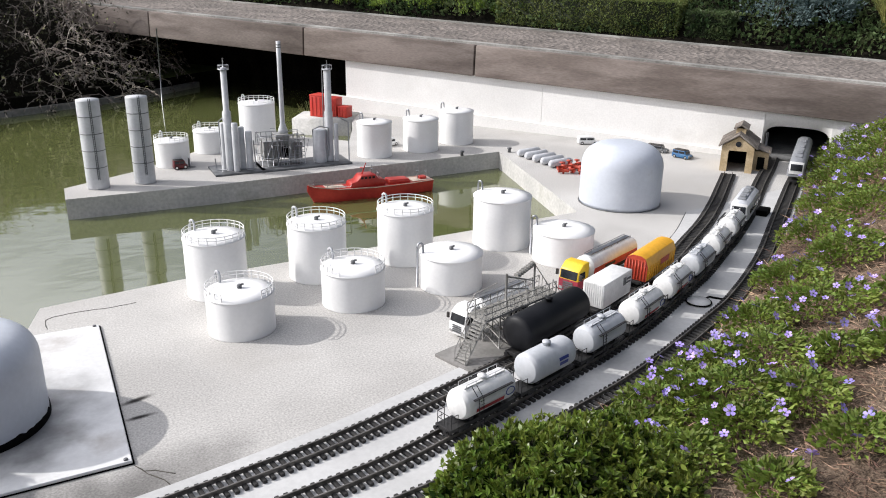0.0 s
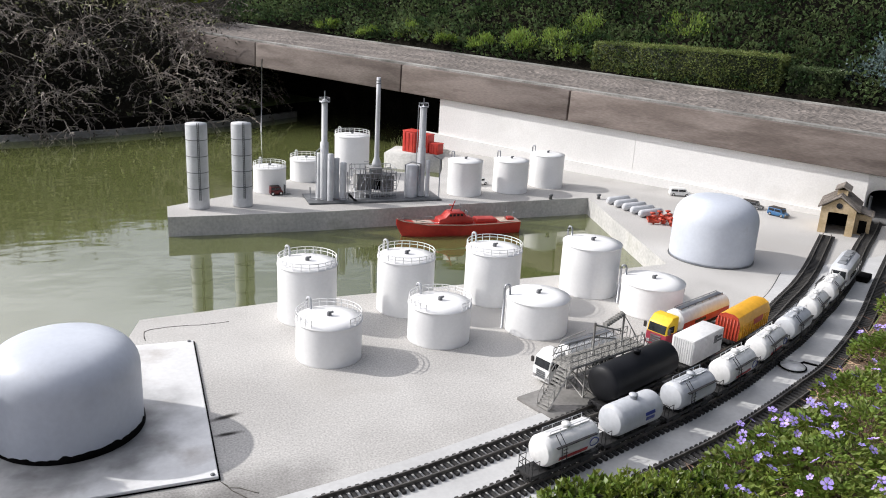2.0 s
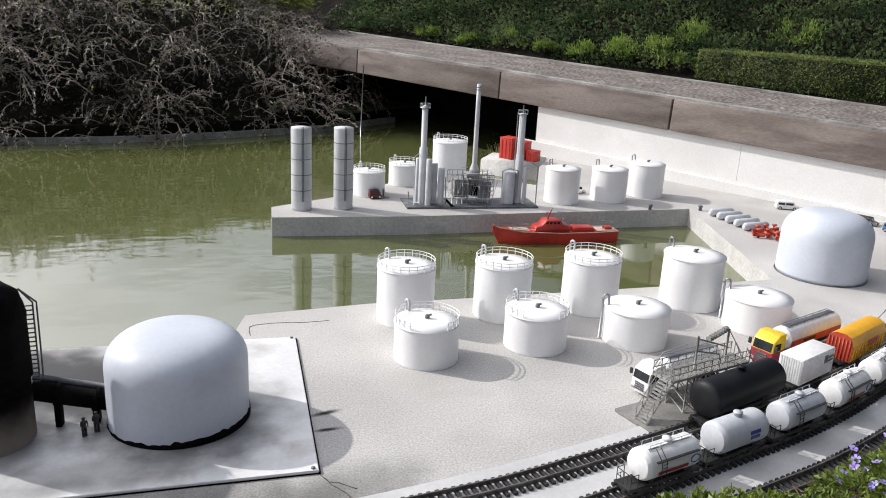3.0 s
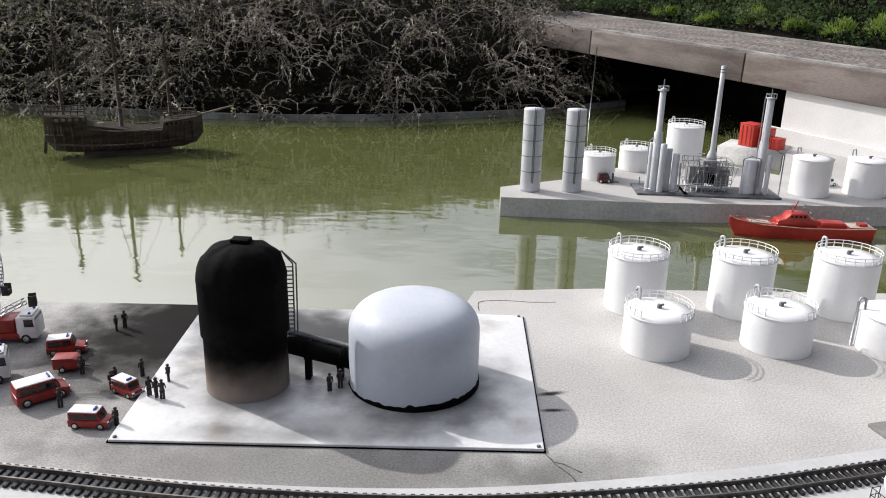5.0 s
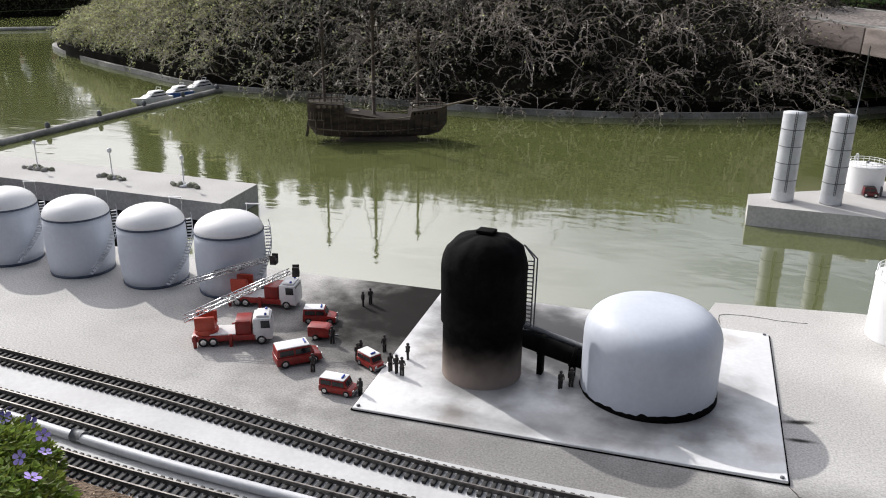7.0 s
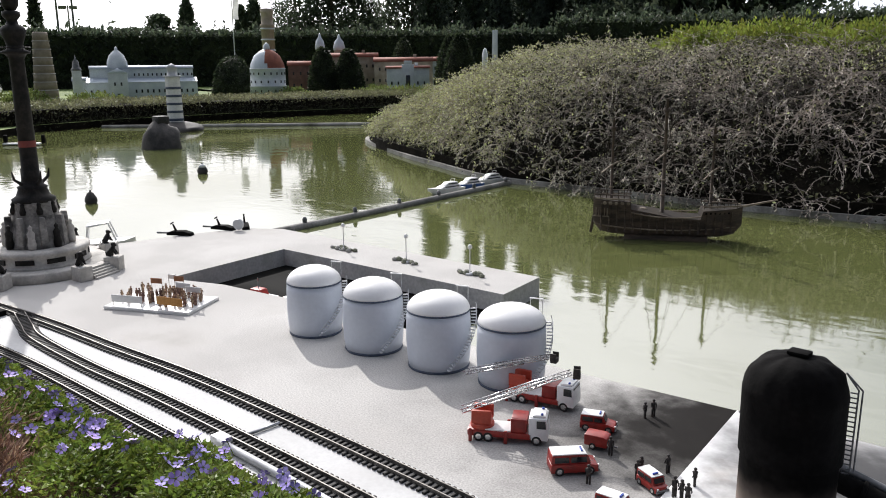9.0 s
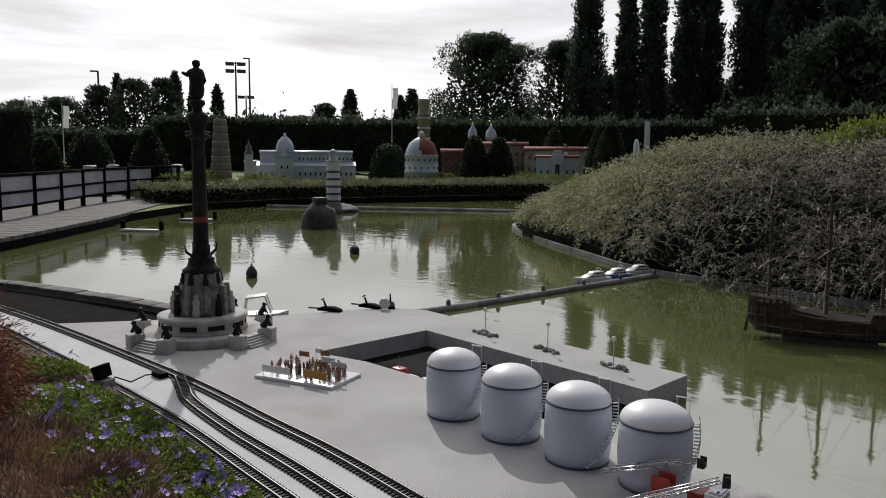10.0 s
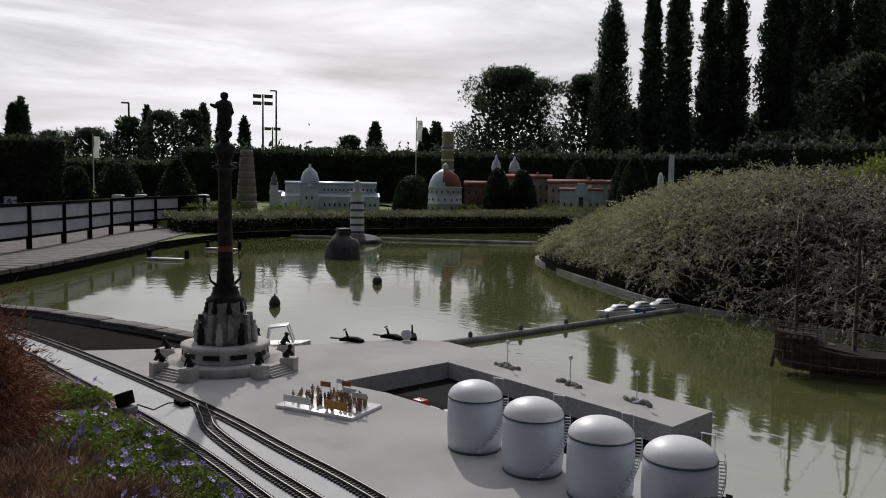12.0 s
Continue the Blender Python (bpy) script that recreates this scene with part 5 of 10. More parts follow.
M_BOAT = surf("fireboat_red", (0.36, 0.022, 0.016), (0.48, 0.04, 0.026), 0.38, 8, 60, 0.1, 0.1, 0.001)
M_SHIPL2 = surf("pale_boat_deck", (0.40, 0.33, 0.27), (0.55, 0.46, 0.38), 0.7, 12, 60, 0.15, 0.1, 0.001)
rb = thing("fireboat", 1.45, 4.735, WATER, 3.5, "red fireboat afloat in the harbour basin", "boat")
rb.scale = (0.95, 1.0, 0.96)
part("hull", hull_mesh([(-0.44, 0.006, 0.075, 0.115, 0.8), (-0.40, 0.022, 0.0, 0.105, 0.7), (-0.25, 0.06, -0.03, 0.085, 0.6), (0.0, 0.075, -0.035, 0.075, 0.55), (0.25, 0.072, -0.03, 0.075, 0.5), (0.42, 0.06, -0.02, 0.08, 0.5)], M_BOAT), None, rb)
bm = bmesh.new()
profile(bm, [(-0.17, 0.075), (0.08, 0.075), (0.075, 0.115), (0.03, 0.125), (0.01, 0.155), (-0.09, 0.155), (-0.12, 0.12), (-0.16, 0.112)], 0.095, 0.008)
cab = part("cabin", bm, M_BOAT, rb)
for s in (-1, 1):
    for k in range(4):
        bm = bmesh.new()
        box(bm, (-0.085 + k * 0.026, s * 0.0475, 0.138), (0.017, 0.002, 0.014))
        part("window", bm, M_GLASSD, cab)
bm = bmesh.new()
profile(bm, [(0.10, 0.075), (0.26, 0.075), (0.25, 0.10), (0.11, 0.105)], 0.08, 0.005)
part("engine_housing", bm, M_BOAT, rb)
for x, h in ((-0.07, 0.075), (0.0, 0.055), (0.33, 0.10), (0.39, 0.085), (-0.39, 0.07), (0.05, 0.05)):
    bm = bmesh.new()
    z0 = 0.15 if -0.1 < x < 0.02 else 0.075
    tube(bm, [(x, 0, z0), (x + (0.03 if x == -0.07 else 0), 0, z0 + h)], [0.006 if x == -0.07 else 0.0028, 0.0022], 6)
    box(bm, (x, 0, z0 + h * 0.6), (0.016, 0.02, 0.004))
    part("mast", bm, M_BOAT if x == -0.07 else M_STEEL, rb)
bm = bmesh.new()
for s in (-1, 1):
    tube(bm, [(-0.40, s * 0.02, 0.125), (-0.25, s * 0.058, 0.105), (-0.17, s * 0.068, 0.10)], 0.0018, 4)
    for x, y, z in ((-0.40, 0.02, 0.125), (-0.32, 0.042, 0.115), (-0.25, 0.058, 0.105)):
        tube(bm, [(x, s * y, z - 0.025), (x, s * y, z)], 0.0016, 4)
part("railing", bm, M_STEEL, rb)
for s in (-1, 1):
    bm = bmesh.new()
    tube(bm, [(-0.43, s * 0.010, 0.117), (-0.40, s * 0.024, 0.106), (-0.25, s * 0.062, 0.086), (0.0, s * 0.077, 0.077), (0.25, s * 0.074, 0.077), (0.42, s * 0.062, 0.081)], 0.0032, 5)
    part("gunwale", bm, M_SHIPL2, rb, "pale rubbing strake")
bm = bmesh.new()
box(bm, (0.345, 0, 0.080), (0.14, 0.095, 0.004))
part("aft_deck", bm, M_SHIPL2, rb, "pale worn deck planking")
bm = bmesh.new()
box(bm, (-0.26, 0, 0.090), (0.13, 0.07, 0.004), ry=4)
part("fore_deck", bm, M_SHIPL2, rb, "pale worn deck planking")
bm = bmesh.new()
box(bm, (0.36, 0, 0.09), (0.05, 0.05, 0.016), bevel=0.003)
part("deck_box", bm, M_BOAT, rb)
bm = bmesh.new()
tube(bm, [(0.04, -0.025, 0.12), (0.04, -0.025, 0.155), (0.04, 0.025, 0.155), (0.04, 0.025, 0.12)], 0.003, 5)
part("searchlight_frame", bm, M_CHROME, rb)

# ledge with red crates by the bridge pier
bm = bmesh.new()
prism(bm, [(1.40, 6.74), (1.84, 6.50), (2.02, 6.86), (1.58, 7.06)], -0.4, 0.012)
solid("ledge", bm, M_CONC_EDGE, "concrete ledge at the foot of the bridge wall", "ledge", kind="structure")
M_CRATE = surf("crate_red", (0.50, 0.03, 0.02), (0.58, 0.05, 0.03), 0.5, 10, 60, 0.12, 0.1, 0.001)
for x, y, s, h, r in ((1.665, 6.80, 0.13, 0.175, -50), (1.775, 6.76, 0.10, 0.15, -50), (1.845, 6.68, 0.09, 0.085, -50)):
    c = thing("crate", x, y, 0.012, r, "plain red metal crate on the concrete ledge", "crate", "red crates")
    bm = bmesh.new()
    box(bm, (0, 0, h / 2), (s, s, h), bevel=0.005)
    part("body", bm, M_CRATE, c)
    bm = bmesh.new()
    box(bm, (0, 0, h + 0.004), (s * 1.03, s * 1.03, 0.008), bevel=0.002)
    part("lid", bm, M_CRATE, c)
    for k in range(3):
        bm = bmesh.new()
        box(bm, (-s * 0.3 + k * s * 0.3, -s / 2 - 0.002, h * 0.5), (0.008, 0.004, h * 0.9))
        part("rib", bm, M_CRATE, c)

# gas cylinders and red valves on the quay
for k in range(5):
    x, y = 2.665 + 0.012 * k, 4.93 - 0.088 * k
    c = thing("gas_cylinder", x, y, 0.026, 12, "pale grey gas cylinder lying on the quay", "gas cylinder", "gas cylinders")
    bm = bmesh.new()
    lathe(bm, [(0, -0.10), (0.014, -0.098), (0.025, -0.082), (0.026, 0.082), (0.014, 0.098), (0, 0.10)], 20, m=pose(0, 0, 0, 0, 90, 0))
    part("shell", bm, M_GREYPAINT, c)
    for d in (-0.06, 0.06):
        bm = bmesh.new()
        box(bm, (d, 0, -0.018), (0.012, 0.05, 0.016), bevel=0.002)
        part("saddle", bm, M_DKSTEEL, c)
for k, (x, y) in enumerate(((2.66, 4.47), (2.73, 4.50), (2.69, 4.40), (2.76, 4.43), (2.63, 4.40), (2.79, 4.50), (2.72, 4.34))):
    v = thing("valve", x, y, 0, k * 40, "small red pipe valve block on the quay", "valve", "red valves")
    bm = bmesh.new()
    tube(bm, [(-0.035, 0, 0.022), (0.035, 0, 0.022)], 0.014, 10)
    part("body", bm, M_ORANGE, v)
    bm = bmesh.new()
    lathe(bm, [(0.007, 0), (0.007, 0.05), (0.018, 0.052), (0.018, 0.058), (0, 0.06)], 10)
    part("stem", bm, M_ORANGE, v)
car("parked_car", 3.262, 5.11, -20, 0.15, 0.068, 0.056, M_VWHITE, M_VWHITE, "small white parked model car by the wall", "car", group="parked model cars")
car("parked_car", 3.60, 4.72, -55, 0.15, 0.068, 0.05, M_DKSTEEL, M_FIGDARK, "dark parked model car beside the domed tank", "car", group="parked model cars")
car("parked_car", 3.648, 4.50, -70, 0.13, 0.068, 0.056, surf("blue_car_paint", (0.04, 0.12, 0.26), (0.05, 0.15, 0.3), 0.3, 20, 80, 0.05, 0.0), M_FIGDARK, "small blue parked model car near the engine shed", "car", group="parked model cars")
car("parked_car", 1.85, 5.55, 20, 0.13, 0.06, 0.055, M_VWHITE, M_GREYPAINT, "pale parked model car between the jetty tanks", "car", group="parked model cars")
for x, y in ((2.58, 5.06), (2.22, 5.08)):
    bm = bmesh.new()
    lathe(bm, [(0.012, 0), (0.01, 0.02), (0.016, 0.026), (0.016, 0.034), (0, 0.036)], 12)
    o = solid("bollard", bm, M_DKSTEEL, "small dark mooring bollard on the quay", "bollard", "mooring bollards")
    o.location = (x, y, 0)

# ---- wooden sailing ship ----
M_SHIP = surf("dark_ship_timber", (0.035, 0.024, 0.017), (0.085, 0.06, 0.042), 0.75, 7, 50, 0.3, 0.5, 0.003, stretch=(1, 1, 4))
M_SHIPL = surf("worn_ship_trim", (0.13, 0.10, 0.07), (0.22, 0.18, 0.13), 0.8, 12, 60, 0.2, 0.2, 0.002)
# near-black deck: shade inside the open waist is put into its colour
M_SHIPDECK = surf("shaded_ship_deck", (0.014, 0.010, 0.007), (0.03, 0.022, 0.015), 0.8, 8, 60, 0.3, 0.3, 0.002, spec=0.15)
sh = thing("sailing_ship", -3.27, 6.11, WATER, 29, "dark weathered wooden sailing ship with bare masts", "ship")
sh.scale = (1.16, 1.1, 1.0)
part("hull", hull_mesh([(-0.52, 0.075, 0.13, 0.325, 0.5), (-0.47, 0.10, 0.05, 0.325, 0.5), (-0.38, 0.12, 0.035, 0.32, 0.5), (-0.265, 0.13, 0.03, 0.315, 0.5), (-0.26, 0.132, 0.03, 0.255, 0.5), (-0.10, 0.138, 0.03, 0.225, 0.5), (0.05, 0.138, 0.03, 0.195, 0.5), (0.20, 0.13, 0.03, 0.19, 0.5), (0.215, 0.128, 0.03, 0.255, 0.52), (0.34, 0.105, 0.035, 0.265, 0.55), (0.43, 0.06, 0.06, 0.272, 0.6), (0.48, 0.015, 0.13, 0.285, 0.8)], M_SHIP, M_SHIPDECK), None, sh)
bm = bmesh.new()
box(bm, (-0.02, 0, -0.02), (0.56, 0.16, 0.12), bevel=0.01)
part("plinth", bm, M_SHIP, sh, "dark wet plinth under the hull")
for s in (-1, 1):
    for k in range(17):
        x = -0.46 + k * 0.054
        bm = bmesh.new()
        top = 0.30 if x < -0.26 else (0.20 - x * 0.15 if x < 0.2 else 0.25)
        w = 0.124 if x < -0.3 else (0.140 if x < 0.2 else 0.122 - (x - 0.2) * 0.22)
        tube(bm, [(x, s * (w - 0.012), 0.07), (x, s * w, 0.13), (x, s * (w + 0.002), top)], 0.007, 5)
        part("rib", bm, M_SHIP, sh)
    for x0, x1, z, w0, w1 in ((-0.52, -0.255, 0.335, 0.095, 0.138), (-0.26, 0.20, 0.232, 0.143, 0.137), (0.215, 0.47, 0.292, 0.132, 0.035), (-0.50, 0.44, 0.125, 0.118, 0.05)):
        bm = bmesh.new()
        dip = {-0.26: 0.022, -0.50: 0.03}.get(x0, 0)
        bow = 1.22 if x0 == -0.50 else 1.05
        pts = [(x0 + (x1 - x0) * u, s * (w0 + (w1 - w0) * u + (bow - 1) * 4 * u * (1 - u) * 0.22), z - dip * 4 * u * (1 - u) - (0.02 * u if x0 == -0.26 else 0)) for u in (0, 0.2, 0.4, 0.6, 0.8, 1)]
        tube(bm, pts, 0.006, 5)
        part("rail" if x0 != -0.50 else "wale", bm, M_SHIPL, sh, "worn pale handrail" if x0 != -0.50 else "")
    for x0, x1, z, w0, w1, nb in ((-0.51, -0.27, 0.352, 0.10, 0.138, 7), (0.22, 0.44, 0.308, 0.130, 0.05, 6)):
        for i in range(nb):
            u = i / (nb - 1)
            bm = bmesh.new()
            x, w = x0 + (x1 - x0) * u, w0 + (w1 - w0) * u
            tube(bm, [(x, s * w, z - 0.035), (x, s * w, z + 0.012)], 0.0035, 5)
            part("baluster", bm, M_SHIP, sh)
        bm = bmesh.new()
        tube(bm, [(x0, s * w0, z + 0.014), (x1, s * w1, z + 0.014)], 0.005, 5)
        part("rail", bm, M_SHIP, sh)
    for k in range(5):
        bm = bmesh.new()
        lathe(bm, [(0.0, 0), (0.013, 0.001), (0.013, 0.006), (0.006, 0.008), (0, 0.008)], 10, m=Matrix.Translation((-0.44 + k * 0.04, s * 0.126, 0.300)) @ pose(0, 0, 0, -90 * s, 0, 0))
        part("shield", bm, M_SHIPL, sh)
    for k in range(5):
        bm = bmesh.new()
        box(bm, (-0.497 + k * 0.019, s * (0.100 + k * 0.005), 0.225), (0.007, 0.012, 0.060), bevel=0.001)
        part("gallery_post", bm, M_SHIPL, sh)
    bm = bmesh.new()
    box(bm, (-0.46, s * 0.110, 0.190), (0.11, 0.014, 0.008), rz=s * 14)
    part("gallery_sill", bm, M_SHIPL, sh)
    for k in range(6):
        bm = bmesh.new()
        box(bm, (0.235 + k * 0.030, s * (0.129 - k * 0.010), 0.238), (0.012, 0.012, 0.014))
        part("port", bm, M_BLACK, sh)
bm = bmesh.new()
box(bm, (-0.19, 0.02, 0.238), (0.06, 0.07, 0.012), rz=10, bevel=0.002)
part("hatch_cover", bm, M_SHIPL, sh, "pale hatch cover on deck")
bm = bmesh.new()
box(bm, (-0.525, 0, 0.10), (0.02, 0.016, 0.14), ry=8, bevel=0.003)
part("rudder", bm, M_SHIP, sh)
for x, h, r in ((-0.40, 0.96, 0.012), (-0.05, 1.12, 0.015), (0.27, 0.90, 0.012)):
    bm = bmesh.new()
    tube(bm, [(x, 0, 0.15), (x, 0, h)], [r, r * 0.6], 8)
    mast = part("mast", bm, M_SHIP, sh)
    bm = bmesh.new()
    yz = h * 0.62
    tube(bm, [(x - 0.07, -0.15, yz - 0.05), (x, -0.012, yz), (x + 0.06, 0.10, yz + 0.02)], [0.005, 0.008, 0.005], 6)
    part("yard", bm, M_SHIPL, mast, "pale bare yard")
    for hb in (0.31, 0.42):
        bm = bmesh.new()
        lathe(bm, [(r * 1.0, 0), (r * 1.35, 0.004), (r * 1.35, 0.012), (r, 0.016)], 10, (x, 0, h * hb), cap=False)
        part("band", bm, M_SHIPL, mast)
    bm = bmesh.new()
    lathe(bm, [(0.014, 0), (0.026, 0.035), (0.02, 0.035), (0.012, 0.004)], 12, (x, 0, h * 0.9))
    part("crow_nest", bm, M_SHIP, mast)
bm = bmesh.new()
tube(bm, [(0.42, 0, 0.265), (0.70, 0, 0.34)], [0.012, 0.006], 8)
part("bowsprit", bm, M_SHIPL, sh, "pale wooden bowsprit")
for x, y0 in ((-0.50, 0.03), (-0.30, 0.04)):
    bm = bmesh.new()
    tube(bm, [(x, y0, 0.33), (x + 0.01, y0, 0.38), (x + 0.035, y0, 0.41)], [0.005, 0.004, 0.003], 5)
    part("stern_lantern_post", bm, M_SHIP, sh)
for a, b in (((-0.40, 0, 0.93), (-0.05, 0, 0.3)), ((-0.05, 0, 1.08), (0.27, 0, 0.3)), ((0.27, 0, 0.88), (0.68, 0, 0.34)), ((-0.40, 0, 0.9), (-0.52, 0, 0.33)), ((-0.05, 0, 1.05), (-0.18, 0.13, 0.24)), ((-0.05, 0, 1.05), (-0.18, -0.13, 0.24)), ((-0.05, 0, 1.05), (0.08, 0.13, 0.2)), ((-0.05, 0, 1.05), (0.08, -0.13, 0.2)), ((-0.40, 0, 0.9), (-0.46, -0.12, 0.33)), ((0.27, 0, 0.85), (0.33, -0.11, 0.27))):
    bm = bmesh.new()
    tube(bm, [a, b], 0.0013, 3)
    part("rope", bm, M_SHIP, sh)

# floating boom, yachts, buoys
bm = bmesh.new()
bl = smooth_line([(-5.90, 4.10, 0), (-5.93, 5.0, 0), (-6.0, 6.2, 0), (-6.10, 7.84, 0)], 0.2)
tube(bm, [(p[0], p[1], WATER + 0.015) for p in bl], 0.035, 8)
bo = solid("floating_boom", bm, M_KERB, "grey floating boom across the pond", "boom")
for k in range(6):
    bm = bmesh.new()
    lathe(bm, [(0.02, 0), (0.022, 0.03), (0.012, 0.05), (0, 0.052)], 10, (-5.92 - k * 0.03, 4.5 + k * 0.62, WATER + 0.045))
    part("float", bm, M_DKSTEEL, bo)
M_BLUE = surf("yacht_blue", (0.03, 0.09, 0.32), (0.05, 0.13, 0.4), 0.3, 10, 60, 0.06, 0.0)
for x, y, L, rz, blue in ((-6.25, 6.73, 0.54, 262, False), (-6.27, 7.13, 0.48, 262, True), (-6.31, 7.55, 0.56, 262, False)):
    t = thing("yacht", x, y, WATER, rz, "blue and white motor yacht moored at the boom" if blue else "white motor yacht moored at the boom", "yacht", "moored yachts")
    t.scale = (0.92, 1.05, 1.0)
    k = L / 0.5
    part("hull", hull_mesh([(-0.25 * k, 0.06, -0.01, 0.05, 0.5), (0, 0.072, -0.02, 0.055, 0.5), (0.15 * k, 0.05, -0.01, 0.065, 0.55), (0.25 * k, 0.004, 0.05, 0.075, 0.8)], M_BLUE if blue else M_VWHITE, M_VWHITE), None, t)
    bm = bmesh.new()
    profile(bm, [(-0.20 * k, 0.05), (0.11 * k, 0.055), (0.04 * k, 0.085), (-0.18 * k, 0.085)], 0.10, 0.005)
    part("cabin", bm, M_VWHITE, t)
    bm = bmesh.new()
    profile(bm, [(-0.17 * k, 0.085), (0.03 * k, 0.085), (-0.02 * k, 0.118), (-0.15 * k, 0.118)], 0.085, 0.005)
    part("upper_deck", bm, M_VWHITE, t)
    for s in (-1, 1):
        bm = bmesh.new()
        box(bm, (-0.06 * k, s * 0.0505, 0.071), (0.2 * k, 0.002, 0.012))
        part("window", bm, M_GLASSD, t)
        bm = bmesh.new()
        box(bm, (-0.08 * k, s * 0.043, 0.102), (0.13 * k, 0.002, 0.012))
        part("window", bm, M_GLASSD, t)
    bm = bmesh.new()
    tube(bm, [(-0.10 * k, -0.03, 0.115), (-0.12 * k, -0.03, 0.15), (-0.12 * k, 0.03, 0.15), (-0.10 * k, 0.03, 0.115)], 0.003, 5)
    part("radar_arch", bm, M_VWHITE, t)
M_ROCK = surf("wet_dark_rock", (0.025, 0.024, 0.022), (0.06, 0.055, 0.05), 0.7, 8, 40, 0.3, 0.8, 0.01)
for x, y, r, mt, lb in ((-8.70, 3.88, 0.065, M_ROCK, "dark round buoy floating on the pond"), (-9.88, 5.94, 0.07, M_ROCK, "dark round buoy with a white cap floating on the pond")):
    b = thing("buoy", x, y, WATER, 0, lb, "buoy", "floating buoys")
    bm = bmesh.new()
    lathe(bm, [(r * 0.6, -0.03), (r, 0.02), (r * 0.9, 0.06), (r * 0.45, 0.11), (0, 0.125)], 18)
    part("float", bm, mt, b)
    if r > 0.068:
        bm = bmesh.new()
        lathe(bm, [(r * 0.74, 0.082), (r * 0.49, 0.113), (0, 0.129)], 18)
        part("cap", bm, M_VWHITE, b, "white cap")
    bm = bmesh.new()
    lathe(bm, [(0.012, 0.12), (0.012, 0.14), (0, 0.142)], 8)
    part("ring", bm, M_DKSTEEL, b)

# ---- railway vehicles, lorries, loading gantry, engine shed ----
def along(points, dist, ref):
    """Place and heading at a distance along a track, counted from the place nearest to ref."""
    l = smooth_line(points, 0.01)
    i0 = int(np.argmin(np.hypot(l[:, 0] - ref[0], l[:, 1] - ref[1])))
    i = min(max(i0 + int(round(dist / 0.01)), 1), len(l) - 2)
    d = l[i + 1] - l[i - 1]
    return l[i][0], l[i][1], math.degrees(math.atan2(d[1], d[0]))


RAIL_TOP = 0.0255
M_CHASSIS = surf("black_chassis", (0.012, 0.012, 0.013), (0.025, 0.024, 0.024), 0.55, 20, 80, 0.15, 0.1, 0.001)
M_TANKGREY = surf("tank_wagon_grey", (0.48, 0.50, 0.53), (0.57, 0.585, 0.61), 0.4, 10, 70, 0.06, 0.05, 0.0006)
M_TANKBLACK = surf("tank_wagon_black", (0.006, 0.0065, 0.008), (0.012, 0.0125, 0.015), 0.5, 10, 70, 0.1, 0.05, 0.0006, spec=0.25)
M_REDSTRIPE = surf("stripe_red", (0.55, 0.03, 0.025), None, 0.4, 20, 80, 0.05, 0.0)
M_BLUELOGO = surf("logo_blue", (0.03, 0.05, 0.25), None, 0.4, 20, 80, 0.05, 0.0)


def rail_wheels(t, xs):
    ty, rim = wheel_meshes(0.0105, 0.007)
    for x in xs:
        for s in (-1, 1):
            h = new("wheel", ty)
            h.parent = t
            h.matrix_basis = Matrix.Translation((x, s * 0.024, 0.0105))
            part("rim", rim, None, h)


def chassis(t, L, W=0.062):
    bm = bmesh.new()
    for s in (-1, 1):
        box(bm, (0, s * W * 0.42, 0.019), (L, 0.008, 0.012), bevel=0.001)
    box(bm, (0, 0, 0.022), (L * 0.98, W * 0.8, 0.006))
    for x in (-L / 2 + 0.003, L / 2 - 0.003):
        box(bm, (x, 0, 0.019), (0.007, W, 0.014), bevel=0.001)
    for x in (-L * 0.3, L * 0.3):
        for s in (-1, 1):
            box(bm, (x, s * W * 0.47, 0.013), (0.045, 0.006, 0.014), bevel=0.002)
    part("underframe", bm, M_CHASSIS, t)
    for x in (-L / 2 - 0.006, L / 2 + 0.006):
        for s in (-1, 1):
            bm = bmesh.new()
            lathe(bm, [(0.003, -0.007), (0.003, 0.004), (0.007, 0.005), (0.007, 0.007), (0, 0.0075)], 10, m=Matrix.Translation((x, s * 0.02, 0.020)) @ pose(0, 0, 0, 0, 90 if x > 0 else -90, 0))
            part("buffer", bm, M_CHASSIS, t)
    rail_wheels(t, (-L * 0.30, L * 0.30) if L < 0.3 else (-L * 0.38, -L * 0.27, L * 0.27, L * 0.38))


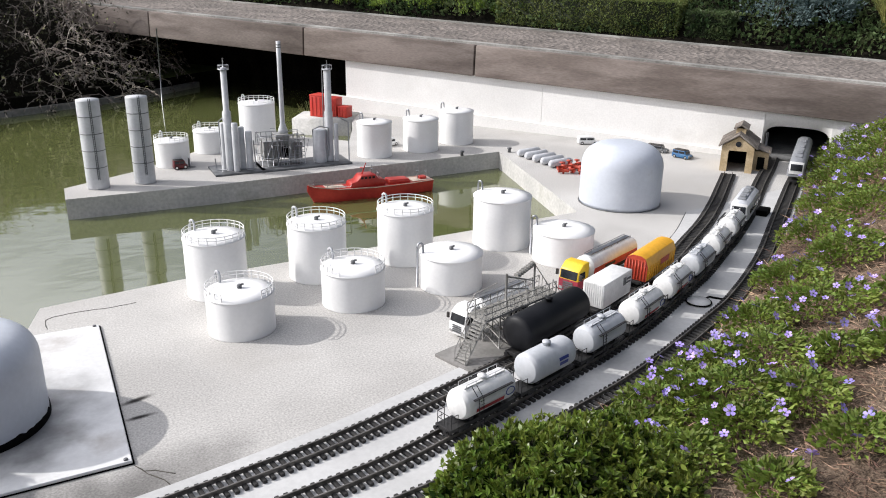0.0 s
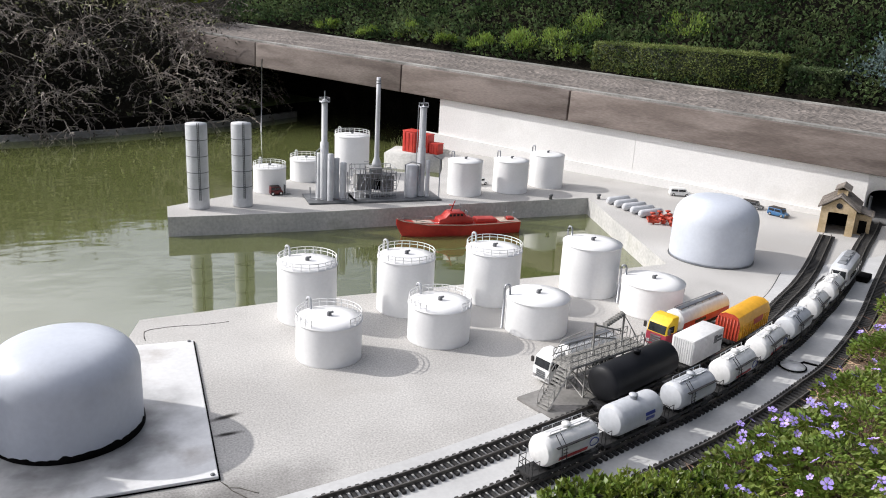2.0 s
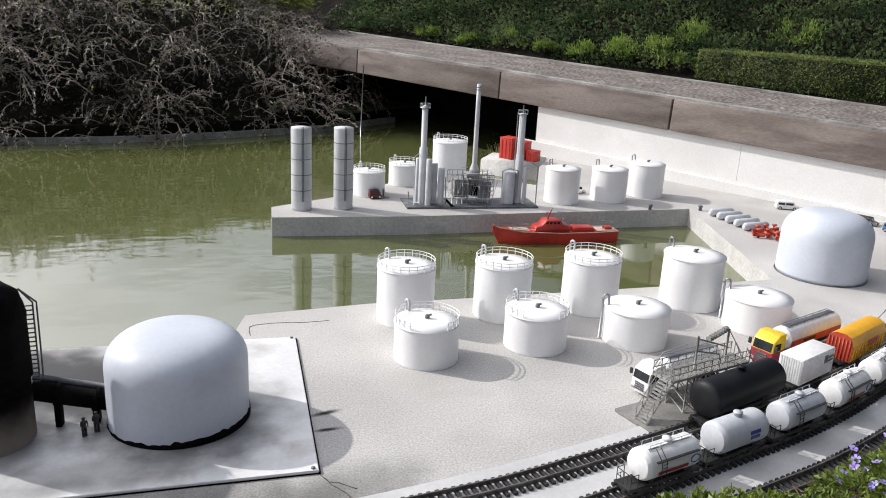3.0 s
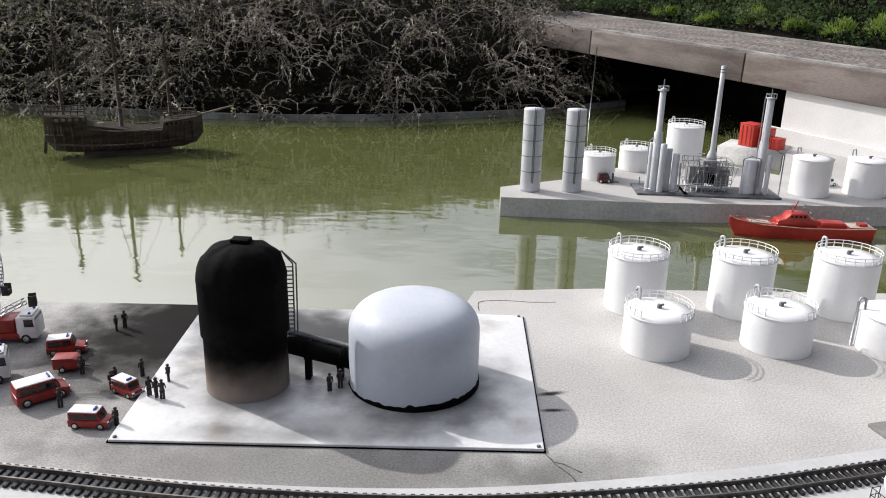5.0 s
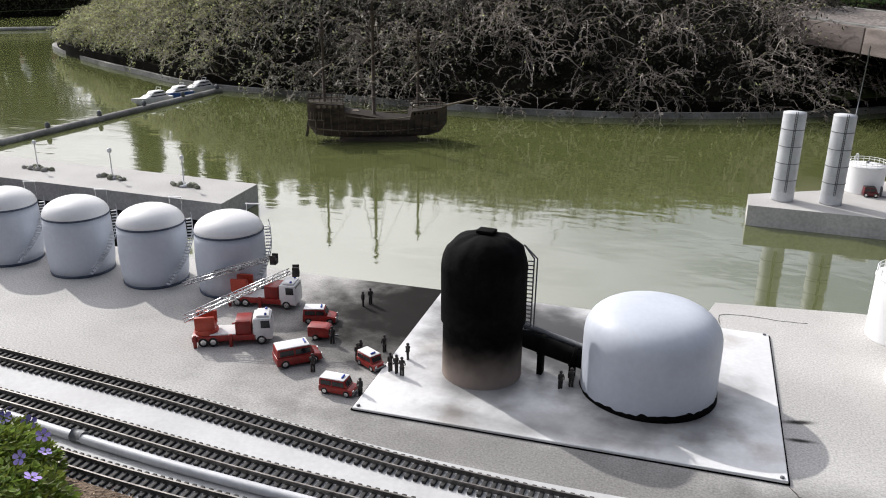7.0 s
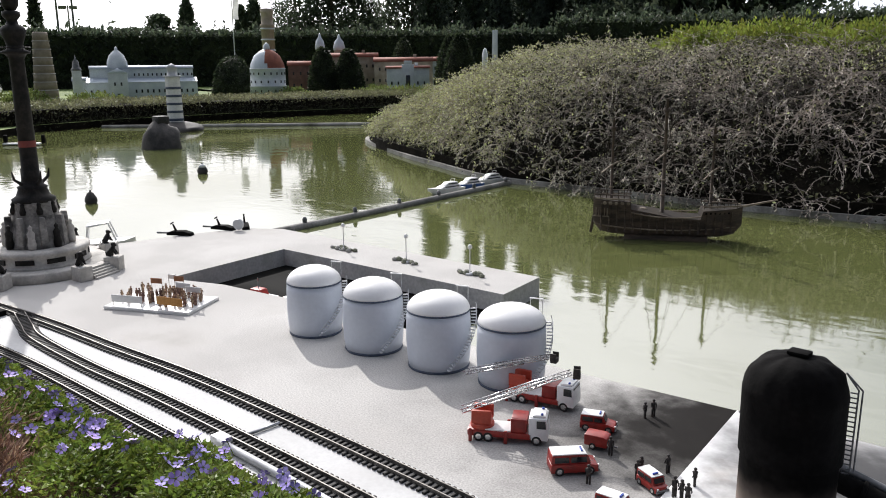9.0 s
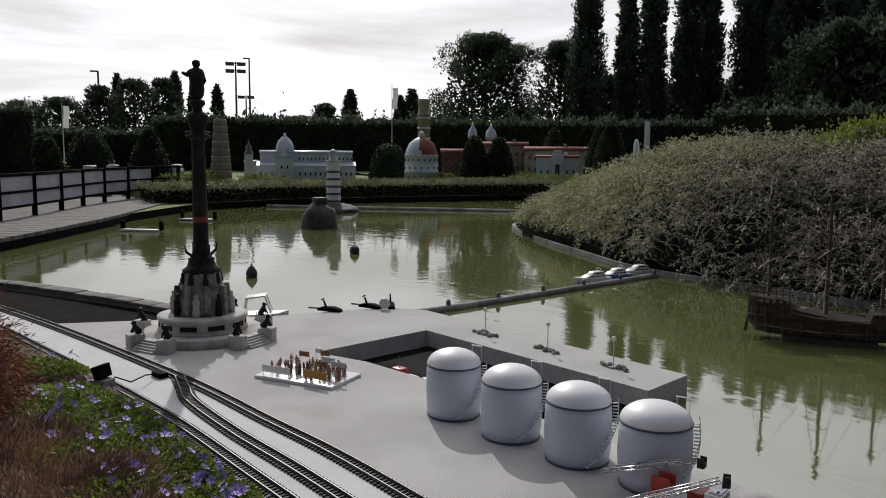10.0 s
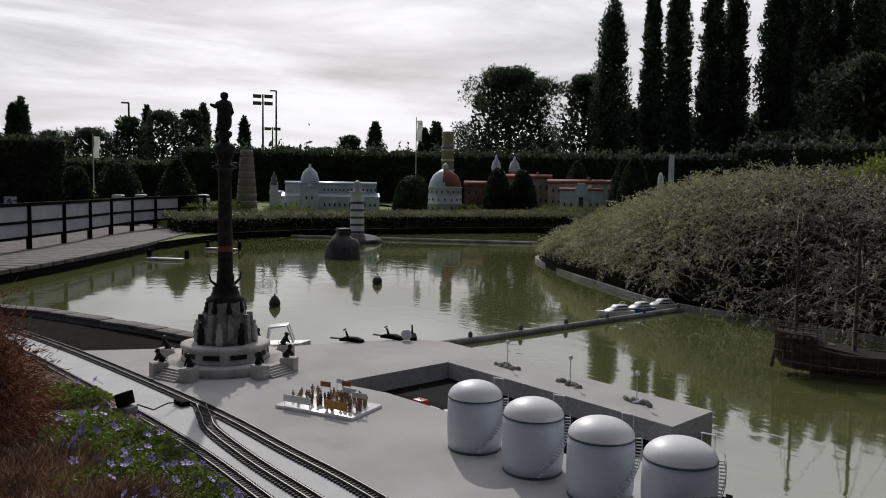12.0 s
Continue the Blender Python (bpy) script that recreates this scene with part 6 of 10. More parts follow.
def tank_wagon(pos, mat, label, stripe=False, bars=False, L=0.272, r=0.047, fittings=True, platform=True):
    t = thing("tank_wagon", pos[0], pos[1], RAIL_TOP - 0.002, pos[2], label, "tank wagon", "goods train wagons")
    chassis(t, L)
    c0 = 0.018 if platform else 0.0
    tl = L - (0.05 if platform else 0.01)
    zc = 0.028 + r
    bm = bmesh.new()
    h = tl / 2
    lathe(bm, [(0, -h), (r * 0.55, -h + 0.003), (r * 0.86, -h + 0.008), (r * 0.985, -h + 0.017), (r, -h + 0.022), (r, h - 0.022), (r * 0.985, h - 0.017), (r * 0.86, h - 0.008), (r * 0.55, h - 0.003), (0, h)], 32, m=Matrix.Translation((c0, 0, zc)) @ pose(0, 0, 0, 0, 90, 0))
    part("tank", bm, mat, t)
    for x in (-tl * 0.3, tl * 0.3):
        bm = bmesh.new()
        box(bm, (c0 + x, 0, 0.031), (0.016, 0.055, 0.016), bevel=0.002)
        part("saddle", bm, M_CHASSIS, t)
    bm = bmesh.new()
    lathe(bm, [(0.012, -0.006), (0.012, 0.008), (0.014, 0.009), (0.014, 0.013), (0, 0.015)], 14, (c0, 0, zc + r))
    part("manhole", bm, mat, t)
    if fittings:
        bm = bmesh.new()
        for s in (-1, 1):
            tube(bm, [(c0 - tl * 0.36, s * 0.016, zc + r + 0.014), (c0 + tl * 0.36, s * 0.016, zc + r + 0.014)], 0.0013, 4)
            for k in range(5):
                x = c0 + tl * (-0.36 + 0.18 * k)
                tube(bm, [(x, s * 0.016, zc + r - 0.004), (x, s * 0.016, zc + r + 0.014)], 0.0012, 4)
        box(bm, (c0, 0, zc + r + 0.002), (tl * 0.74, 0.024, 0.003))
        part("walkway", bm, mat, t)
        for s in (-1, 1):
            bm = bmesh.new()
            xs = (c0 - tl * 0.28, c0 - tl * 0.20)
            for x in xs:
                tube(bm, [(x, s * (r + 0.010), 0.018), (x, s * (r + 0.004), zc + r * 0.5), (x, s * 0.022, zc + r + 0.004)], 0.0015, 4)
            for k in range(7):
                z = 0.028 + k * 0.011
                tube(bm, [(xs[0], s * (r + 0.009), z), (xs[1], s * (r + 0.009), z)], 0.0012, 4)
            box(bm, (c0, s * (r + 0.002), zc + r * 0.55), (tl * 0.72, 0.008, 0.0025))
            part("ladder", bm, M_CHASSIS, t, "black side ladder and rail")
    if platform:
        bm = bmesh.new()
        x = -L / 2 + 0.006
        for s in (-1, 1):
            for dx in (0, 0.026):
                tube(bm, [(x + dx, s * 0.028, 0.022), (x + dx, s * 0.028, 0.065)], 0.0015, 4)
            tube(bm, [(x, s * 0.028, 0.065), (x + 0.026, s * 0.028, 0.065)], 0.0015, 4)
            tube(bm, [(x, s * 0.028, 0.044), (x + 0.026, s * 0.028, 0.044)], 0.0013, 4)
        for z in (0.044, 0.065):
            tube(bm, [(x, -0.028, z), (x, 0.028, z)], 0.0014, 4)
        for y in (-0.014, 0, 0.014):
            tube(bm, [(x, y, 0.022), (x, y, 0.065)], 0.0012, 4)
        part_pieces("railing_bar", bm, M_CHASSIS, t)
    for s in (-1, 1):
        if stripe:
            bm = bmesh.new()
            for k in range(4):
                a0, a1 = radians(-24 + k * 4), radians(-24 + (k + 1) * 4)
                q = [(x, s * (r + 0.0012) * math.cos(a), zc + (r + 0.0012) * math.sin(a)) for x, a in ((c0 - tl * 0.30, a0), (c0 + tl * 0.22, a0), (c0 + tl * 0.22, a1), (c0 - tl * 0.30, a1))]
                bm.faces.new([bm.verts.new(p) for p in q])
            bmesh.ops.solidify(bm, geom=bm.faces[:], thickness=0.0008)
            part("stripe", bm, M_REDSTRIPE, t, "red stripe")
            bm = bmesh.new()
            ring = [(c0 + tl * 0.33 + 0.018 * math.cos(a), 0.012 * math.sin(a)) for a in np.linspace(0, 2 * math.pi, 20, endpoint=False)]
            tube(bm, [(x, s * (r * math.cos(math.asin(z / r)) + 0.001), zc + z) for x, z in ring], 0.0016, 4, closed=True)
            part("emblem", bm, M_BLUELOGO, t, "plain oval emblem")
        if bars:
            bm = bmesh.new()
            for k, (w, z) in enumerate(((0.045, 0.012), (0.04, -0.004))):
                box(bm, (c0 + tl * 0.14, s * (r * math.cos(math.asin(z / r)) + 0.0004), zc + z), (w, 0.002, 0.010), rx=math.degrees(math.asin(z / r)) * s)
            part("lettering", bm, M_BLUELOGO, t, "two unreadable lettering bars")
    return t


REF_B = (0.785, 1.901)
specs = [(M_VWHITE, True, False), (M_TANKGREY, False, True), (M_TANKGREY, False, False), (M_VWHITE, True, False), (M_VWHITE, True, False), (M_TANKGREY, False, False), (M_VWHITE, False, False), (M_VWHITE, False, False)]
for k, (mt, st, br) in enumerate(specs):
    lab = "white tank wagon with a red stripe and oval emblem" if st else ("smooth grey tank wagon with lettering bars" if br else ("grey tank wagon with ladders" if mt is M_TANKGREY else "plain white tank wagon with ladders"))
    tank_wagon(along(TRACK_B, 0.075 + 0.301 * k, REF_B), mt, lab, st, br, fittings=not br, r=0.050 if br else 0.047)
tank_wagon(along(TRACK_A, 0.0, (1.304, 2.297)), M_TANKBLACK, "long black tank wagon at the loading gantry", L=0.40, r=0.062, fittings=False, platform=False)

cw = thing("container_wagon", *along(TRACK_A, 0.0, (1.674, 2.487))[:2], RAIL_TOP - 0.002, along(TRACK_A, 0, (1.674, 2.487))[2], "flat wagon carrying a white ribbed container", "goods wagon", "goods train wagons")
chassis(cw, 0.27)
bm = bmesh.new()
box(bm, (0, 0, 0.102), (0.225, 0.088, 0.098), bevel=0.002)
cont = part("container", bm, M_VWHITE, cw, "white ribbed freight container", at=(0, 0, -0.024))
bm = bmesh.new()
for k in range(24):
    for s in (-1, 1):
        box(bm, (-0.108 + k * 0.0094, s * 0.0445, 0.102), (0.0042, 0.002, 0.088))
for k in range(9):
    box(bm, (-0.1135, -0.036 + k * 0.009, 0.102), (0.002, 0.004, 0.088))
part("rib", bm, M_VWHITE, cont)
bm = bmesh.new()
for s in (-1, 1):
    box(bm, (0.052, s * 0.0462, 0.118), (0.022, 0.0016, 0.03))
    box(bm, (0.085, s * 0.0462, 0.122), (0.034, 0.0016, 0.008))
    box(bm, (0.085, s * 0.0462, 0.108), (0.034, 0.0016, 0.006))
part("lettering", bm, M_DKSTEEL, cont, "dark unreadable lettering bars")

M_YORANGE = surf("wagon_yellow", (0.66, 0.33, 0.02), (0.74, 0.39, 0.03), 0.45, 12, 70, 0.08, 0.1, 0.0008)
yp = along(TRACK_A, 0.0, (2.023, 2.684))
yw = thing("covered_wagon", yp[0], yp[1], RAIL_TOP - 0.002, yp[2], "covered goods wagon with yellow sides and a red end", "goods wagon", "goods train wagons")
chassis(yw, 0.31)
bm = bmesh.new()
sec = [(-0.047, 0.05), (0.047, 0.05), (0.05, 0.115), (0.038, 0.145), (0.018, 0.155), (-0.018, 0.155), (-0.038, 0.145), (-0.05, 0.115)]
a = [bm.verts.new((-0.148, y, z)) for y, z in sec]
b = [bm.verts.new((0.15, y, z)) for y, z in sec]
bm.faces.new(a)
bm.faces.new(list(reversed(b)))
for i in range(8):
    bm.faces.new((a[i], b[i], b[(i + 1) % 8], a[(i + 1) % 8]))
bmesh.ops.recalc_face_normals(bm, faces=bm.faces)
body = part("body", bm, M_YORANGE, yw, at=(0, 0, -0.022))
bm = bmesh.new()
a = [bm.verts.new((-0.152, y * 1.01, z)) for y, z in sec]
b = [bm.verts.new((-0.147, y * 1.01, z)) for y, z in sec]
bm.faces.new(a)
bm.faces.new(list(reversed(b)))
for i in range(8):
    bm.faces.new((a[i], b[i], b[(i + 1) % 8], a[(i + 1) % 8]))
bmesh.ops.recalc_face_normals(bm, faces=bm.faces)
part("end_wall", bm, M_ORANGE, yw, "orange-red end wall", at=(0, 0, -0.022))
bm = bmesh.new()
for k in range(7):
    box(bm, (-0.1535, -0.04 + k * 0.0133, 0.095), (0.004, 0.003, 0.085))
bmesh.ops.translate(bm, vec=(0, 0, -0.022), verts=bm.verts)
part_pieces("end_rib", bm, M_ORANGE, yw)
bm = bmesh.new()
for k in range(13):
    for s in (-1, 1):
        box(bm, (-0.13 + k * 0.0225, s * 0.0497, 0.082), (0.004, 0.003, 0.06))
part_pieces("side_rib", bm, M_YORANGE, body)
bm = bmesh.new()
box(bm, (0.03, -0.0505, 0.10), (0.09, 0.003, 0.024), rx=3)
part("lettering", bm, M_ORANGE, body, "orange lettering bar")

# white locomotive and the coach in the tunnel
M_COACH = surf("coach_grey", (0.20, 0.21, 0.225), (0.28, 0.29, 0.305), 0.45, 12, 70, 0.08, 0.05, 0.0006)
def rail_car(pos, L, W, H, mats, label, name, nose=0.05):
    t = thing(name, pos[0], pos[1], RAIL_TOP - 0.002, pos[2], label, "railway coach")
    chassis(t, L * 0.96)
    bm = bmesh.new()
    sec = [(-W / 2, 0.05), (W / 2, 0.05), (W / 2, H * 0.7), (W * 0.44, H * 0.88), (W * 0.25, H * 0.98), (0, H), (-W * 0.25, H * 0.98), (-W * 0.44, H * 0.88), (-W / 2, H * 0.7)]
    rings = []
    for x, k in ((-L / 2, 0.86), (-L / 2 + nose, 1.0), (L / 2 - nose, 1.0), (L / 2, 0.86)):
        rings.append([bm.verts.new((x, y * k, 0.05 + (z - 0.05) * (k if z > 0.06 else 1))) for y, z in sec])
    n = len(sec)
    for a, b in zip(rings, rings[1:]):
        for i in range(n):
            bm.faces.new((a[i], b[i], b[(i + 1) % n], a[(i + 1) % n]))
    bm.faces.new(rings[0])
    bm.faces.new(list(reversed(rings[-1])))
    bmesh.ops.recalc_face_normals(bm, faces=bm.faces)
    part("body", bm, mats[0], t)
    bm = bmesh.new()
    box(bm, (0, 0, H + 0.002), (L * 0.8, W * 0.4, 0.006), bevel=0.002)
    for x in (-L * 0.25, 0.0, L * 0.22):
        box(bm, (x, 0, H + 0.008), (L * 0.1, W * 0.3, 0.010), bevel=0.003)
    part("roof", bm, mats[1], t, "grey roof equipment")
    for s in (-1, 1):
        for k in range(int(L / 0.07)):
            bm = bmesh.new()
            box(bm, (-L / 2 + 0.06 + k * 0.07, s * (W / 2 + 0.0005), H * 0.6), (0.05, 0.003, H * 0.18), bevel=0.001)
            part("window", bm, M_GLASSD, t)
    bm = bmesh.new()
    box(bm, (-L / 2 - 0.002, 0, 0.05 + (H - 0.05) * 0.52), (0.006, W * 0.80, (H - 0.05) * 0.72), bevel=0.003)
    part("front", bm, mats[2], t, "white cab front")
    bm = bmesh.new()
    box(bm, (-L / 2 - 0.006, 0, H * 0.70), (0.005, W * 0.66, H * 0.26), bevel=0.001)
    part("windscreen", bm, M_GLASSD, t)
    return t


rail_car(along(TRACK_B, 0.095 + 0.301 * 8 + 0.04, REF_B), 0.36, 0.098, 0.145, (M_TANKGREY, M_COACH, M_VWHITE), "white railway engine with a grey roof", "locomotive", 0.03)
rail_car(along(TRACK_C, 0.41, (3.755, 3.60)), 0.8, 0.10, 0.155, (M_COACH, M_COACH, M_VWHITE), "grey passenger coach coming out of the tunnel", "passenger_coach", 0.02)

# engine shed
M_STONE = surf("sandstone_blocks", (0.40, 0.30, 0.17), (0.52, 0.41, 0.26), 0.85, 14, 90, 0.15, 0.4, 0.002)
M_ROOFT = surf("grey_brown_roof", (0.15, 0.13, 0.11), (0.24, 0.21, 0.185), 0.85, 10, 70, 0.2, 0.4, 0.002)
hs = thing("engine_shed", 3.83, 4.16, 0, 44, "sandstone engine shed with a tiled gable roof", "shed")
bm = bmesh.new()
D, Wd, E, R = 0.30, 0.20, 0.165, 0.235
for x in (-D / 2, D / 2):
    for s in (-1, 1):
        box(bm, (x, s * Wd * 0.39, 0.07), (0.018, Wd * 0.22, 0.14))
    pts = [(-Wd / 2, 0.14), (Wd / 2, 0.14), (Wd / 2, E), (0, R), (-Wd / 2, E)]
    f = [bm.verts.new((x - 0.009, y, z)) for y, z in pts]
    g = [bm.verts.new((x + 0.009, y, z)) for y, z in pts]
    bm.faces.new(f)
    bm.faces.new(list(reversed(g)))
    for i in range(5):
        bm.faces.new((f[i], g[i], g[(i + 1) % 5], f[(i + 1) % 5]))
for s in (-1, 1):
    box(bm, (0, s * (Wd / 2 - 0.009), E / 2), (D - 0.018, 0.018, E))
bmesh.ops.recalc_face_normals(bm, faces=bm.faces)
part("wall", bm, M_STONE, hs)
for s in (-1, 1):
    bm = bmesh.new()
    a = math.degrees(math.atan2(R - E, Wd / 2))
    box(bm, (0, s * (Wd / 4 + 0.008), (E + R) / 2 + 0.008), (D + 0.05, Wd / 2 / math.cos(radians(a)) + 0.03, 0.01), rx=-s * a, bevel=0.002)
    rf = part("roof", bm, M_ROOFT, hs, "grey-brown tiled roof slope")
    bm = bmesh.new()
    for k in range(14):
        box(bm, (-D / 2 + k * 0.0235, s * (Wd / 4 + 0.008), (E + R) / 2 + 0.014), (0.003, Wd / 2 / math.cos(radians(a)) + 0.025, 0.003), rx=-s * a)
    part("rib", bm, M_ROOFT, rf)
# added black panel closes the rear and stands in for the interior shade
bm = bmesh.new()
box(bm, (D / 2 - 0.02, 0, 0.07), (0.012, Wd - 0.04, 0.14))
part("dark_back_panel", bm, M_BLACK, hs, "added black panel standing in for the shed's dark interior")
bm = bmesh.new()
box(bm, (0.02, 0, R + 0.012), (D * 0.55, 0.06, 0.045))
part("clerestory", bm, M_STONE, hs)
for s in (-1, 1):
    bm = bmesh.new()
    box(bm, (0.02, s * 0.022, R + 0.045), (D * 0.62, 0.055, 0.007), rx=-s * 30)
    part("roof", bm, M_ROOFT, hs)
bm = bmesh.new()
box(bm, (0.03, -Wd / 2 - 0.045, 0.065), (0.17, 0.09, 0.13))
an = part("annex", bm, M_STONE, hs)
bm = bmesh.new()
box(bm, (0.03, -Wd / 2 - 0.045, 0.14), (0.19, 0.115, 0.008), rx=18)
part("roof", bm, M_ROOFT, an)
bm = bmesh.new()
box(bm, (-0.0565, -Wd / 2 - 0.045, 0.05), (0.004, 0.045, 0.085))
part("door", bm, M_BLACK, an, "dark doorway")
bm = bmesh.new()
tube(bm, [(0.09, -Wd / 2 - 0.06, 0.14), (0.09, -Wd / 2 - 0.06, 0.23)], 0.008, 8)
part("chimney", bm, M_DKSTEEL, an)
bm = bmesh.new()
lathe(bm, [(0, -0.002), (0.018, -0.002), (0.018, 0.002), (0, 0.003)], 16, m=Matrix.Translation((-D / 2 - 0.011, 0, 0.185)) @ pose(0, 0, 0, 0, -90, 0))
part("window", bm, M_GLASSD, hs, "round gable window")

# loading gantry
gt = thing("loading_gantry", 1.215, 2.40, 0, 21, "grey steel loading gantry with stairs over a lorry", "gantry")
bm = bmesh.new()
box(bm, (-0.02, -0.02, 0.006), (0.56, 0.20, 0.012), bevel=0.002)
part("base_plate", bm, surf("gantry_base_grey", (0.17, 0.165, 0.155), (0.24, 0.23, 0.22), 0.75, 10, 70, 0.12, 0.2, 0.001), gt)
M_GANTRY = surf("gantry_grey", (0.24, 0.235, 0.22), (0.34, 0.33, 0.31), 0.55, 18, 80, 0.1, 0.1, 0.001)
for x in (-0.085, 0.055):
    bm = bmesh.new()
    for dx in (-0.025, 0.025):
        for dy in (-0.045, 0.035):
            tube(bm, [(x + dx, dy, 0.012), (x + dx, dy, 0.135)], 0.0035, 4)
    for k in range(3):
        z0, z1 = 0.012 + k * 0.04, 0.052 + k * 0.04
        for dy in (-0.045, 0.035):
            tube(bm, [(x - 0.025, dy, z0), (x + 0.025, dy, z1)], 0.0024, 4)
            tube(bm, [(x + 0.025, dy, z0), (x - 0.025, dy, z1)], 0.0024, 4)
        for dx in (-0.025, 0.025):
            tube(bm, [(x + dx, -0.045, z0), (x + dx, 0.035, z1)], 0.0024, 4)
    part_pieces("tower_bar", bm, M_GANTRY, gt)
bm = bmesh.new()
box(bm, (0.0, -0.005, 0.138), (0.38, 0.085, 0.008))
gdeck = part("deck", bm, M_GANTRY, gt)
bm = bmesh.new()
box(bm, (0, -0.005, 0.1435), (0.004, 0.08, 0.003))
SLAT_ME = finish(bm, "slat", M_GANTRY)
for k in range(32):
    part("slat", SLAT_ME, None, gdeck, at=(-0.185 + k * 0.012, 0, 0))
bm = bmesh.new()
for y in (-0.045, 0.035):
    for z in (0.162, 0.185):
        tube(bm, [(-0.19, y, z), (0.19, y, z)], 0.002, 4)
    for k in range(11):
        x = -0.19 + k * 0.038
        tube(bm, [(x, y, 0.14), (x, y, 0.185)], 0.0019, 4)
        if k < 10:
            tube(bm, [(x, y, 0.14), (x + 0.038, y, 0.185)], 0.0012, 4)
part("railing", bm, M_GANTRY, gt)


def stairs_part(x0, z0, x1, z1, y, w, parent):
    bm = bmesh.new()
    n = 13
    for s in (-1, 1):
        tube(bm, [(x0, y + s * w / 2, z0), (x1, y + s * w / 2, z1)], 0.0035, 4)
        tube(bm, [(x0, y + s * w / 2, z0 + 0.045), (x1, y + s * w / 2, z1 + 0.045)], 0.0018, 4)
        for k in range(5):
            q = k / 4
            xx, zz = x0 + (x1 - x0) * q, z0 + (z1 - z0) * q
            tube(bm, [(xx, y + s * w / 2, zz), (xx, y + s * w / 2, zz + 0.045)], 0.0016, 4)
    for k in range(n):
        q = (k + 0.5) / n
        box(bm, (x0 + (x1 - x0) * q, y, z0 + (z1 - z0) * q), (0.010, w, 0.003))
    part("stairs", bm, M_GANTRY, parent, "open grey steel stair")


stairs_part(-0.285, 0.012, -0.19, 0.142, -0.028, 0.05, gt)
stairs_part(0.285, 0.012, 0.19, 0.142, -0.005, 0.05, gt)
bm = bmesh.new()
for x in (-0.045, 0.105):
    tube(bm, [(x, -0.01, 0.14), (x, -0.01, 0.265)], 0.0042, 5)
tube(bm, [(-0.045, -0.01, 0.255), (0.105, -0.01, 0.20)], 0.003, 5)
tube(bm, [(-0.045, -0.01, 0.21), (0.03, -0.045, 0.20), (0.03, -0.045, 0.15)], 0.003, 5)
tube(bm, [(0.105, -0.01, 0.262), (0.19, -0.01, 0.16)], 0.0018, 4)
tube(bm, [(-0.20, 0.03, 0.16), (-0.16, 0.03, 0.21), (-0.045, 0.03, 0.22)], 0.0024, 4)
part("frame", bm, M_GANTRY, gt)
bm = bmesh.new()
pts = [(0.105, 0.0, 0.262), (0.06, 0.0, 0.245), (0.02, 0.0, 0.238)]
tube(bm, pts, 0.008, 7)
for k in range(8):
    q = k / 7
    lathe(bm, [(0.008, -0.002), (0.0115, -0.002), (0.0115, 0.002), (0.008, 0.002)], 8, m=Matrix.Translation(Vector(pts[0]).lerp(Vector(pts[2]), q)) @ pose(0, 0, 0, 0, 75, 0))
part("loading_arm", bm, M_GANTRY, gt, "ribbed loading arm")


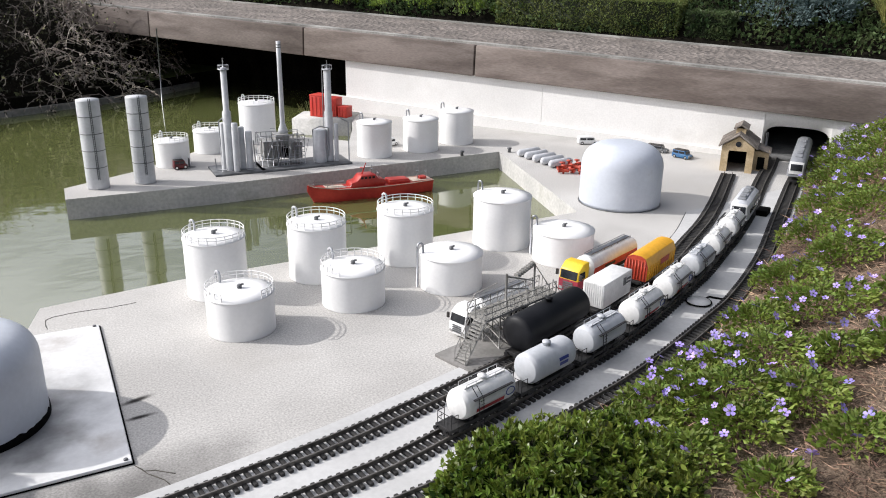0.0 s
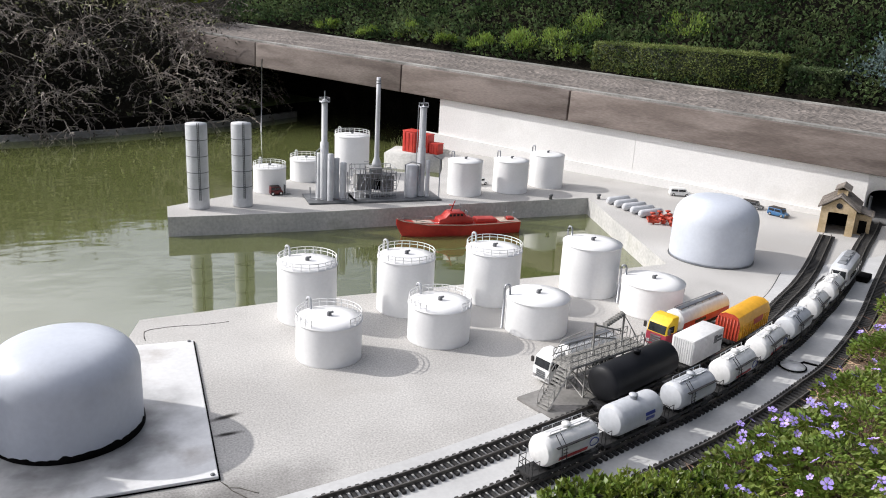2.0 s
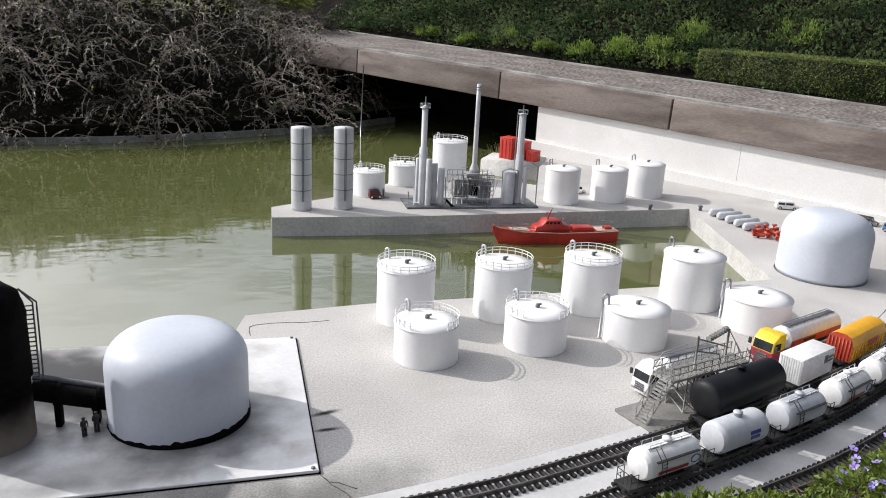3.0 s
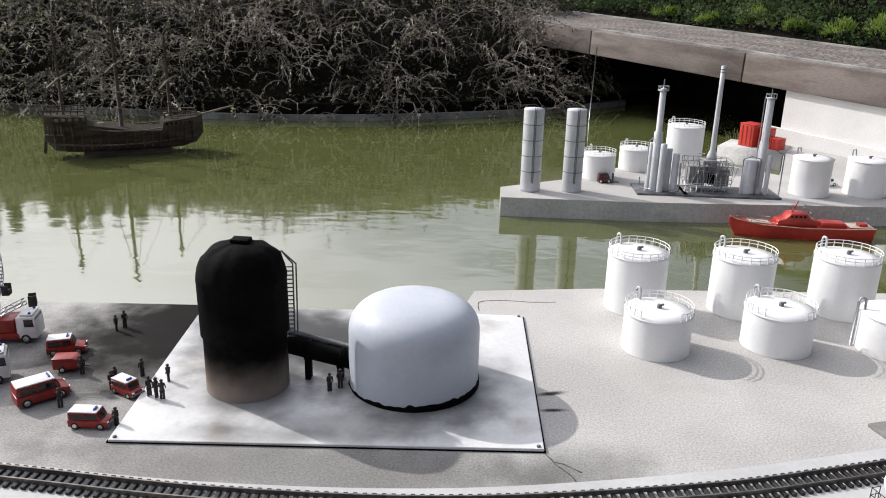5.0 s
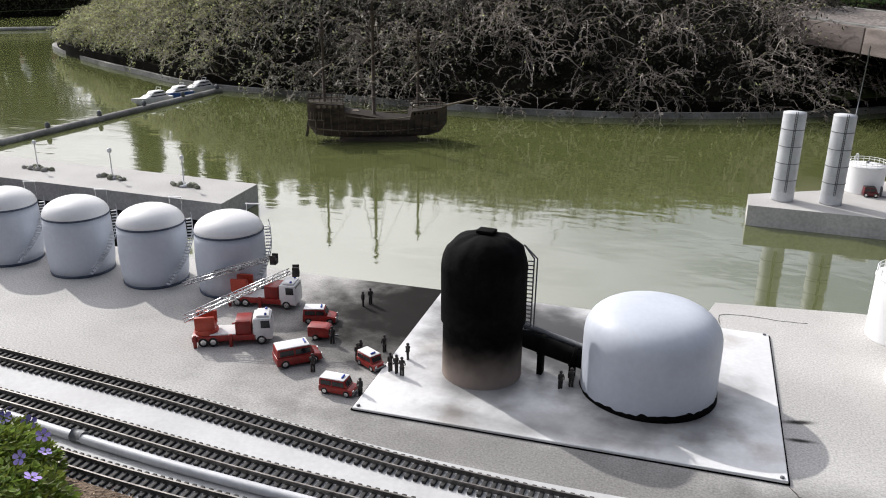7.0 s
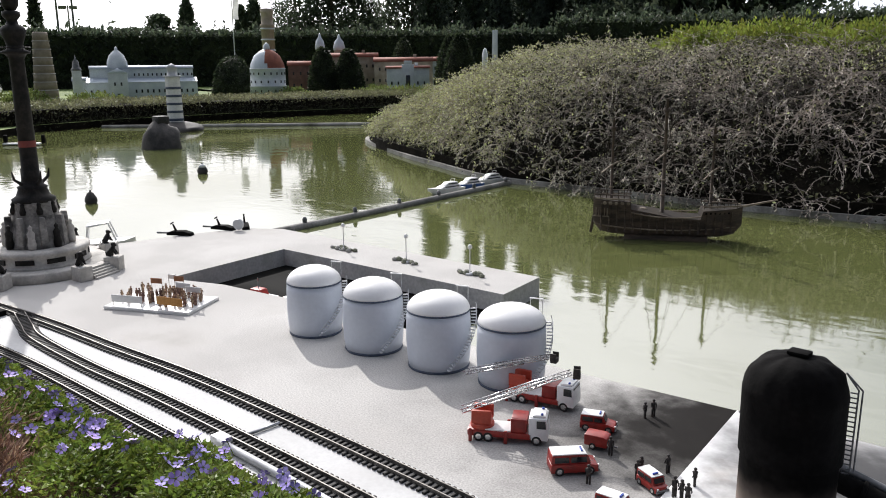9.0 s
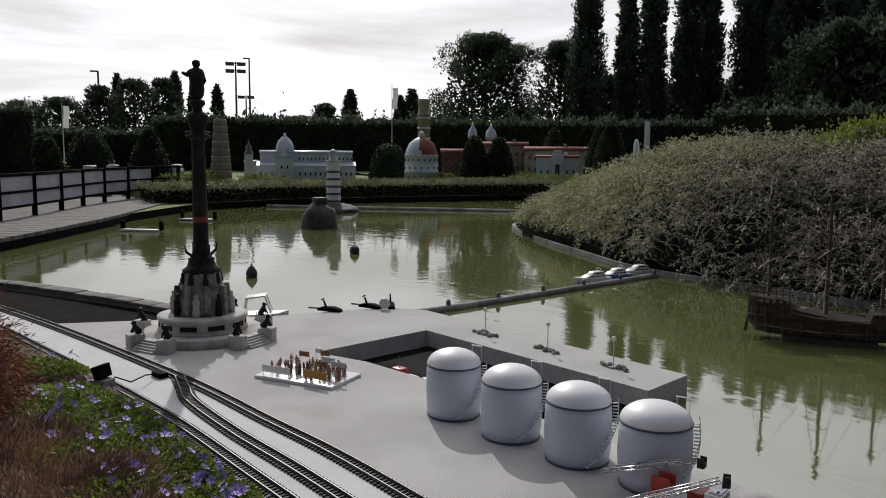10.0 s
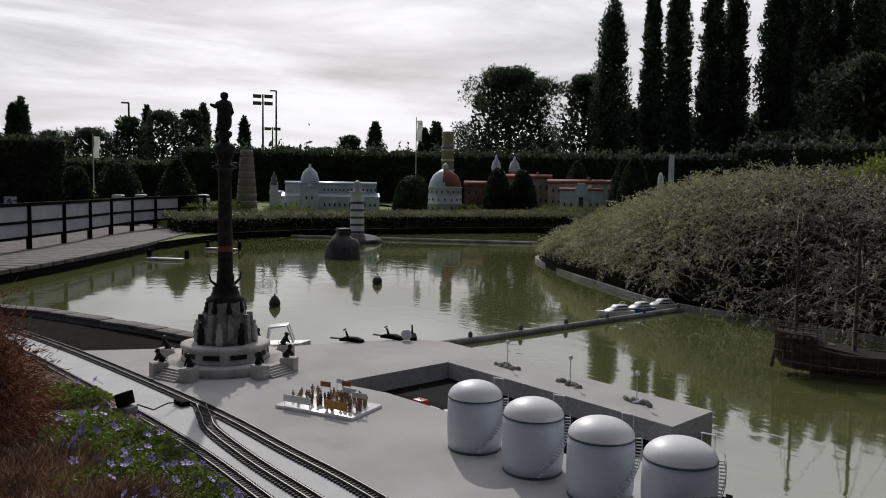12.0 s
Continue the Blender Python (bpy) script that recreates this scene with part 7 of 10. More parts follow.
def lorry(x, y, rz, label, cab_top, cab_low, trailer, L=0.46, stripe=None):
    """A tanker lorry: cab in two colours, trailer tank with bands, wheels."""
    t = thing("tanker_lorry", x, y, 0, rz, label, "lorry", "tanker lorries")
    W = 0.092
    bm = bmesh.new()
    profile(bm, [(L / 2 - 0.085, 0.02), (L / 2, 0.02), (L / 2, 0.075), (L / 2 - 0.085, 0.075)], W, 0.004)
    part("cab", bm, cab_low, t)
    bm = bmesh.new()
    profile(bm, [(L / 2 - 0.085, 0.072), (L / 2, 0.072), (L / 2 - 0.008, 0.115), (L / 2 - 0.04, 0.14), (L / 2 - 0.085, 0.14)], W * 0.97, 0.005)
    part("cab_roof", bm, cab_top, t)
    pane(t, [(L / 2 + 0.0005, -W * 0.42, 0.078), (L / 2 + 0.0005, W * 0.42, 0.078), (L / 2 - 0.006, W * 0.42, 0.112), (L / 2 - 0.006, -W * 0.42, 0.112)], 0, "windscreen")
    for s in (-1, 1):
        yy = s * (W * 0.485 + 0.001)
        pane(t, [(L / 2 - 0.05, yy, 0.08), (L / 2 - 0.008, yy, 0.08), (L / 2 - 0.015, yy, 0.108), (L / 2 - 0.05, yy, 0.108)], yy)
        bm = bmesh.new()
        box(bm, (L / 2 - 0.004, s * (W / 2 + 0.010), 0.095), (0.008, 0.012, 0.024), bevel=0.002)
        part("mirror", bm, M_FIGDARK, t)
        bm = bmesh.new()
        box(bm, (L / 2 + 0.001, s * W * 0.36, 0.035), (0.004, 0.016, 0.012), bevel=0.001)
        part("headlight", bm, M_CHROME, t)
    bm = bmesh.new()
    for k in range(4):
        box(bm, (L / 2 + 0.0015, 0, 0.036 + k * 0.009), (0.004, W * 0.5, 0.005))
    part("grille", bm, M_DKSTEEL, t)
    bm = bmesh.new()
    box(bm, (-0.05, 0, 0.042), (L - 0.1, W * 0.5, 0.014), bevel=0.002)
    part("chassis", bm, M_CHASSIS, t)
    bm = bmesh.new()
    tl = L - 0.11
    lathe(bm, [(0, -tl / 2), (0.036, -tl / 2 + 0.003), (0.046, -tl / 2 + 0.014), (0.046, tl / 2 - 0.014), (0.036, tl / 2 - 0.003), (0, tl / 2)], 28, m=Matrix.Translation((-0.055, 0, 0.098)) @ pose(0, 0, 0, 0, 90, 0))
    part("tank", bm, trailer, t)
    if stripe:
        for s in (-1, 1):
            bm = bmesh.new()
            box(bm, (-0.055, s * 0.0452, 0.085), (tl * 0.92, 0.004, 0.028), bevel=0.001)
            part("side_panel", bm, stripe, t, "orange side panel")
            bm = bmesh.new()
            box(bm, (-0.0, s * 0.0478, 0.088), (0.08, 0.003, 0.012))
            part("lettering", bm, M_FIGDARK, t, "dark lettering bar")
    bm = bmesh.new()
    for y in (-0.015, 0.015):
        tube(bm, [(-0.055 - tl * 0.42, y, 0.15), (-0.055 + tl * 0.42, y, 0.15)], 0.0018, 4)
        for k in range(7):
            xx = -0.055 - tl * 0.42 + k * tl * 0.14
            tube(bm, [(xx, y, 0.14), (xx, y, 0.15)], 0.0014, 4)
    box(bm, (-0.055, 0, 0.1455), (tl * 0.86, 0.022, 0.003))
    part("walkway", bm, M_STEEL, t)
    wheels(t, (L / 2 - 0.04, -L / 2 + 0.12, -L / 2 + 0.08, -L / 2 + 0.04), W, 0.02, 0.014)
    return t


lorry(1.83, 2.765, 206, "tanker lorry with yellow and red cab and orange stripe", M_YELLOW, surf("cab_maroon", (0.22, 0.02, 0.04), (0.3, 0.03, 0.05), 0.35, 20, 80, 0.08, 0.0), M_VWHITE, 0.50, M_ORANGE)
lorry(1.205, 2.535, 203, "white tanker lorry under the loading gantry", M_VWHITE, M_VWHITE, M_VWHITE, 0.40).scale = (0.95, 0.86, 0.86)

# cable loop and cover on the track bed, point rods, signal box
mh = thing("cable_cover", 2.06, 2.40, 0.006, 20, "round white cover with a black rim and cable", "cable cover")
bm = bmesh.new()
lathe(bm, [(0, 0), (0.046, 0), (0.046, 0.010), (0, 0.011)], 28)
part("disc", bm, M_VWHITE, mh)
bm = bmesh.new()
tube(bm, [(0.05 * math.cos(a), 0.05 * math.sin(a), 0.006) for a in np.linspace(0, 2 * math.pi, 28, endpoint=False)], 0.003, 6, closed=True)
tube(bm, [(0.05, 0, 0.004), (0.08, 0.0, 0.004), (0.10, -0.05, 0.004), (0.11, -0.1, 0.004)], 0.004, 6)
part("rim", bm, M_BLACK, mh)
pr = thing("point_rod", label="thin steel point rod linking two tracks", category="point rod", kind="")
bm = bmesh.new()
tube(bm, [(-2.63, 1.625, 0.014), (-2.621, 1.753, 0.014)], 0.006, 6)
part("rod", bm, M_STEEL, pr)
sp = thing("drainpipe", label="long grey pipe lying beside the rails", category="pipe")
bm = bmesh.new()
pl_ = smooth_line([(-2.62, 1.515), (-2.2, 1.512), (-1.6, 1.50), (-0.9, 1.52)], 0.1)
tube(bm, [(p[0], p[1], 0.022) for p in pl_], 0.014, 8)
part("pipe", bm, M_GREYPAINT, sp)
bm = bmesh.new()
tube(bm, [(-2.64, 1.515, 0.022), (-2.60, 1.515, 0.022)], 0.019, 10)
box(bm, (-2.66, 1.535, 0.02), (0.07, 0.05, 0.028), bevel=0.006)
part("end_box", bm, M_VWHITE, sp, "white end box")
bm = bmesh.new()
tube(bm, [(-1.96, 1.51, 0.022), (-1.92, 1.51, 0.022)], 0.019, 10)
part("coupling", bm, M_DKSTEEL, sp)
sb = thing("floodlight", -4.78, 1.26, 0, 35, "small black floodlight on a grey block", "floodlight")
sb.scale = (0.75, 0.75, 0.8)
bm = bmesh.new()
box(bm, (0, 0, 0.04), (0.13, 0.12, 0.08), bevel=0.006)
part("block", bm, M_KERB, sb)
bm = bmesh.new()
box(bm, (0, 0, 0.13), (0.05, 0.14, 0.09), ry=-15, bevel=0.006)
part("lamp_housing", bm, M_BLACK, sb)
bm = bmesh.new()
tube(bm, [(-0.02, -0.05, 0.08), (0, -0.05, 0.12)], 0.004, 5)
tube(bm, [(-0.02, 0.05, 0.08), (0, 0.05, 0.12)], 0.004, 5)
part("bracket", bm, M_DKSTEEL, sb)
px_ = thing("point_motor", 3.19, 3.245, 0.006, 35, "small black point motor beside the rails", "point motor", "point motors")
bm = bmesh.new()
box(bm, (0, 0, 0.016), (0.10, 0.06, 0.032), bevel=0.006)
part("housing", bm, M_BLACK, px_)
pm = thing("point_motor", -4.84, 1.585, 0.006, 8, "small black point motor beside the rails", "point motor", "point motors")
bm = bmesh.new()
box(bm, (0, 0, 0.015), (0.10, 0.055, 0.03), bevel=0.005)
part("housing", bm, M_BLACK, pm)
bm = bmesh.new()
tube(bm, [(0.0, -0.02, 0.02), (0.08, -0.12, 0.05), (0.12, -0.22, 0.04), (0.10, -0.30, 0.08)], 0.004, 5)
part("cable", bm, M_BLACK, pm)

# ---- planting ----
def leafy(name, c1, c2, rough=0.5, amt=0.35):
    m = surf(name, c1, c2, rough, 3.0, 40, 0.15, 0.0, island=amt, spec=0.35)
    n, l = m.node_tree.nodes, m.node_tree.links
    b = [k for k in n if k.type == "BSDF_PRINCIPLED"][0]
    out = [k for k in n if k.type == "OUTPUT_MATERIAL"][0]
    tr = n.new("ShaderNodeBsdfTranslucent")
    l.new(b.inputs["Base Color"].links[0].from_socket, tr.inputs["Color"])
    mx = n.new("ShaderNodeMixShader")
    mx.inputs[0].default_value = 0.38
    l.new(b.outputs[0], mx.inputs[1])
    l.new(tr.outputs[0], mx.inputs[2])
    l.new(mx.outputs[0], out.inputs[0])
    return m


M_TWIG = surf("grey_twigs", (0.11, 0.092, 0.078), (0.52, 0.455, 0.40), 0.85, 2.0, 60, 0.2, 0.0, island=0.35)
M_PALETWIG = surf("pale_grey_twigs", (0.44, 0.42, 0.33), (0.64, 0.61, 0.50), 0.8, 2.0, 60, 0.2, 0.0, island=0.35)
# leaf green darkened to carry the shade inside and under plants
M_DULLSHADE = leafy("shaded_dull_leaves", (0.016, 0.018, 0.009), (0.045, 0.046, 0.023))
M_OLIVE = leafy("olive_green_leaves", (0.33, 0.345, 0.16), (0.56, 0.57, 0.30))
M_IVY = leafy("ivy_leaves", (0.035, 0.062, 0.024), (0.13, 0.175, 0.075), 0.35)
M_WEED = leafy("bright_weed_leaves", (0.16, 0.24, 0.04), (0.30, 0.40, 0.09), 0.5)
M_BOX = leafy("box_leaves", (0.022, 0.045, 0.008), (0.075, 0.115, 0.022), 0.3)
M_GERAN = leafy("geranium_leaves", (0.11, 0.16, 0.026), (0.29, 0.36, 0.075), 0.5)
M_PURPLE = surf("purple_petals", (0.24, 0.18, 0.52), (0.45, 0.36, 0.74), 0.6, 20, 80, 0.1, 0.0, rnd=0.25)
M_STRAW = surf("dry_straw", (0.20, 0.12, 0.085), (0.52, 0.345, 0.24), 0.9, 5, 60, 0.2, 0.0, island=0.4)
M_RUST = surf("rusty_heather", (0.15, 0.055, 0.03), (0.42, 0.19, 0.11), 0.9, 5, 60, 0.2, 0.0, island=0.4)
M_HEDGE = leafy("clipped_hedge_leaves", (0.12, 0.16, 0.045), (0.24, 0.28, 0.09), 0.5)
M_FARLEAF = leafy("tree_foliage", (0.05, 0.07, 0.045), (0.115, 0.14, 0.085), 0.6)
M_POPLAR = leafy("poplar_foliage", (0.06, 0.08, 0.065), (0.14, 0.17, 0.125), 0.6)
# dark leaf colour that carries the shade of hedge faces, bushes and crowns
M_SHADELEAF = leafy("shaded_dark_leaves", (0.022, 0.032, 0.018), (0.055, 0.072, 0.036), 0.5)
M_DULLB = leafy("bank_heath_leaves", (0.13, 0.135, 0.07), (0.26, 0.26, 0.145))
# core colour holds the shade inside hedges and bushes
M_DARKCORE = surf("shaded_foliage_core", (0.012, 0.018, 0.008), (0.03, 0.04, 0.016), 0.9, 3, 30, 0.3, 0.5, 0.03)
M_BARK = surf("dark_bark", (0.05, 0.04, 0.03), (0.09, 0.075, 0.06), 0.9, 8, 40, 0.3, 0.5, 0.01)
RS = np.random.RandomState(11)


def unit(n):
    v = RS.normal(size=(n, 3))
    return v / np.linalg.norm(v, axis=1)[:, None]


# arching shrubs all over the hill: curved sprays set with short twiglets and small leaves
n = 70000
X, Y = RS.uniform(-14.5, 1.6, n), RS.uniform(7.4, 17, n)
dd = dist_to(BANK, X, Y)
ok = ((inside(HILL, X, Y) & (dd > np.clip((-X - 5.5) * 0.05, 0, 0.14))) | ((dd < 0.08) & (X > -6))) & (RS.uniform(size=n) < np.exp(-np.maximum(dd - 1.0, 0) / 1.8)) & (dd < 6)
clump = np.sin(X * 4.3 + 1.3 * np.sin(Y * 2.9)) * np.sin(Y * 5.1 + 1.7 * np.sin(X * 2.3)) + 0.5 * np.sin(X * 9.7 + Y * 7.1)
ok &= (X < -7.5) | (clump > RS.uniform(-0.75, 0.55, n) + 0.45 * np.clip((X + 4) / 2.0, 0, 1))
X, Y = X[ok][:14500], Y[ok][:14500]
n = len(X)
Z = hill_z(X, Y)
e = 0.05
gx, gy = (hill_z(X + e, Y) - hill_z(X - e, Y)) / (2 * e), (hill_z(X, Y + e) - hill_z(X, Y - e)) / (2 * e)
g = np.stack([-gx, -gy], 1)
g /= np.linalg.norm(g, axis=1)[:, None] + 1e-6
ang = RS.normal(0, 1.1, n)
dirs = np.stack([g[:, 0] * np.cos(ang) - g[:, 1] * np.sin(ang), g[:, 0] * np.sin(ang) + g[:, 1] * np.cos(ang)], 1)
L = RS.uniform(0.16, 0.46, n) * np.where(X > -6.5, 1.25, np.clip(1 + (X + 8) * 0.1, 0.65, 1.0))
K = 4
el = np.radians(RS.uniform(25, 80, n))[:, None] - np.linspace(0, 1, K)[None] * np.radians(RS.uniform(50, 150, n))[:, None]
sway = np.cumsum(RS.normal(0, 0.16, (n, K)), 1)
hx, hy = dirs[:, :1] * np.cos(sway) - dirs[:, 1:] * np.sin(sway), dirs[:, :1] * np.sin(sway) + dirs[:, 1:] * np.cos(sway)
step = (L / (K - 1))[:, None]
P = np.cumsum(np.stack([np.cos(el) * hx, np.cos(el) * hy, np.sin(el)], 2) * step[..., None], 1)
P += np.stack([X, Y, Z - 0.02 + RS.uniform(0, 0.07, n)], 1)[:, None]
shrub = thing("hill_shrubs", label="dense arching grey-green shrubs covering the hill", category="shrubs", kind="stuff")
part("twigs", strand_mesh("twigs", P, RS.uniform(0.003, 0.006, n), M_TWIG), None, shrub)
m = 15
tpos = RS.uniform(0.12, 1.0, (n, m)) ** 0.8 * (K - 1)
i0 = np.minimum(tpos.astype(int), K - 2)
fr = (tpos - i0)[..., None]
ii = np.arange(n)[:, None]
lp = (P[ii, i0] * (1 - fr) + P[ii, i0 + 1] * fr).reshape(-1, 3)
ld = (P[ii, i0 + 1] - P[ii, i0]).reshape(-1, 3)
ld /= np.linalg.norm(ld, axis=1)[:, None]
ld = ld * 1.0 + unit(len(lp)) * 0.8
pale = RS.uniform(size=len(lp)) < np.clip((-lp[:, 0] - 2.2) / 4.8, 0.0, 0.92)
for k, mt in ((pale, M_PALETWIG), (~pale, M_TWIG)):
    nk = int(k.sum())
    part("twiglets", leaf_mesh("twiglets", lp[k], ld[k], RS.uniform(0.02, 0.05, nk), RS.uniform(0.009, 0.016, nk), mt), None, shrub)
green = (RS.uniform(size=len(lp)) < np.clip((-lp[:, 0] - 4.6) / 4.2, 0.04, 1.0)) & (RS.uniform(size=len(lp)) < 0.8)
q = lp[green] + RS.normal(0, 0.015, (int(green.sum()), 3))
part("leaves", leaf_mesh("leaves", q, unit(len(q)) + np.array([0, 0, 0.4]), RS.uniform(0.022, 0.05, len(q)), RS.uniform(0.012, 0.024, len(q)), M_OLIVE), None, shrub)
# inner leaves coloured darker, as shade within the sprays
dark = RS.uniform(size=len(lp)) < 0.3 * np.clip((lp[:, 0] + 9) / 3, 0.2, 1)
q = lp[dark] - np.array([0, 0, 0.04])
part("inner_leaves", leaf_mesh("inner_leaves", q, unit(len(q)), RS.uniform(0.022, 0.045, len(q)), RS.uniform(0.012, 0.022, len(q)), M_DULLSHADE), None, shrub)
# near-black strip painted as the shade between kerb and shrubs
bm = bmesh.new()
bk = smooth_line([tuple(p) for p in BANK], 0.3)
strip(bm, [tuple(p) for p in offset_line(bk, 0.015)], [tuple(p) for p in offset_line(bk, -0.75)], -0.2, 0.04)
solid("soil_strip", bm, M_HILLSOIL, "near-black soil strip as painted shade at the planted hill's foot", "soil", kind="structure")
# leaves close over the soil, coloured dark as the shade among the shrubs
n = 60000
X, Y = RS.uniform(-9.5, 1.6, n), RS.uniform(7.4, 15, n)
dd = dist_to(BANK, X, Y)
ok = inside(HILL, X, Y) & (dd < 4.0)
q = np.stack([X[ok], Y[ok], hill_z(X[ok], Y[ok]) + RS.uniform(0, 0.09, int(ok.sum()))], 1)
part("low_leaves", leaf_mesh("low_leaves", q, unit(len(q)), RS.uniform(0.03, 0.06, len(q)), RS.uniform(0.014, 0.028, len(q)), M_DULLSHADE), None, shrub)
# dark growth that hangs over the kerb
n = 60000
X, Y = RS.uniform(-14.5, 1.6, n), RS.uniform(7.4, 17, n)
dd = dist_to(BANK, X, Y)
ok = (dd < 0.42) & (dd > 0.04) & ~inside(LAKE, X, Y)
q = np.stack([X[ok], Y[ok], RS.uniform(0.02, 0.12, int(ok.sum()))], 1)
part("kerb_leaves", leaf_mesh("kerb_leaves", q, unit(len(q)), RS.uniform(0.04, 0.08, len(q)), RS.uniform(0.02, 0.04, len(q)), M_DULLB), None, shrub)
# brighter low growth on the crest and the western flank
n = 56000
X, Y = RS.uniform(-14, 1.5, n), RS.uniform(8.0, 17, n)
dd = dist_to(BANK, X, Y)
ok = inside(HILL, X, Y) & (dd > 0.15 + 1.25 * np.clip((X + 8.2) / 3.0, 0, 1)) & (dd < 6.5)
X, Y, dd = X[ok], Y[ok], dd[ok]
pos = np.stack([X, Y, hill_z(X, Y) + RS.uniform(0, 0.16, len(X))], 1)
crest = thing("hill_ground_cover", label="low olive-green ground cover on the hill's crest", category="ground cover", kind="stuff")
part("leaves", leaf_mesh("leaves", pos, unit(len(X)) + np.array([0, 0, 0.35]), RS.uniform(0.03, 0.065, len(X)), RS.uniform(0.014, 0.026, len(X)), M_OLIVE), None, crest)

# ivy bank behind the walkway
def ivy_z(s, n_):
    return beam_z(s) - 0.005 + (n_ - 1.55) * 0.5 + 0.05 * np.sin(s * 2.1 + n_ * 1.3) * np.clip((n_ - 1.7) * 1.5, 0, 1)


V, Fq = [], []
ss, ns = np.arange(-7, 9.01, 0.5), np.concatenate([[1.46, 1.57, 1.8], np.arange(2.1, 9.1, 0.5)])
for a in ss:
    for b in ns:
        p = wall_pt(a, b)
        V.append((p[0], p[1], float(ivy_z(a, b))))
for i in range(len(ss) - 1):
    for j in range(len(ns) - 1):
        k = i * len(ns) + j
        Fq.append((k, k + len(ns), k + len(ns) + 1, k + 1))
tagged(new("bank", mesh_from("bank", V, Fq, M_HILLSOIL)), "bank behind the footbridge, its soil coloured near-black as shade", "bank", kind="structure")
n = 52000
S, N = RS.uniform(-5, 6.5, n), 1.6 + RS.beta(1.0, 2.2, n) * 6.0
pw = np.array([W0.x, W0.y])[None] + S[:, None] * np.array([WD.x, WD.y])[None] + N[:, None] * np.array([WN.x, WN.y])[None]
clump = np.sin(S * 3.1) * np.cos(N * 3.7) * 0.05 + RS.uniform(0, 0.14, n)
pos = np.concatenate([pw, (ivy_z(S, N) + np.maximum(clump, 0))[:, None]], 1)
toward = np.array([-WN.x, -WN.y, 0.5])
ivy = thing("ivy", label="dark green ivy covering the bank behind the footbridge", category="ivy", kind="stuff")
part("leaves", leaf_mesh("leaves", pos, unit(n) * 0.8 + toward, RS.uniform(0.03, 0.065, n), RS.uniform(0.025, 0.05, n), M_IVY), None, ivy)


def clipped(name, corners, z0, z1, count, mat, label, cat="hedge", size=(0.03, 0.06), group="clipped hedges"):
    """A clipped hedge: a core coloured dark as inner shade, with leaves all over its faces."""
    t = thing(name, label=label, category=cat, group=group)
    c = np.array(corners)
    mid = c.mean(0)
    inner = [tuple(mid + (p - mid) * 0.96) for p in c]
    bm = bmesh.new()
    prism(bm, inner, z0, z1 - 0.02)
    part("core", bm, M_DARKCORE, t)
    pts, drs = [], []
    nn = len(c)
    per = [np.linalg.norm(c[(i + 1) % nn] - c[i]) * (z1 - z0) for i in range(nn)]
    x, y = c[:, 0], c[:, 1]
    area = 0.5 * abs(np.dot(x, np.roll(y, -1)) - np.dot(y, np.roll(x, -1)))
    tot = sum(per) + area
    for i in range(nn):
        k = int(count * per[i] / tot)
        u, v = RS.uniform(size=k), RS.uniform(size=k)
        e_ = c[(i + 1) % nn] - c[i]
        out = np.array([e_[1], -e_[0]])
        if np.dot(out, (c[i] + c[(i + 1) % nn]) / 2 - mid) < 0:
            out = -out
        out = out / np.linalg.norm(out)
        q = c[i] + u[:, None] * e_ - out * RS.uniform(0, 0.03, k)[:, None]
        pts.append(np.concatenate([q, (z0 + v * (z1 - z0))[:, None]], 1))
        drs.append(unit(k) * 0.9 + np.array([out[0], out[1], 0.3]))
    k = int(count * area / tot)
    w = RS.dirichlet(np.ones(nn), k * 2)
    q = (w @ c)[:k]
    edge = RS.uniform(size=(k, 1))
    q = mid + (q - mid) * (1 + 0.9 * edge)
    okk = inside([tuple(p) for p in c], q[:, 0], q[:, 1])
    q = q[okk]
    pts.append(np.concatenate([q, np.full((len(q), 1), z1 - 0.02) + RS.uniform(-0.02, 0.02, (len(q), 1))], 1))
    drs.append(unit(len(q)) * 0.8 + np.array([0, 0, 0.8]))
    pts, drs = np.concatenate(pts), np.concatenate(drs)
    part("leaves", leaf_mesh("leaves", pts, drs, RS.uniform(*size, len(pts)), RS.uniform(size[0] * 0.5, size[1] * 0.6, len(pts)), mat), None, t)
    return t


hz = beam_z(2.25) - 0.02
clipped("box_hedge", [wall_pt(0.64, 1.62), wall_pt(2.42, 1.62), wall_pt(2.42, 2.2), wall_pt(0.64, 2.2)], hz, hz + 0.37, 24000, M_HEDGE, "long clipped green hedge beside the walkway", size=(0.014, 0.032))
clipped("box_hedge", [wall_pt(2.5, 1.66), wall_pt(2.88, 1.66), wall_pt(2.88, 2.15), wall_pt(2.5, 2.15)], hz - 0.03, hz + 0.28, 6000, M_IVY, "smaller dark green bush at the hedge's end", size=(0.02, 0.04))


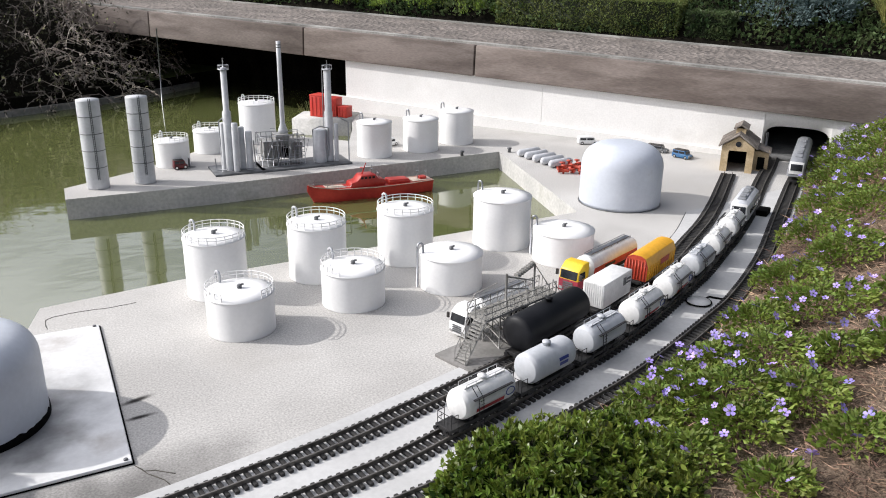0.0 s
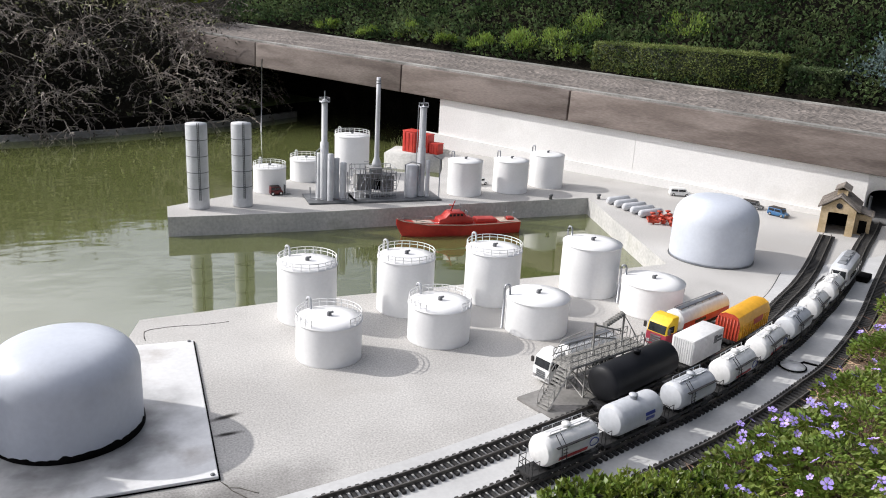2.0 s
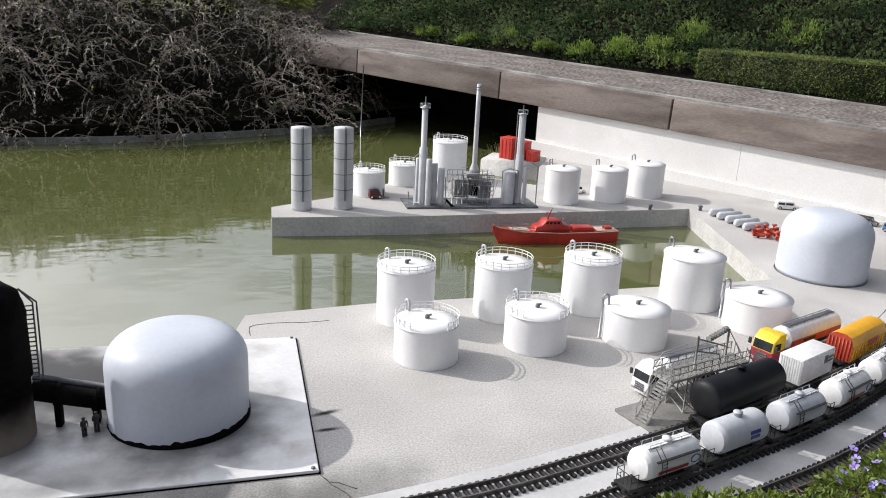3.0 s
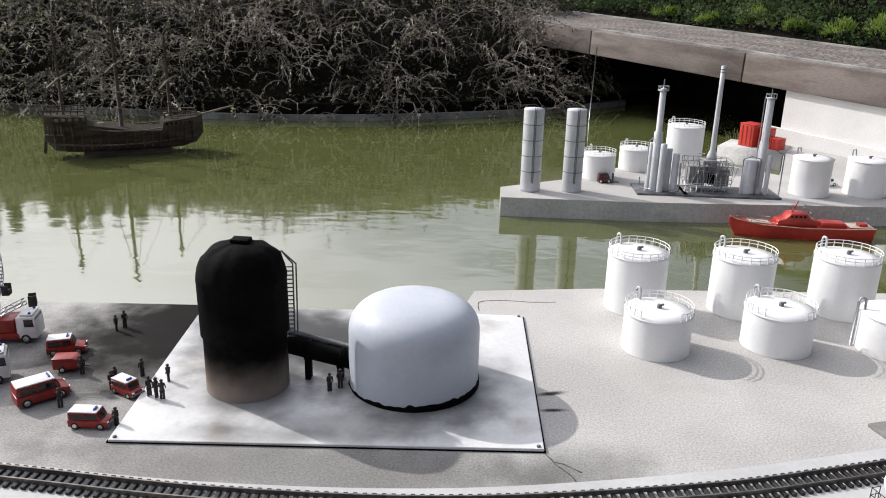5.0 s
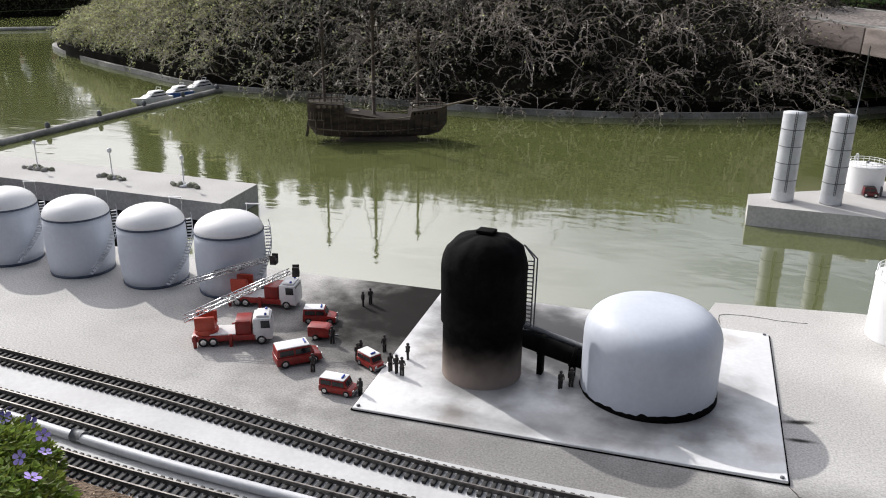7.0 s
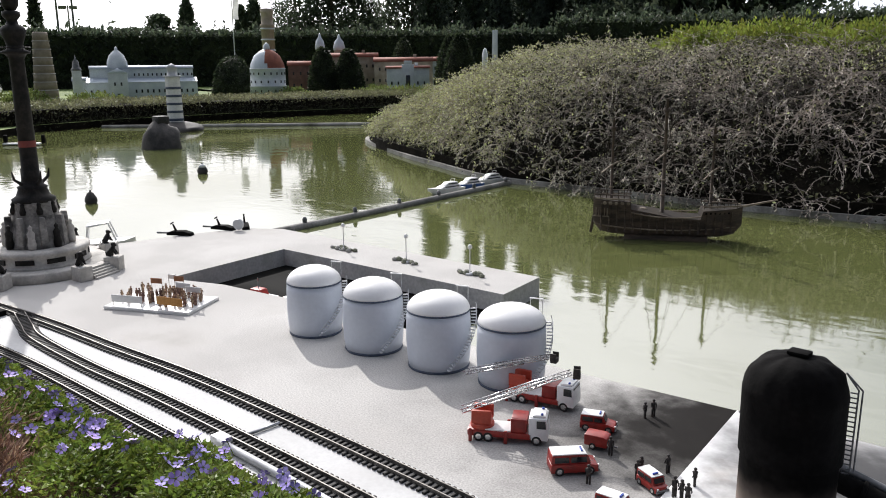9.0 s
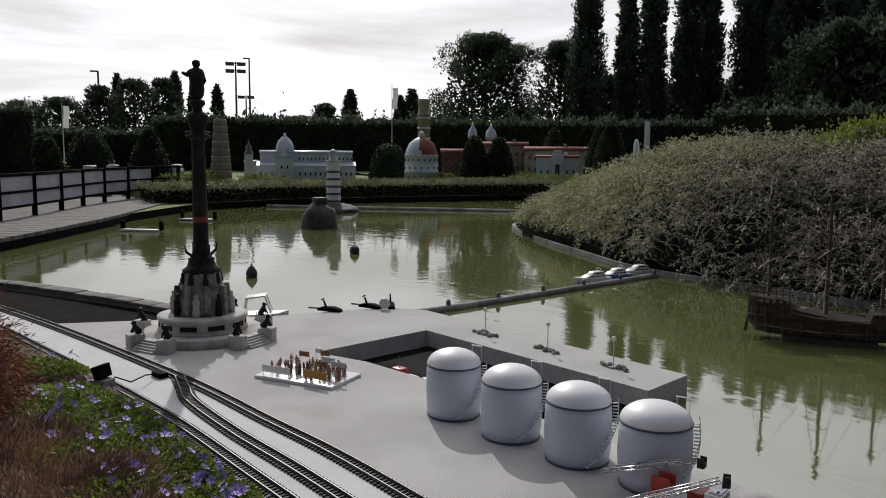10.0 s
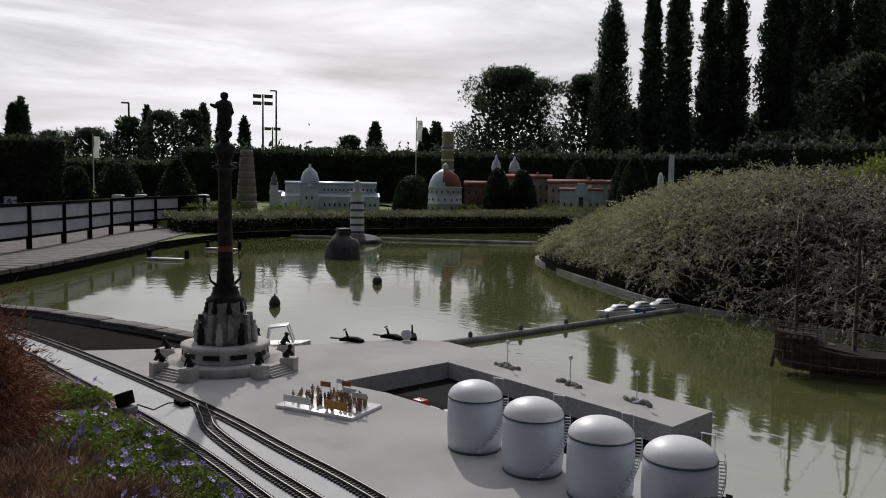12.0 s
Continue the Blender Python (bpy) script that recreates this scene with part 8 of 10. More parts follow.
def mound_plant(name, x, y, z, rx, ry, h, count, mat, label, cat, size, group="", twig=None, upright=0.3, width=0.5):
    """A rounded uneven plant: twigs from the base and leaves in clumps, ragged in outline."""
    t = thing(name, x, y, z, RS.uniform(0, 360), label, cat, group)
    nb = max(12, count // 60)
    d = unit(nb)
    d[:, 2] = np.abs(d[:, 2]) * 0.9 + 0.1
    d /= np.linalg.norm(d, axis=1)[:, None]
    k = RS.uniform(0.82, 1.12, nb)[:, None]
    tip = d * np.array([rx, ry, h]) * k
    s_ = np.linspace(0, 1, 4)[None, :, None]
    paths = tip[:, None, :] * s_ + np.array([0, 0, 1]) * (0.12 * h * 4 * s_ * (1 - s_))
    part("twig", strand_mesh("twig", paths, max(0.002, 0.008 * h), twig or M_BARK), None, t)
    per = count // nb
    c = np.repeat(tip, per, 0) + RS.normal(size=(nb * per, 3)) * np.array([rx, ry, h]) * 0.16
    c[:, 2] = np.maximum(c[:, 2], 0.01)
    drs = c / np.array([rx, ry, h]) * 0.7 + unit(len(c)) * 0.7 + np.array([0, 0, upright])
    part("leaves", leaf_mesh("leaves", c, drs, RS.uniform(*size, len(c)), RS.uniform(size[0] * width, size[1] * width, len(c)), mat), None, t)
    return t


for s_, n_, r, h_ in ((-3.0, 1.72, 0.16, 0.10), (-2.3, 1.70, 0.14, 0.09), (-1.7, 1.74, 0.18, 0.14), (-1.2, 1.70, 0.15, 0.10), (-0.7, 1.72, 0.16, 0.13), (-0.25, 1.74, 0.2, 0.2), (0.15, 1.72, 0.2, 0.24), (0.45, 1.74, 0.14, 0.12), (0.3, 2.2, 0.2, 0.22), (1.3, 2.42, 0.24, 0.2)):
    p = wall_pt(s_, n_)
    mound_plant("weed", p[0], p[1], float(ivy_z(s_, n_)), r, r, h_, 700, M_WEED, "bright green weeds at the edge of the walkway", "weeds", (0.02, 0.055), "walkway weeds", upright=0.9, width=0.28)
for s_, n_, r in ((3.2, 1.95, 0.26), (3.6, 2.1, 0.22)):
    p = wall_pt(s_, n_)
    mound_plant("conifer", p[0], p[1], ivy_z(s_, n_), r, r, r * 1.2, 1800, leafy("blue_conifer_needles", (0.10, 0.15, 0.15), (0.18, 0.25, 0.24)), "low blue-grey dwarf conifer behind the walkway", "conifer", (0.02, 0.05), "dwarf conifers")
for s_, n_ in ((4.1, 2.0), (4.5, 2.2), (5.0, 2.1), (5.4, 2.4), (4.8, 2.7)):
    p = wall_pt(s_, n_)
    n = 260
    a = RS.uniform(0, 2 * math.pi, n)
    l = RS.uniform(0.25, 0.5, n)
    k = np.linspace(0, 1, 5)[None, :]
    lean = RS.uniform(0.05, 0.45, n)
    P = np.stack([np.cos(a)[:, None] * (0.05 + lean[:, None] * l[:, None] * k ** 1.8), np.sin(a)[:, None] * (0.05 + lean[:, None] * l[:, None] * k ** 1.8), l[:, None] * k * (1 - 0.25 * k)], 2)
    t = thing("grass_tuft", p[0], p[1], float(ivy_z(s_, n_)), 0, "tall yellow-green ornamental grass tuft", "grass tuft", "ornamental grasses")
    part("blade", strand_mesh("blade", P, 0.004, surf("yellow_grass", (0.16, 0.17, 0.04), (0.30, 0.27, 0.09), 0.8, 5, 60, 0.2, 0.0, island=0.35)), None, t)

# flower bed along the tracks
EDGE = np.array(EDGE_S)


def bed_z(X, Y):
    d = dist_to(EDGE, X, Y)
    return 0.036 + np.minimum(0.16 * d + 0.10 * np.clip(X - 1.2, 0, 3) * np.clip(d, 0, 0.9), 0.55) + 0.012 * np.sin(X * 9) * np.cos(Y * 11) * np.minimum(d * 4, 1)


BED = [tuple(p) for p in EDGE_S] + [(-9.6, -0.6), (-4.0, -1.0), (1.0, -1.2), (4.0, 0.2), (6.5, 2.2), (6.2, 4.0), (4.62, 3.86)]
heightfield("flower_bed", -9.8, 6.6, -1.3, 4.2, 0.06, lambda X, Y: bed_z(X, Y), lambda X, Y: inside(BED, X, Y), M_SOIL, "dry brown soil of the flower bed", "flower bed")

bm = bmesh.new()
rim = smooth_line(EDGE_S, 0.12)
strip(bm, [tuple(p) for p in offset_line(rim, 0.002)], [tuple(p) for p in offset_line(rim, 0.15)], -0.05, 0.037)
solid("soil_edge", bm, M_SOIL, "dry soil edge of the flower bed", "soil", kind="structure")
petal_v, petal_f = [], []
for k in range(5):
    a = 2 * math.pi * k / 5
    c, s_ = math.cos(a), math.sin(a)
    for u, w, z in ((0.002, 0.0, 0.0), (0.010, 0.0065, 0.002), (0.019, 0.0075, 0.0045), (0.0225, 0.0, 0.004), (0.019, -0.0075, 0.0045), (0.010, -0.0065, 0.002)):
        petal_v.append((u * c - w * s_, u * s_ + w * c, z))
    petal_f.append(tuple(range(k * 6, k * 6 + 6)))
FLOWER_ME = mesh_from("flower", petal_v, petal_f, M_PURPLE)
bm = bmesh.new()
lathe(bm, [(0.002, -0.06), (0.0014, -0.02), (0.002, -0.003), (0.0035, 0.003), (0, 0.0045)], 6)
STALK_ME = finish(bm, "stalk", M_GERAN)


def geranium(x, y, r, h, leaves, flowers):
    z = float(bed_z(np.array([x]), np.array([y]))[0])
    t = thing("geranium", x, y, z, 0, "spreading green geranium plant with purple flowers", "geranium", "flowering geraniums")
    q = RS.uniform(size=leaves) ** 0.6 * r
    a = RS.uniform(0, 2 * math.pi, leaves)
    top = h * np.sqrt(np.maximum(0.05, 1 - (q / r) ** 2 * 0.8))
    c = np.stack([q * np.cos(a), q * np.sin(a), top * RS.uniform(0.35, 1.0, leaves)], 1)
    c[:, 2] += bed_z(x + c[:, 0], y + c[:, 1]) - z
    drs = unit(leaves) * 0.75 + np.stack([np.cos(a), np.sin(a), np.full(leaves, 0.45)], 1)
    part("leaves", leaf_mesh("leaves", c, drs, RS.uniform(0.014, 0.028, leaves), RS.uniform(0.009, 0.017, leaves), M_GERAN), None, t)
    k = leaves // 24
    st = np.stack([c[:k] * np.array([0.3, 0.3, 0.0]), c[:k] * np.array([0.7, 0.7, 0.6]), c[:k]], 1)
    part("stem", strand_mesh("stem", st, 0.0016, M_STRAW), None, t)
    for i in range(flowers):
        qq, aa = RS.uniform() ** 0.6 * r * 1.05, RS.uniform(0, 2 * math.pi)
        fz = h * math.sqrt(max(0.1, 1 - (qq / r) ** 2 * 0.7)) + RS.uniform(0.0, 0.05)
        fz += float(bed_z(np.array([x + qq * math.cos(aa)]), np.array([y + qq * math.sin(aa)]))[0]) - z
        sc = RS.uniform(0.46, 0.74) if x > 0 else RS.uniform(0.66, 0.98)
        f = part("flower", FLOWER_ME, None, t, at=pose(qq * math.cos(aa), qq * math.sin(aa), fz, RS.uniform(-50, 50), RS.uniform(-50, 50), RS.uniform(0, 360)) @ Matrix.Scale(sc, 4))
        part("stalk", STALK_ME, None, f)


def bed_spot(i, d):
    """A spot along the bed's edge (index with fraction) and d metres into the bed."""
    k = int(i)
    p = EDGE[k] * (1 - (i - k)) + EDGE[k + 1] * (i - k)
    tdir = EDGE[k + 1] - EDGE[k]
    tdir = tdir / np.linalg.norm(tdir)
    nrm = np.array([-tdir[1], tdir[0]])
    return p[0] + nrm[0] * d, p[1] + nrm[1] * d


for i, d, r, h, lv, fl in ((0.15, 0.22, 0.26, 0.17, 900, 12), (0.5, 0.30, 0.30, 0.20, 1100, 14), (0.8, 0.16, 0.20, 0.12, 700, 9), (1.1, 0.38, 0.28, 0.18, 1000, 10), (1.35, 0.15, 0.20, 0.12, 700, 10), (1.6, 0.35, 0.27, 0.16, 1000, 9), (1.85, 0.16, 0.19, 0.11, 700, 8), (2.15, 0.34, 0.25, 0.14, 900, 8), (2.4, 0.14, 0.18, 0.11, 650, 9), (2.8, 0.30, 0.22, 0.13, 800, 7), (3.1, 0.13, 0.16, 0.10, 600, 8), (3.6, 0.28, 0.20, 0.11, 700, 6), (3.9, 0.11, 0.14, 0.09, 500, 7), (4.6, 0.22, 0.19, 0.10, 650, 6), (4.9, 0.10, 0.13, 0.08, 450, 6), (5.5, 0.26, 0.20, 0.11, 650, 5), (1.0, 0.75, 0.28, 0.14, 700, 6), (2.2, 0.70, 0.22, 0.10, 500, 4), (0.4, 0.7, 0.32, 0.2, 900, 9),
                         (9.55, 0.06, 0.14, 0.13, 700, 9), (9.8, 0.16, 0.18, 0.15, 800, 8), (10.05, 0.10, 0.17, 0.13, 800, 9), (10.35, 0.13, 0.19, 0.13, 900, 10), (10.65, 0.10, 0.17, 0.12, 800, 9), (10.9, 0.14, 0.19, 0.13, 900, 9), (11.2, 0.12, 0.19, 0.13, 900, 9), (11.5, 0.16, 0.20, 0.14, 900, 8), (11.75, 0.12, 0.19, 0.14, 900, 5), (12.1, 0.12, 0.2, 0.15, 1000, 3), (12.4, 0.16, 0.18, 0.13, 900, 2), (1.5, 0.75, 0.24, 0.12, 600, 5), (2.05, 0.95, 0.24, 0.11, 600, 5), (2.6, 0.62, 0.22, 0.11, 600, 6), (3.0, 0.85, 0.22, 0.10, 500, 4), (3.5, 0.56, 0.20, 0.10, 500, 5), (4.1, 0.60, 0.20, 0.10, 500, 5), (2.9, 1.15, 0.24, 0.10, 500, 3), (3.6, 0.9, 0.2, 0.09, 450, 3), (12.0, 0.2, 0.2, 0.13, 800, 4), (12.25, 0.3, 0.2, 0.12, 800, 5), (11.9, 0.36, 0.2, 0.12, 800, 5), (12.65, 0.16, 0.18, 0.09, 700, 3), (13.2, 0.10, 0.2, 0.13, 800, 1), (10.2, 0.36, 0.2, 0.11, 700, 6), (10.8, 0.36, 0.2, 0.1, 700, 7), (11.4, 0.38, 0.22, 0.1, 700, 5), (5.35, 0.10, 0.13, 0.08, 450, 6), (5.75, 0.11, 0.14, 0.08, 500, 6), (6.05, 0.14, 0.13, 0.07, 450, 5), (5.2, 0.42, 0.17, 0.09, 500, 4), (5.8, 0.36, 0.17, 0.09, 550, 5), (6.15, 0.34, 0.14, 0.08, 450, 3), (4.4, 0.42, 0.16, 0.09, 500, 4), (5.6, 0.62, 0.15, 0.07, 350, 2), (4.7, 0.78, 0.16, 0.07, 350, 2), (6.1, 0.55, 0.12, 0.06, 300, 2)):
    x, y = bed_spot(i, d + 0.09 * (i > 10.2))
    geranium(x, y, r * (0.9 if d < 0.3 or i < 2.5 or i > 9 else 0.68), h * (0.72 if i > 10.2 else 1), int(lv * (1.35 if i < 9 else 1.9)), int(fl * (1.7 if i < 9 else 1.6)) + 1)
for x, y, r, h, lv, fl in ((-1.90, 1.20, 0.16, 0.17, 1900, 9), (-1.74, 1.10, 0.15, 0.15, 1600, 7), (-2.10, 1.16, 0.17, 0.17, 1900, 7)):
    geranium(x, y, r, h, lv, fl)
M_BOXTIP = leafy("young_box_leaves", (0.10, 0.15, 0.022), (0.23, 0.29, 0.055), 0.3)


def box_bush(x, y, z, rx, ry, h, shoots, label):
    """A dense bush of short upright shoots, each set with small paired leaves, the youngest at the tip."""
    t = thing("box_bush", x, y, z, 0, label, "bush", "box bushes")
    d = unit(shoots)
    d[:, 2] = np.abs(d[:, 2])
    lump = 1 + 0.10 * np.sin(d[:, 0] * 7 + 1) * np.cos(d[:, 1] * 6) + RS.normal(0, 0.05, shoots)
    tip = d * np.array([rx, ry, h]) * lump[:, None]
    way = d / np.array([rx, ry, h]) * h * 0.8 + unit(shoots) * 0.35 + np.array([0, 0, 1.2])
    way /= np.linalg.norm(way, axis=1)[:, None]
    ln = RS.uniform(0.06, 0.12, shoots)[:, None]
    base = tip - way * ln
    k = np.linspace(0, 1, 4)[None, :, None]
    part("twig", strand_mesh("twig", base[:, None] * (1 - k) + tip[:, None] * k, 0.0016, M_BARK), None, t)
    # the bush's inner shade is put into these darker leaves
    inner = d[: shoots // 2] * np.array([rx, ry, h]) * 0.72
    part("inner_leaves", leaf_mesh("inner_leaves", np.repeat(inner, 4, 0) + RS.normal(0, 0.02, (len(inner) * 4, 3)), unit(len(inner) * 4), 0.02, 0.013, M_DULLSHADE), None, t)
    for name, lo, hi, m_, mat in (("leaves", 0.1, 0.75, 14, M_BOX), ("young_leaves", 0.75, 1.0, 6, M_BOXTIP)):
        u = RS.uniform(lo, hi, (shoots, m_, 1))
        p = (base[:, None] + (tip - base)[:, None] * u).reshape(-1, 3)
        dr = np.repeat(way, m_, 0) * 0.55 + unit(len(p)) * 0.9
        part(name, leaf_mesh(name, p, dr, RS.uniform(0.016, 0.027, len(p)), RS.uniform(0.009, 0.015, len(p)), mat), None, t)


box_bush(0.85, 1.425, 0.045, 0.35, 0.25, 0.205, 2100, "dense glossy green box bush at the bed's edge")
# dry litter on the soil
n = 60000
X, Y = np.where(RS.uniform(size=n) < 0.65, RS.uniform(0.6, 4.4, n), RS.uniform(-5.5, 5.2, n)), RS.uniform(0.2, 3.9, n)
ok = inside(BED, X, Y) & (dist_to(EDGE, X, Y) < 1.7)
X, Y = X[ok], Y[ok]
pos = np.stack([X, Y, bed_z(X, Y) + RS.uniform(0.002, 0.014, len(X))], 1)
dr = unit(len(X)) * np.array([1, 1, 0.3])
lit = thing("straw_litter", label="dry straw and dead stems on the soil", category="straw", kind="stuff")
part("straws", leaf_mesh("straws", pos, dr, RS.uniform(0.02, 0.075, len(X)), RS.uniform(0.0015, 0.0035, len(X)), M_STRAW), None, lit)
# rusty heather clumps
for x, y, rx, ry, h, c, mt, up in ((-4.30, 0.47, 0.30, 0.30, 0.55, 20000, M_RUST, -0.5), (-4.72, 0.39, 0.30, 0.28, 0.56, 10000, M_RUST, -0.5), (-3.62, 0.62, 0.34, 0.26, 0.12, 10000, M_STRAW, 0.2), (-3.15, 0.66, 0.36, 0.22, 0.12, 6000, M_STRAW, 0.2), (-2.75, 0.78, 0.26, 0.18, 0.10, 3500, M_STRAW, 0.2)):
    mound_plant("heather", x, y, 0.08, rx, ry, h, c, mt, "rusty brown weeping shrub beside the track" if up < 0 else "dry straw-brown fern clump in the flower bed", "shrub" if up < 0 else "fern", (0.025, 0.06), "dried plants", M_BARK if up < 0 else M_STRAW, up, 0.12)

# ---- column monument on the quay ----
M_MON = surf("pale_monument_stone", (0.42, 0.40, 0.37), (0.54, 0.52, 0.48), 0.8, 8, 60, 0.12, 0.3, 0.002, stain=(0.25, 0.24, 0.22), stain_scale=5, stain_lo=0.55, stain_hi=0.75)
M_MON_DARK = surf("weathered_monument_stone", (0.19, 0.183, 0.17), (0.33, 0.315, 0.29), 0.85, 14, 70, 0.2, 0.4, 0.002, stain=(0.05, 0.048, 0.044), stain_scale=9, stain_lo=0.48, stain_hi=0.68)
M_BRONZE = surf("dark_bronze", (0.010, 0.0095, 0.009), (0.024, 0.022, 0.019), 0.6, 20, 80, 0.2, 0.2, 0.001, spec=0.2)
mo = thing("column_monument", -5.685, 2.165, 0, 68, "tall monument with a dark column, stone base and stairs", "monument")
bm = bmesh.new()
lathe(bm, [(0.40, 0), (0.40, 0.055), (0.395, 0.062), (0, 0.062)], 40)
part("terrace", bm, M_MON, mo)
for k in range(4):
    a = radians(45 + 90 * k)
    for j in range(5):
        bm = bmesh.new()
        box(bm, ((0.47 - j * 0.02) * math.cos(a), (0.47 - j * 0.02) * math.sin(a), 0.006 + j * 0.012), (0.12, 0.20, 0.012), rz=math.degrees(a))
        part("step", bm, M_MON, mo)
    for s in (-1, 1):
        b_ = a + s * 0.30
        px, py = 0.475 * math.cos(b_), 0.475 * math.sin(b_)
        bm = bmesh.new()
        box(bm, (px, py, 0.045), (0.10, 0.085, 0.09), rz=math.degrees(b_), bevel=0.004)
        part("pedestal", bm, M_MON, mo)
        bm = bmesh.new()
        tube(bm, [(-0.045, 0, 0.022), (-0.015, 0, 0.030), (0.020, 0, 0.044), (0.034, 0, 0.062)], [0.016, 0.021, 0.022, 0.014], 9)
        lathe(bm, [(0, -0.020), (0.014, -0.012), (0.020, 0.0), (0.016, 0.013), (0, 0.020)], 9, (0.040, 0, 0.074))
        tube(bm, [(0.045, 0, 0.070), (0.064, 0, 0.064)], [0.010, 0.007], 6)
        for yy in (-0.012, 0.012):
            tube(bm, [(0.026, yy, 0.040), (0.040, yy, 0.004)], [0.009, 0.007], 6)
            tube(bm, [(-0.030, yy * 1.3, 0.020), (-0.010, yy * 1.4, 0.005)], [0.012, 0.008], 6)
        tube(bm, [(-0.050, 0, 0.020), (-0.066, 0.008, 0.016), (-0.062, 0.012, 0.040)], [0.005, 0.004, 0.005], 5)
        bmesh.ops.transform(bm, matrix=pose(px, py, 0.09, 0, -18, math.degrees(b_)) @ Matrix.Diagonal((0.72, 0.95, 0.95, 1)), verts=bm.verts)
        part("lion", bm, M_BRONZE, mo, "dark bronze lion of plain shape")
bm = bmesh.new()
lathe(bm, [(0.30, 0.062), (0.30, 0.075), (0.285, 0.085), (0.285, 0.135), (0.30, 0.145), (0.30, 0.165), (0.27, 0.172), (0, 0.172)], 48)
part("drum", bm, M_MON, mo)
for k in range(10):
    a = 2 * math.pi * k / 10
    bm = bmesh.new()
    box(bm, (0.285 * math.cos(a), 0.285 * math.sin(a), 0.11), (0.008, 0.11, 0.03), rz=math.degrees(a))
    part("relief", bm, M_BRONZE, mo, "dark bronze relief panel")
bm = bmesh.new()
lathe(bm, [(0.20, 0.172), (0.185, 0.20), (0.165, 0.28), (0.14, 0.36), (0.125, 0.44), (0.13, 0.455), (0.10, 0.47), (0, 0.47)], 8)
part("pedestal_core", bm, M_MON_DARK, mo)
for k in range(8):
    a = 2 * math.pi * k / 8 + 0.2
    bm = bmesh.new()
    box(bm, (0.165 * math.cos(a), 0.165 * math.sin(a), 0.27), (0.06, 0.05, 0.20), rz=math.degrees(a), ry=0, bevel=0.006, taper=0.6)
    part("buttress", bm, M_MON_DARK, mo)
    bm = bmesh.new()
    lathe(bm, [(0.022, 0), (0.026, 0.03), (0.02, 0.07), (0.024, 0.10), (0.009, 0.12), (0.014, 0.138), (0, 0.155)], 10, (0.195 * math.cos(a + 0.39), 0.195 * math.sin(a + 0.39), 0.175))
    part("statue", bm, M_MON if k % 2 else M_BRONZE, mo)
    bm = bmesh.new()
    lathe(bm, [(0.018, 0), (0.022, 0.02), (0.012, 0.05), (0.014, 0.065), (0, 0.08)], 8, (0.125 * math.cos(a), 0.125 * math.sin(a), 0.38))
    part("figure_group", bm, M_BRONZE, mo)
bm = bmesh.new()
lathe(bm, [(0.125, 0.45), (0.13, 0.47), (0.10, 0.49), (0.085, 0.53), (0.09, 0.545), (0.065, 0.56), (0.058, 0.60), (0.06, 0.605), (0.052, 0.62), (0.050, 0.80)], 20, cap=False)
col_base = part("column_base", bm, M_BRONZE, mo)
for k in range(4):
    a = 2 * math.pi * k / 4 + 0.5
    bm = bmesh.new()
    tube(bm, [(0.06 * math.cos(a), 0.06 * math.sin(a), 0.56), (0.11 * math.cos(a), 0.11 * math.sin(a), 0.60), (0.12 * math.cos(a), 0.12 * math.sin(a), 0.65)], [0.012, 0.009, 0.004], 6)
    part("winged_figure", bm, M_BRONZE, mo)
bm = bmesh.new()
lathe(bm, [(0.051, 0.795), (0.051, 0.835)], 20, cap=False)
part("band", bm, surf("dull_red_band", (0.16, 0.03, 0.025), (0.22, 0.045, 0.035), 0.6, 20, 80, 0.1, 0.0), mo, "dull red painted band")
bm = bmesh.new()
lathe(bm, [(0.050, 0.83), (0.046, 1.10), (0.043, 1.33), (0.05, 1.345), (0.06, 1.36), (0.082, 1.365), (0.082, 1.378), (0.05, 1.39), (0.048, 1.42), (0.062, 1.46), (0.075, 1.50), (0.06, 1.525), (0.036, 1.535), (0.03, 1.56), (0.052, 1.585), (0.05, 1.61), (0.0, 1.625)], 24)
part("shaft", bm, M_BRONZE, mo)
bm = bmesh.new()
tube(bm, [(0.083 * math.cos(2 * math.pi * i / 24), 0.083 * math.sin(2 * math.pi * i / 24), 1.40) for i in range(24)], 0.003, 4, closed=True)
for i in range(12):
    a = 2 * math.pi * i / 12
    tube(bm, [(0.08 * math.cos(a), 0.08 * math.sin(a), 1.375), (0.083 * math.cos(a), 0.083 * math.sin(a), 1.40)], 0.002, 4)
part("balcony_rail", bm, M_BRONZE, mo)
bm = bmesh.new()
lathe(bm, [(0.030, 1.62), (0.046, 1.645), (0.050, 1.68), (0.046, 1.73), (0.054, 1.785), (0.044, 1.812), (0.018, 1.825), (0.027, 1.845), (0.024, 1.868), (0, 1.880)], 14)
tube(bm, [(-0.035, 0.0, 1.80), (-0.06, -0.02, 1.775), (-0.088, -0.042, 1.785)], [0.018, 0.016, 0.010], 7)
tube(bm, [(0.035, 0.0, 1.80), (0.055, 0.0, 1.74), (0.03, 0.01, 1.70)], [0.014, 0.011, 0.008], 7)
part("top_statue", bm, M_BRONZE, mo, "dark statue of plain shape")

# crowd of small figures on a white board
db = thing("display_board", -4.363, 2.267, 0, 26.8, "white display board lying on the quay", "board")
bm = bmesh.new()
box(bm, (0, 0, 0.009), (0.52, 0.31, 0.018), bevel=0.003)
part("panel", bm, M_VWHITE, db)
ca, sa = math.cos(radians(26.8)), math.sin(radians(26.8))


def on_board(u, v):
    return -4.363 + u * ca - v * sa, 2.267 + u * sa + v * ca


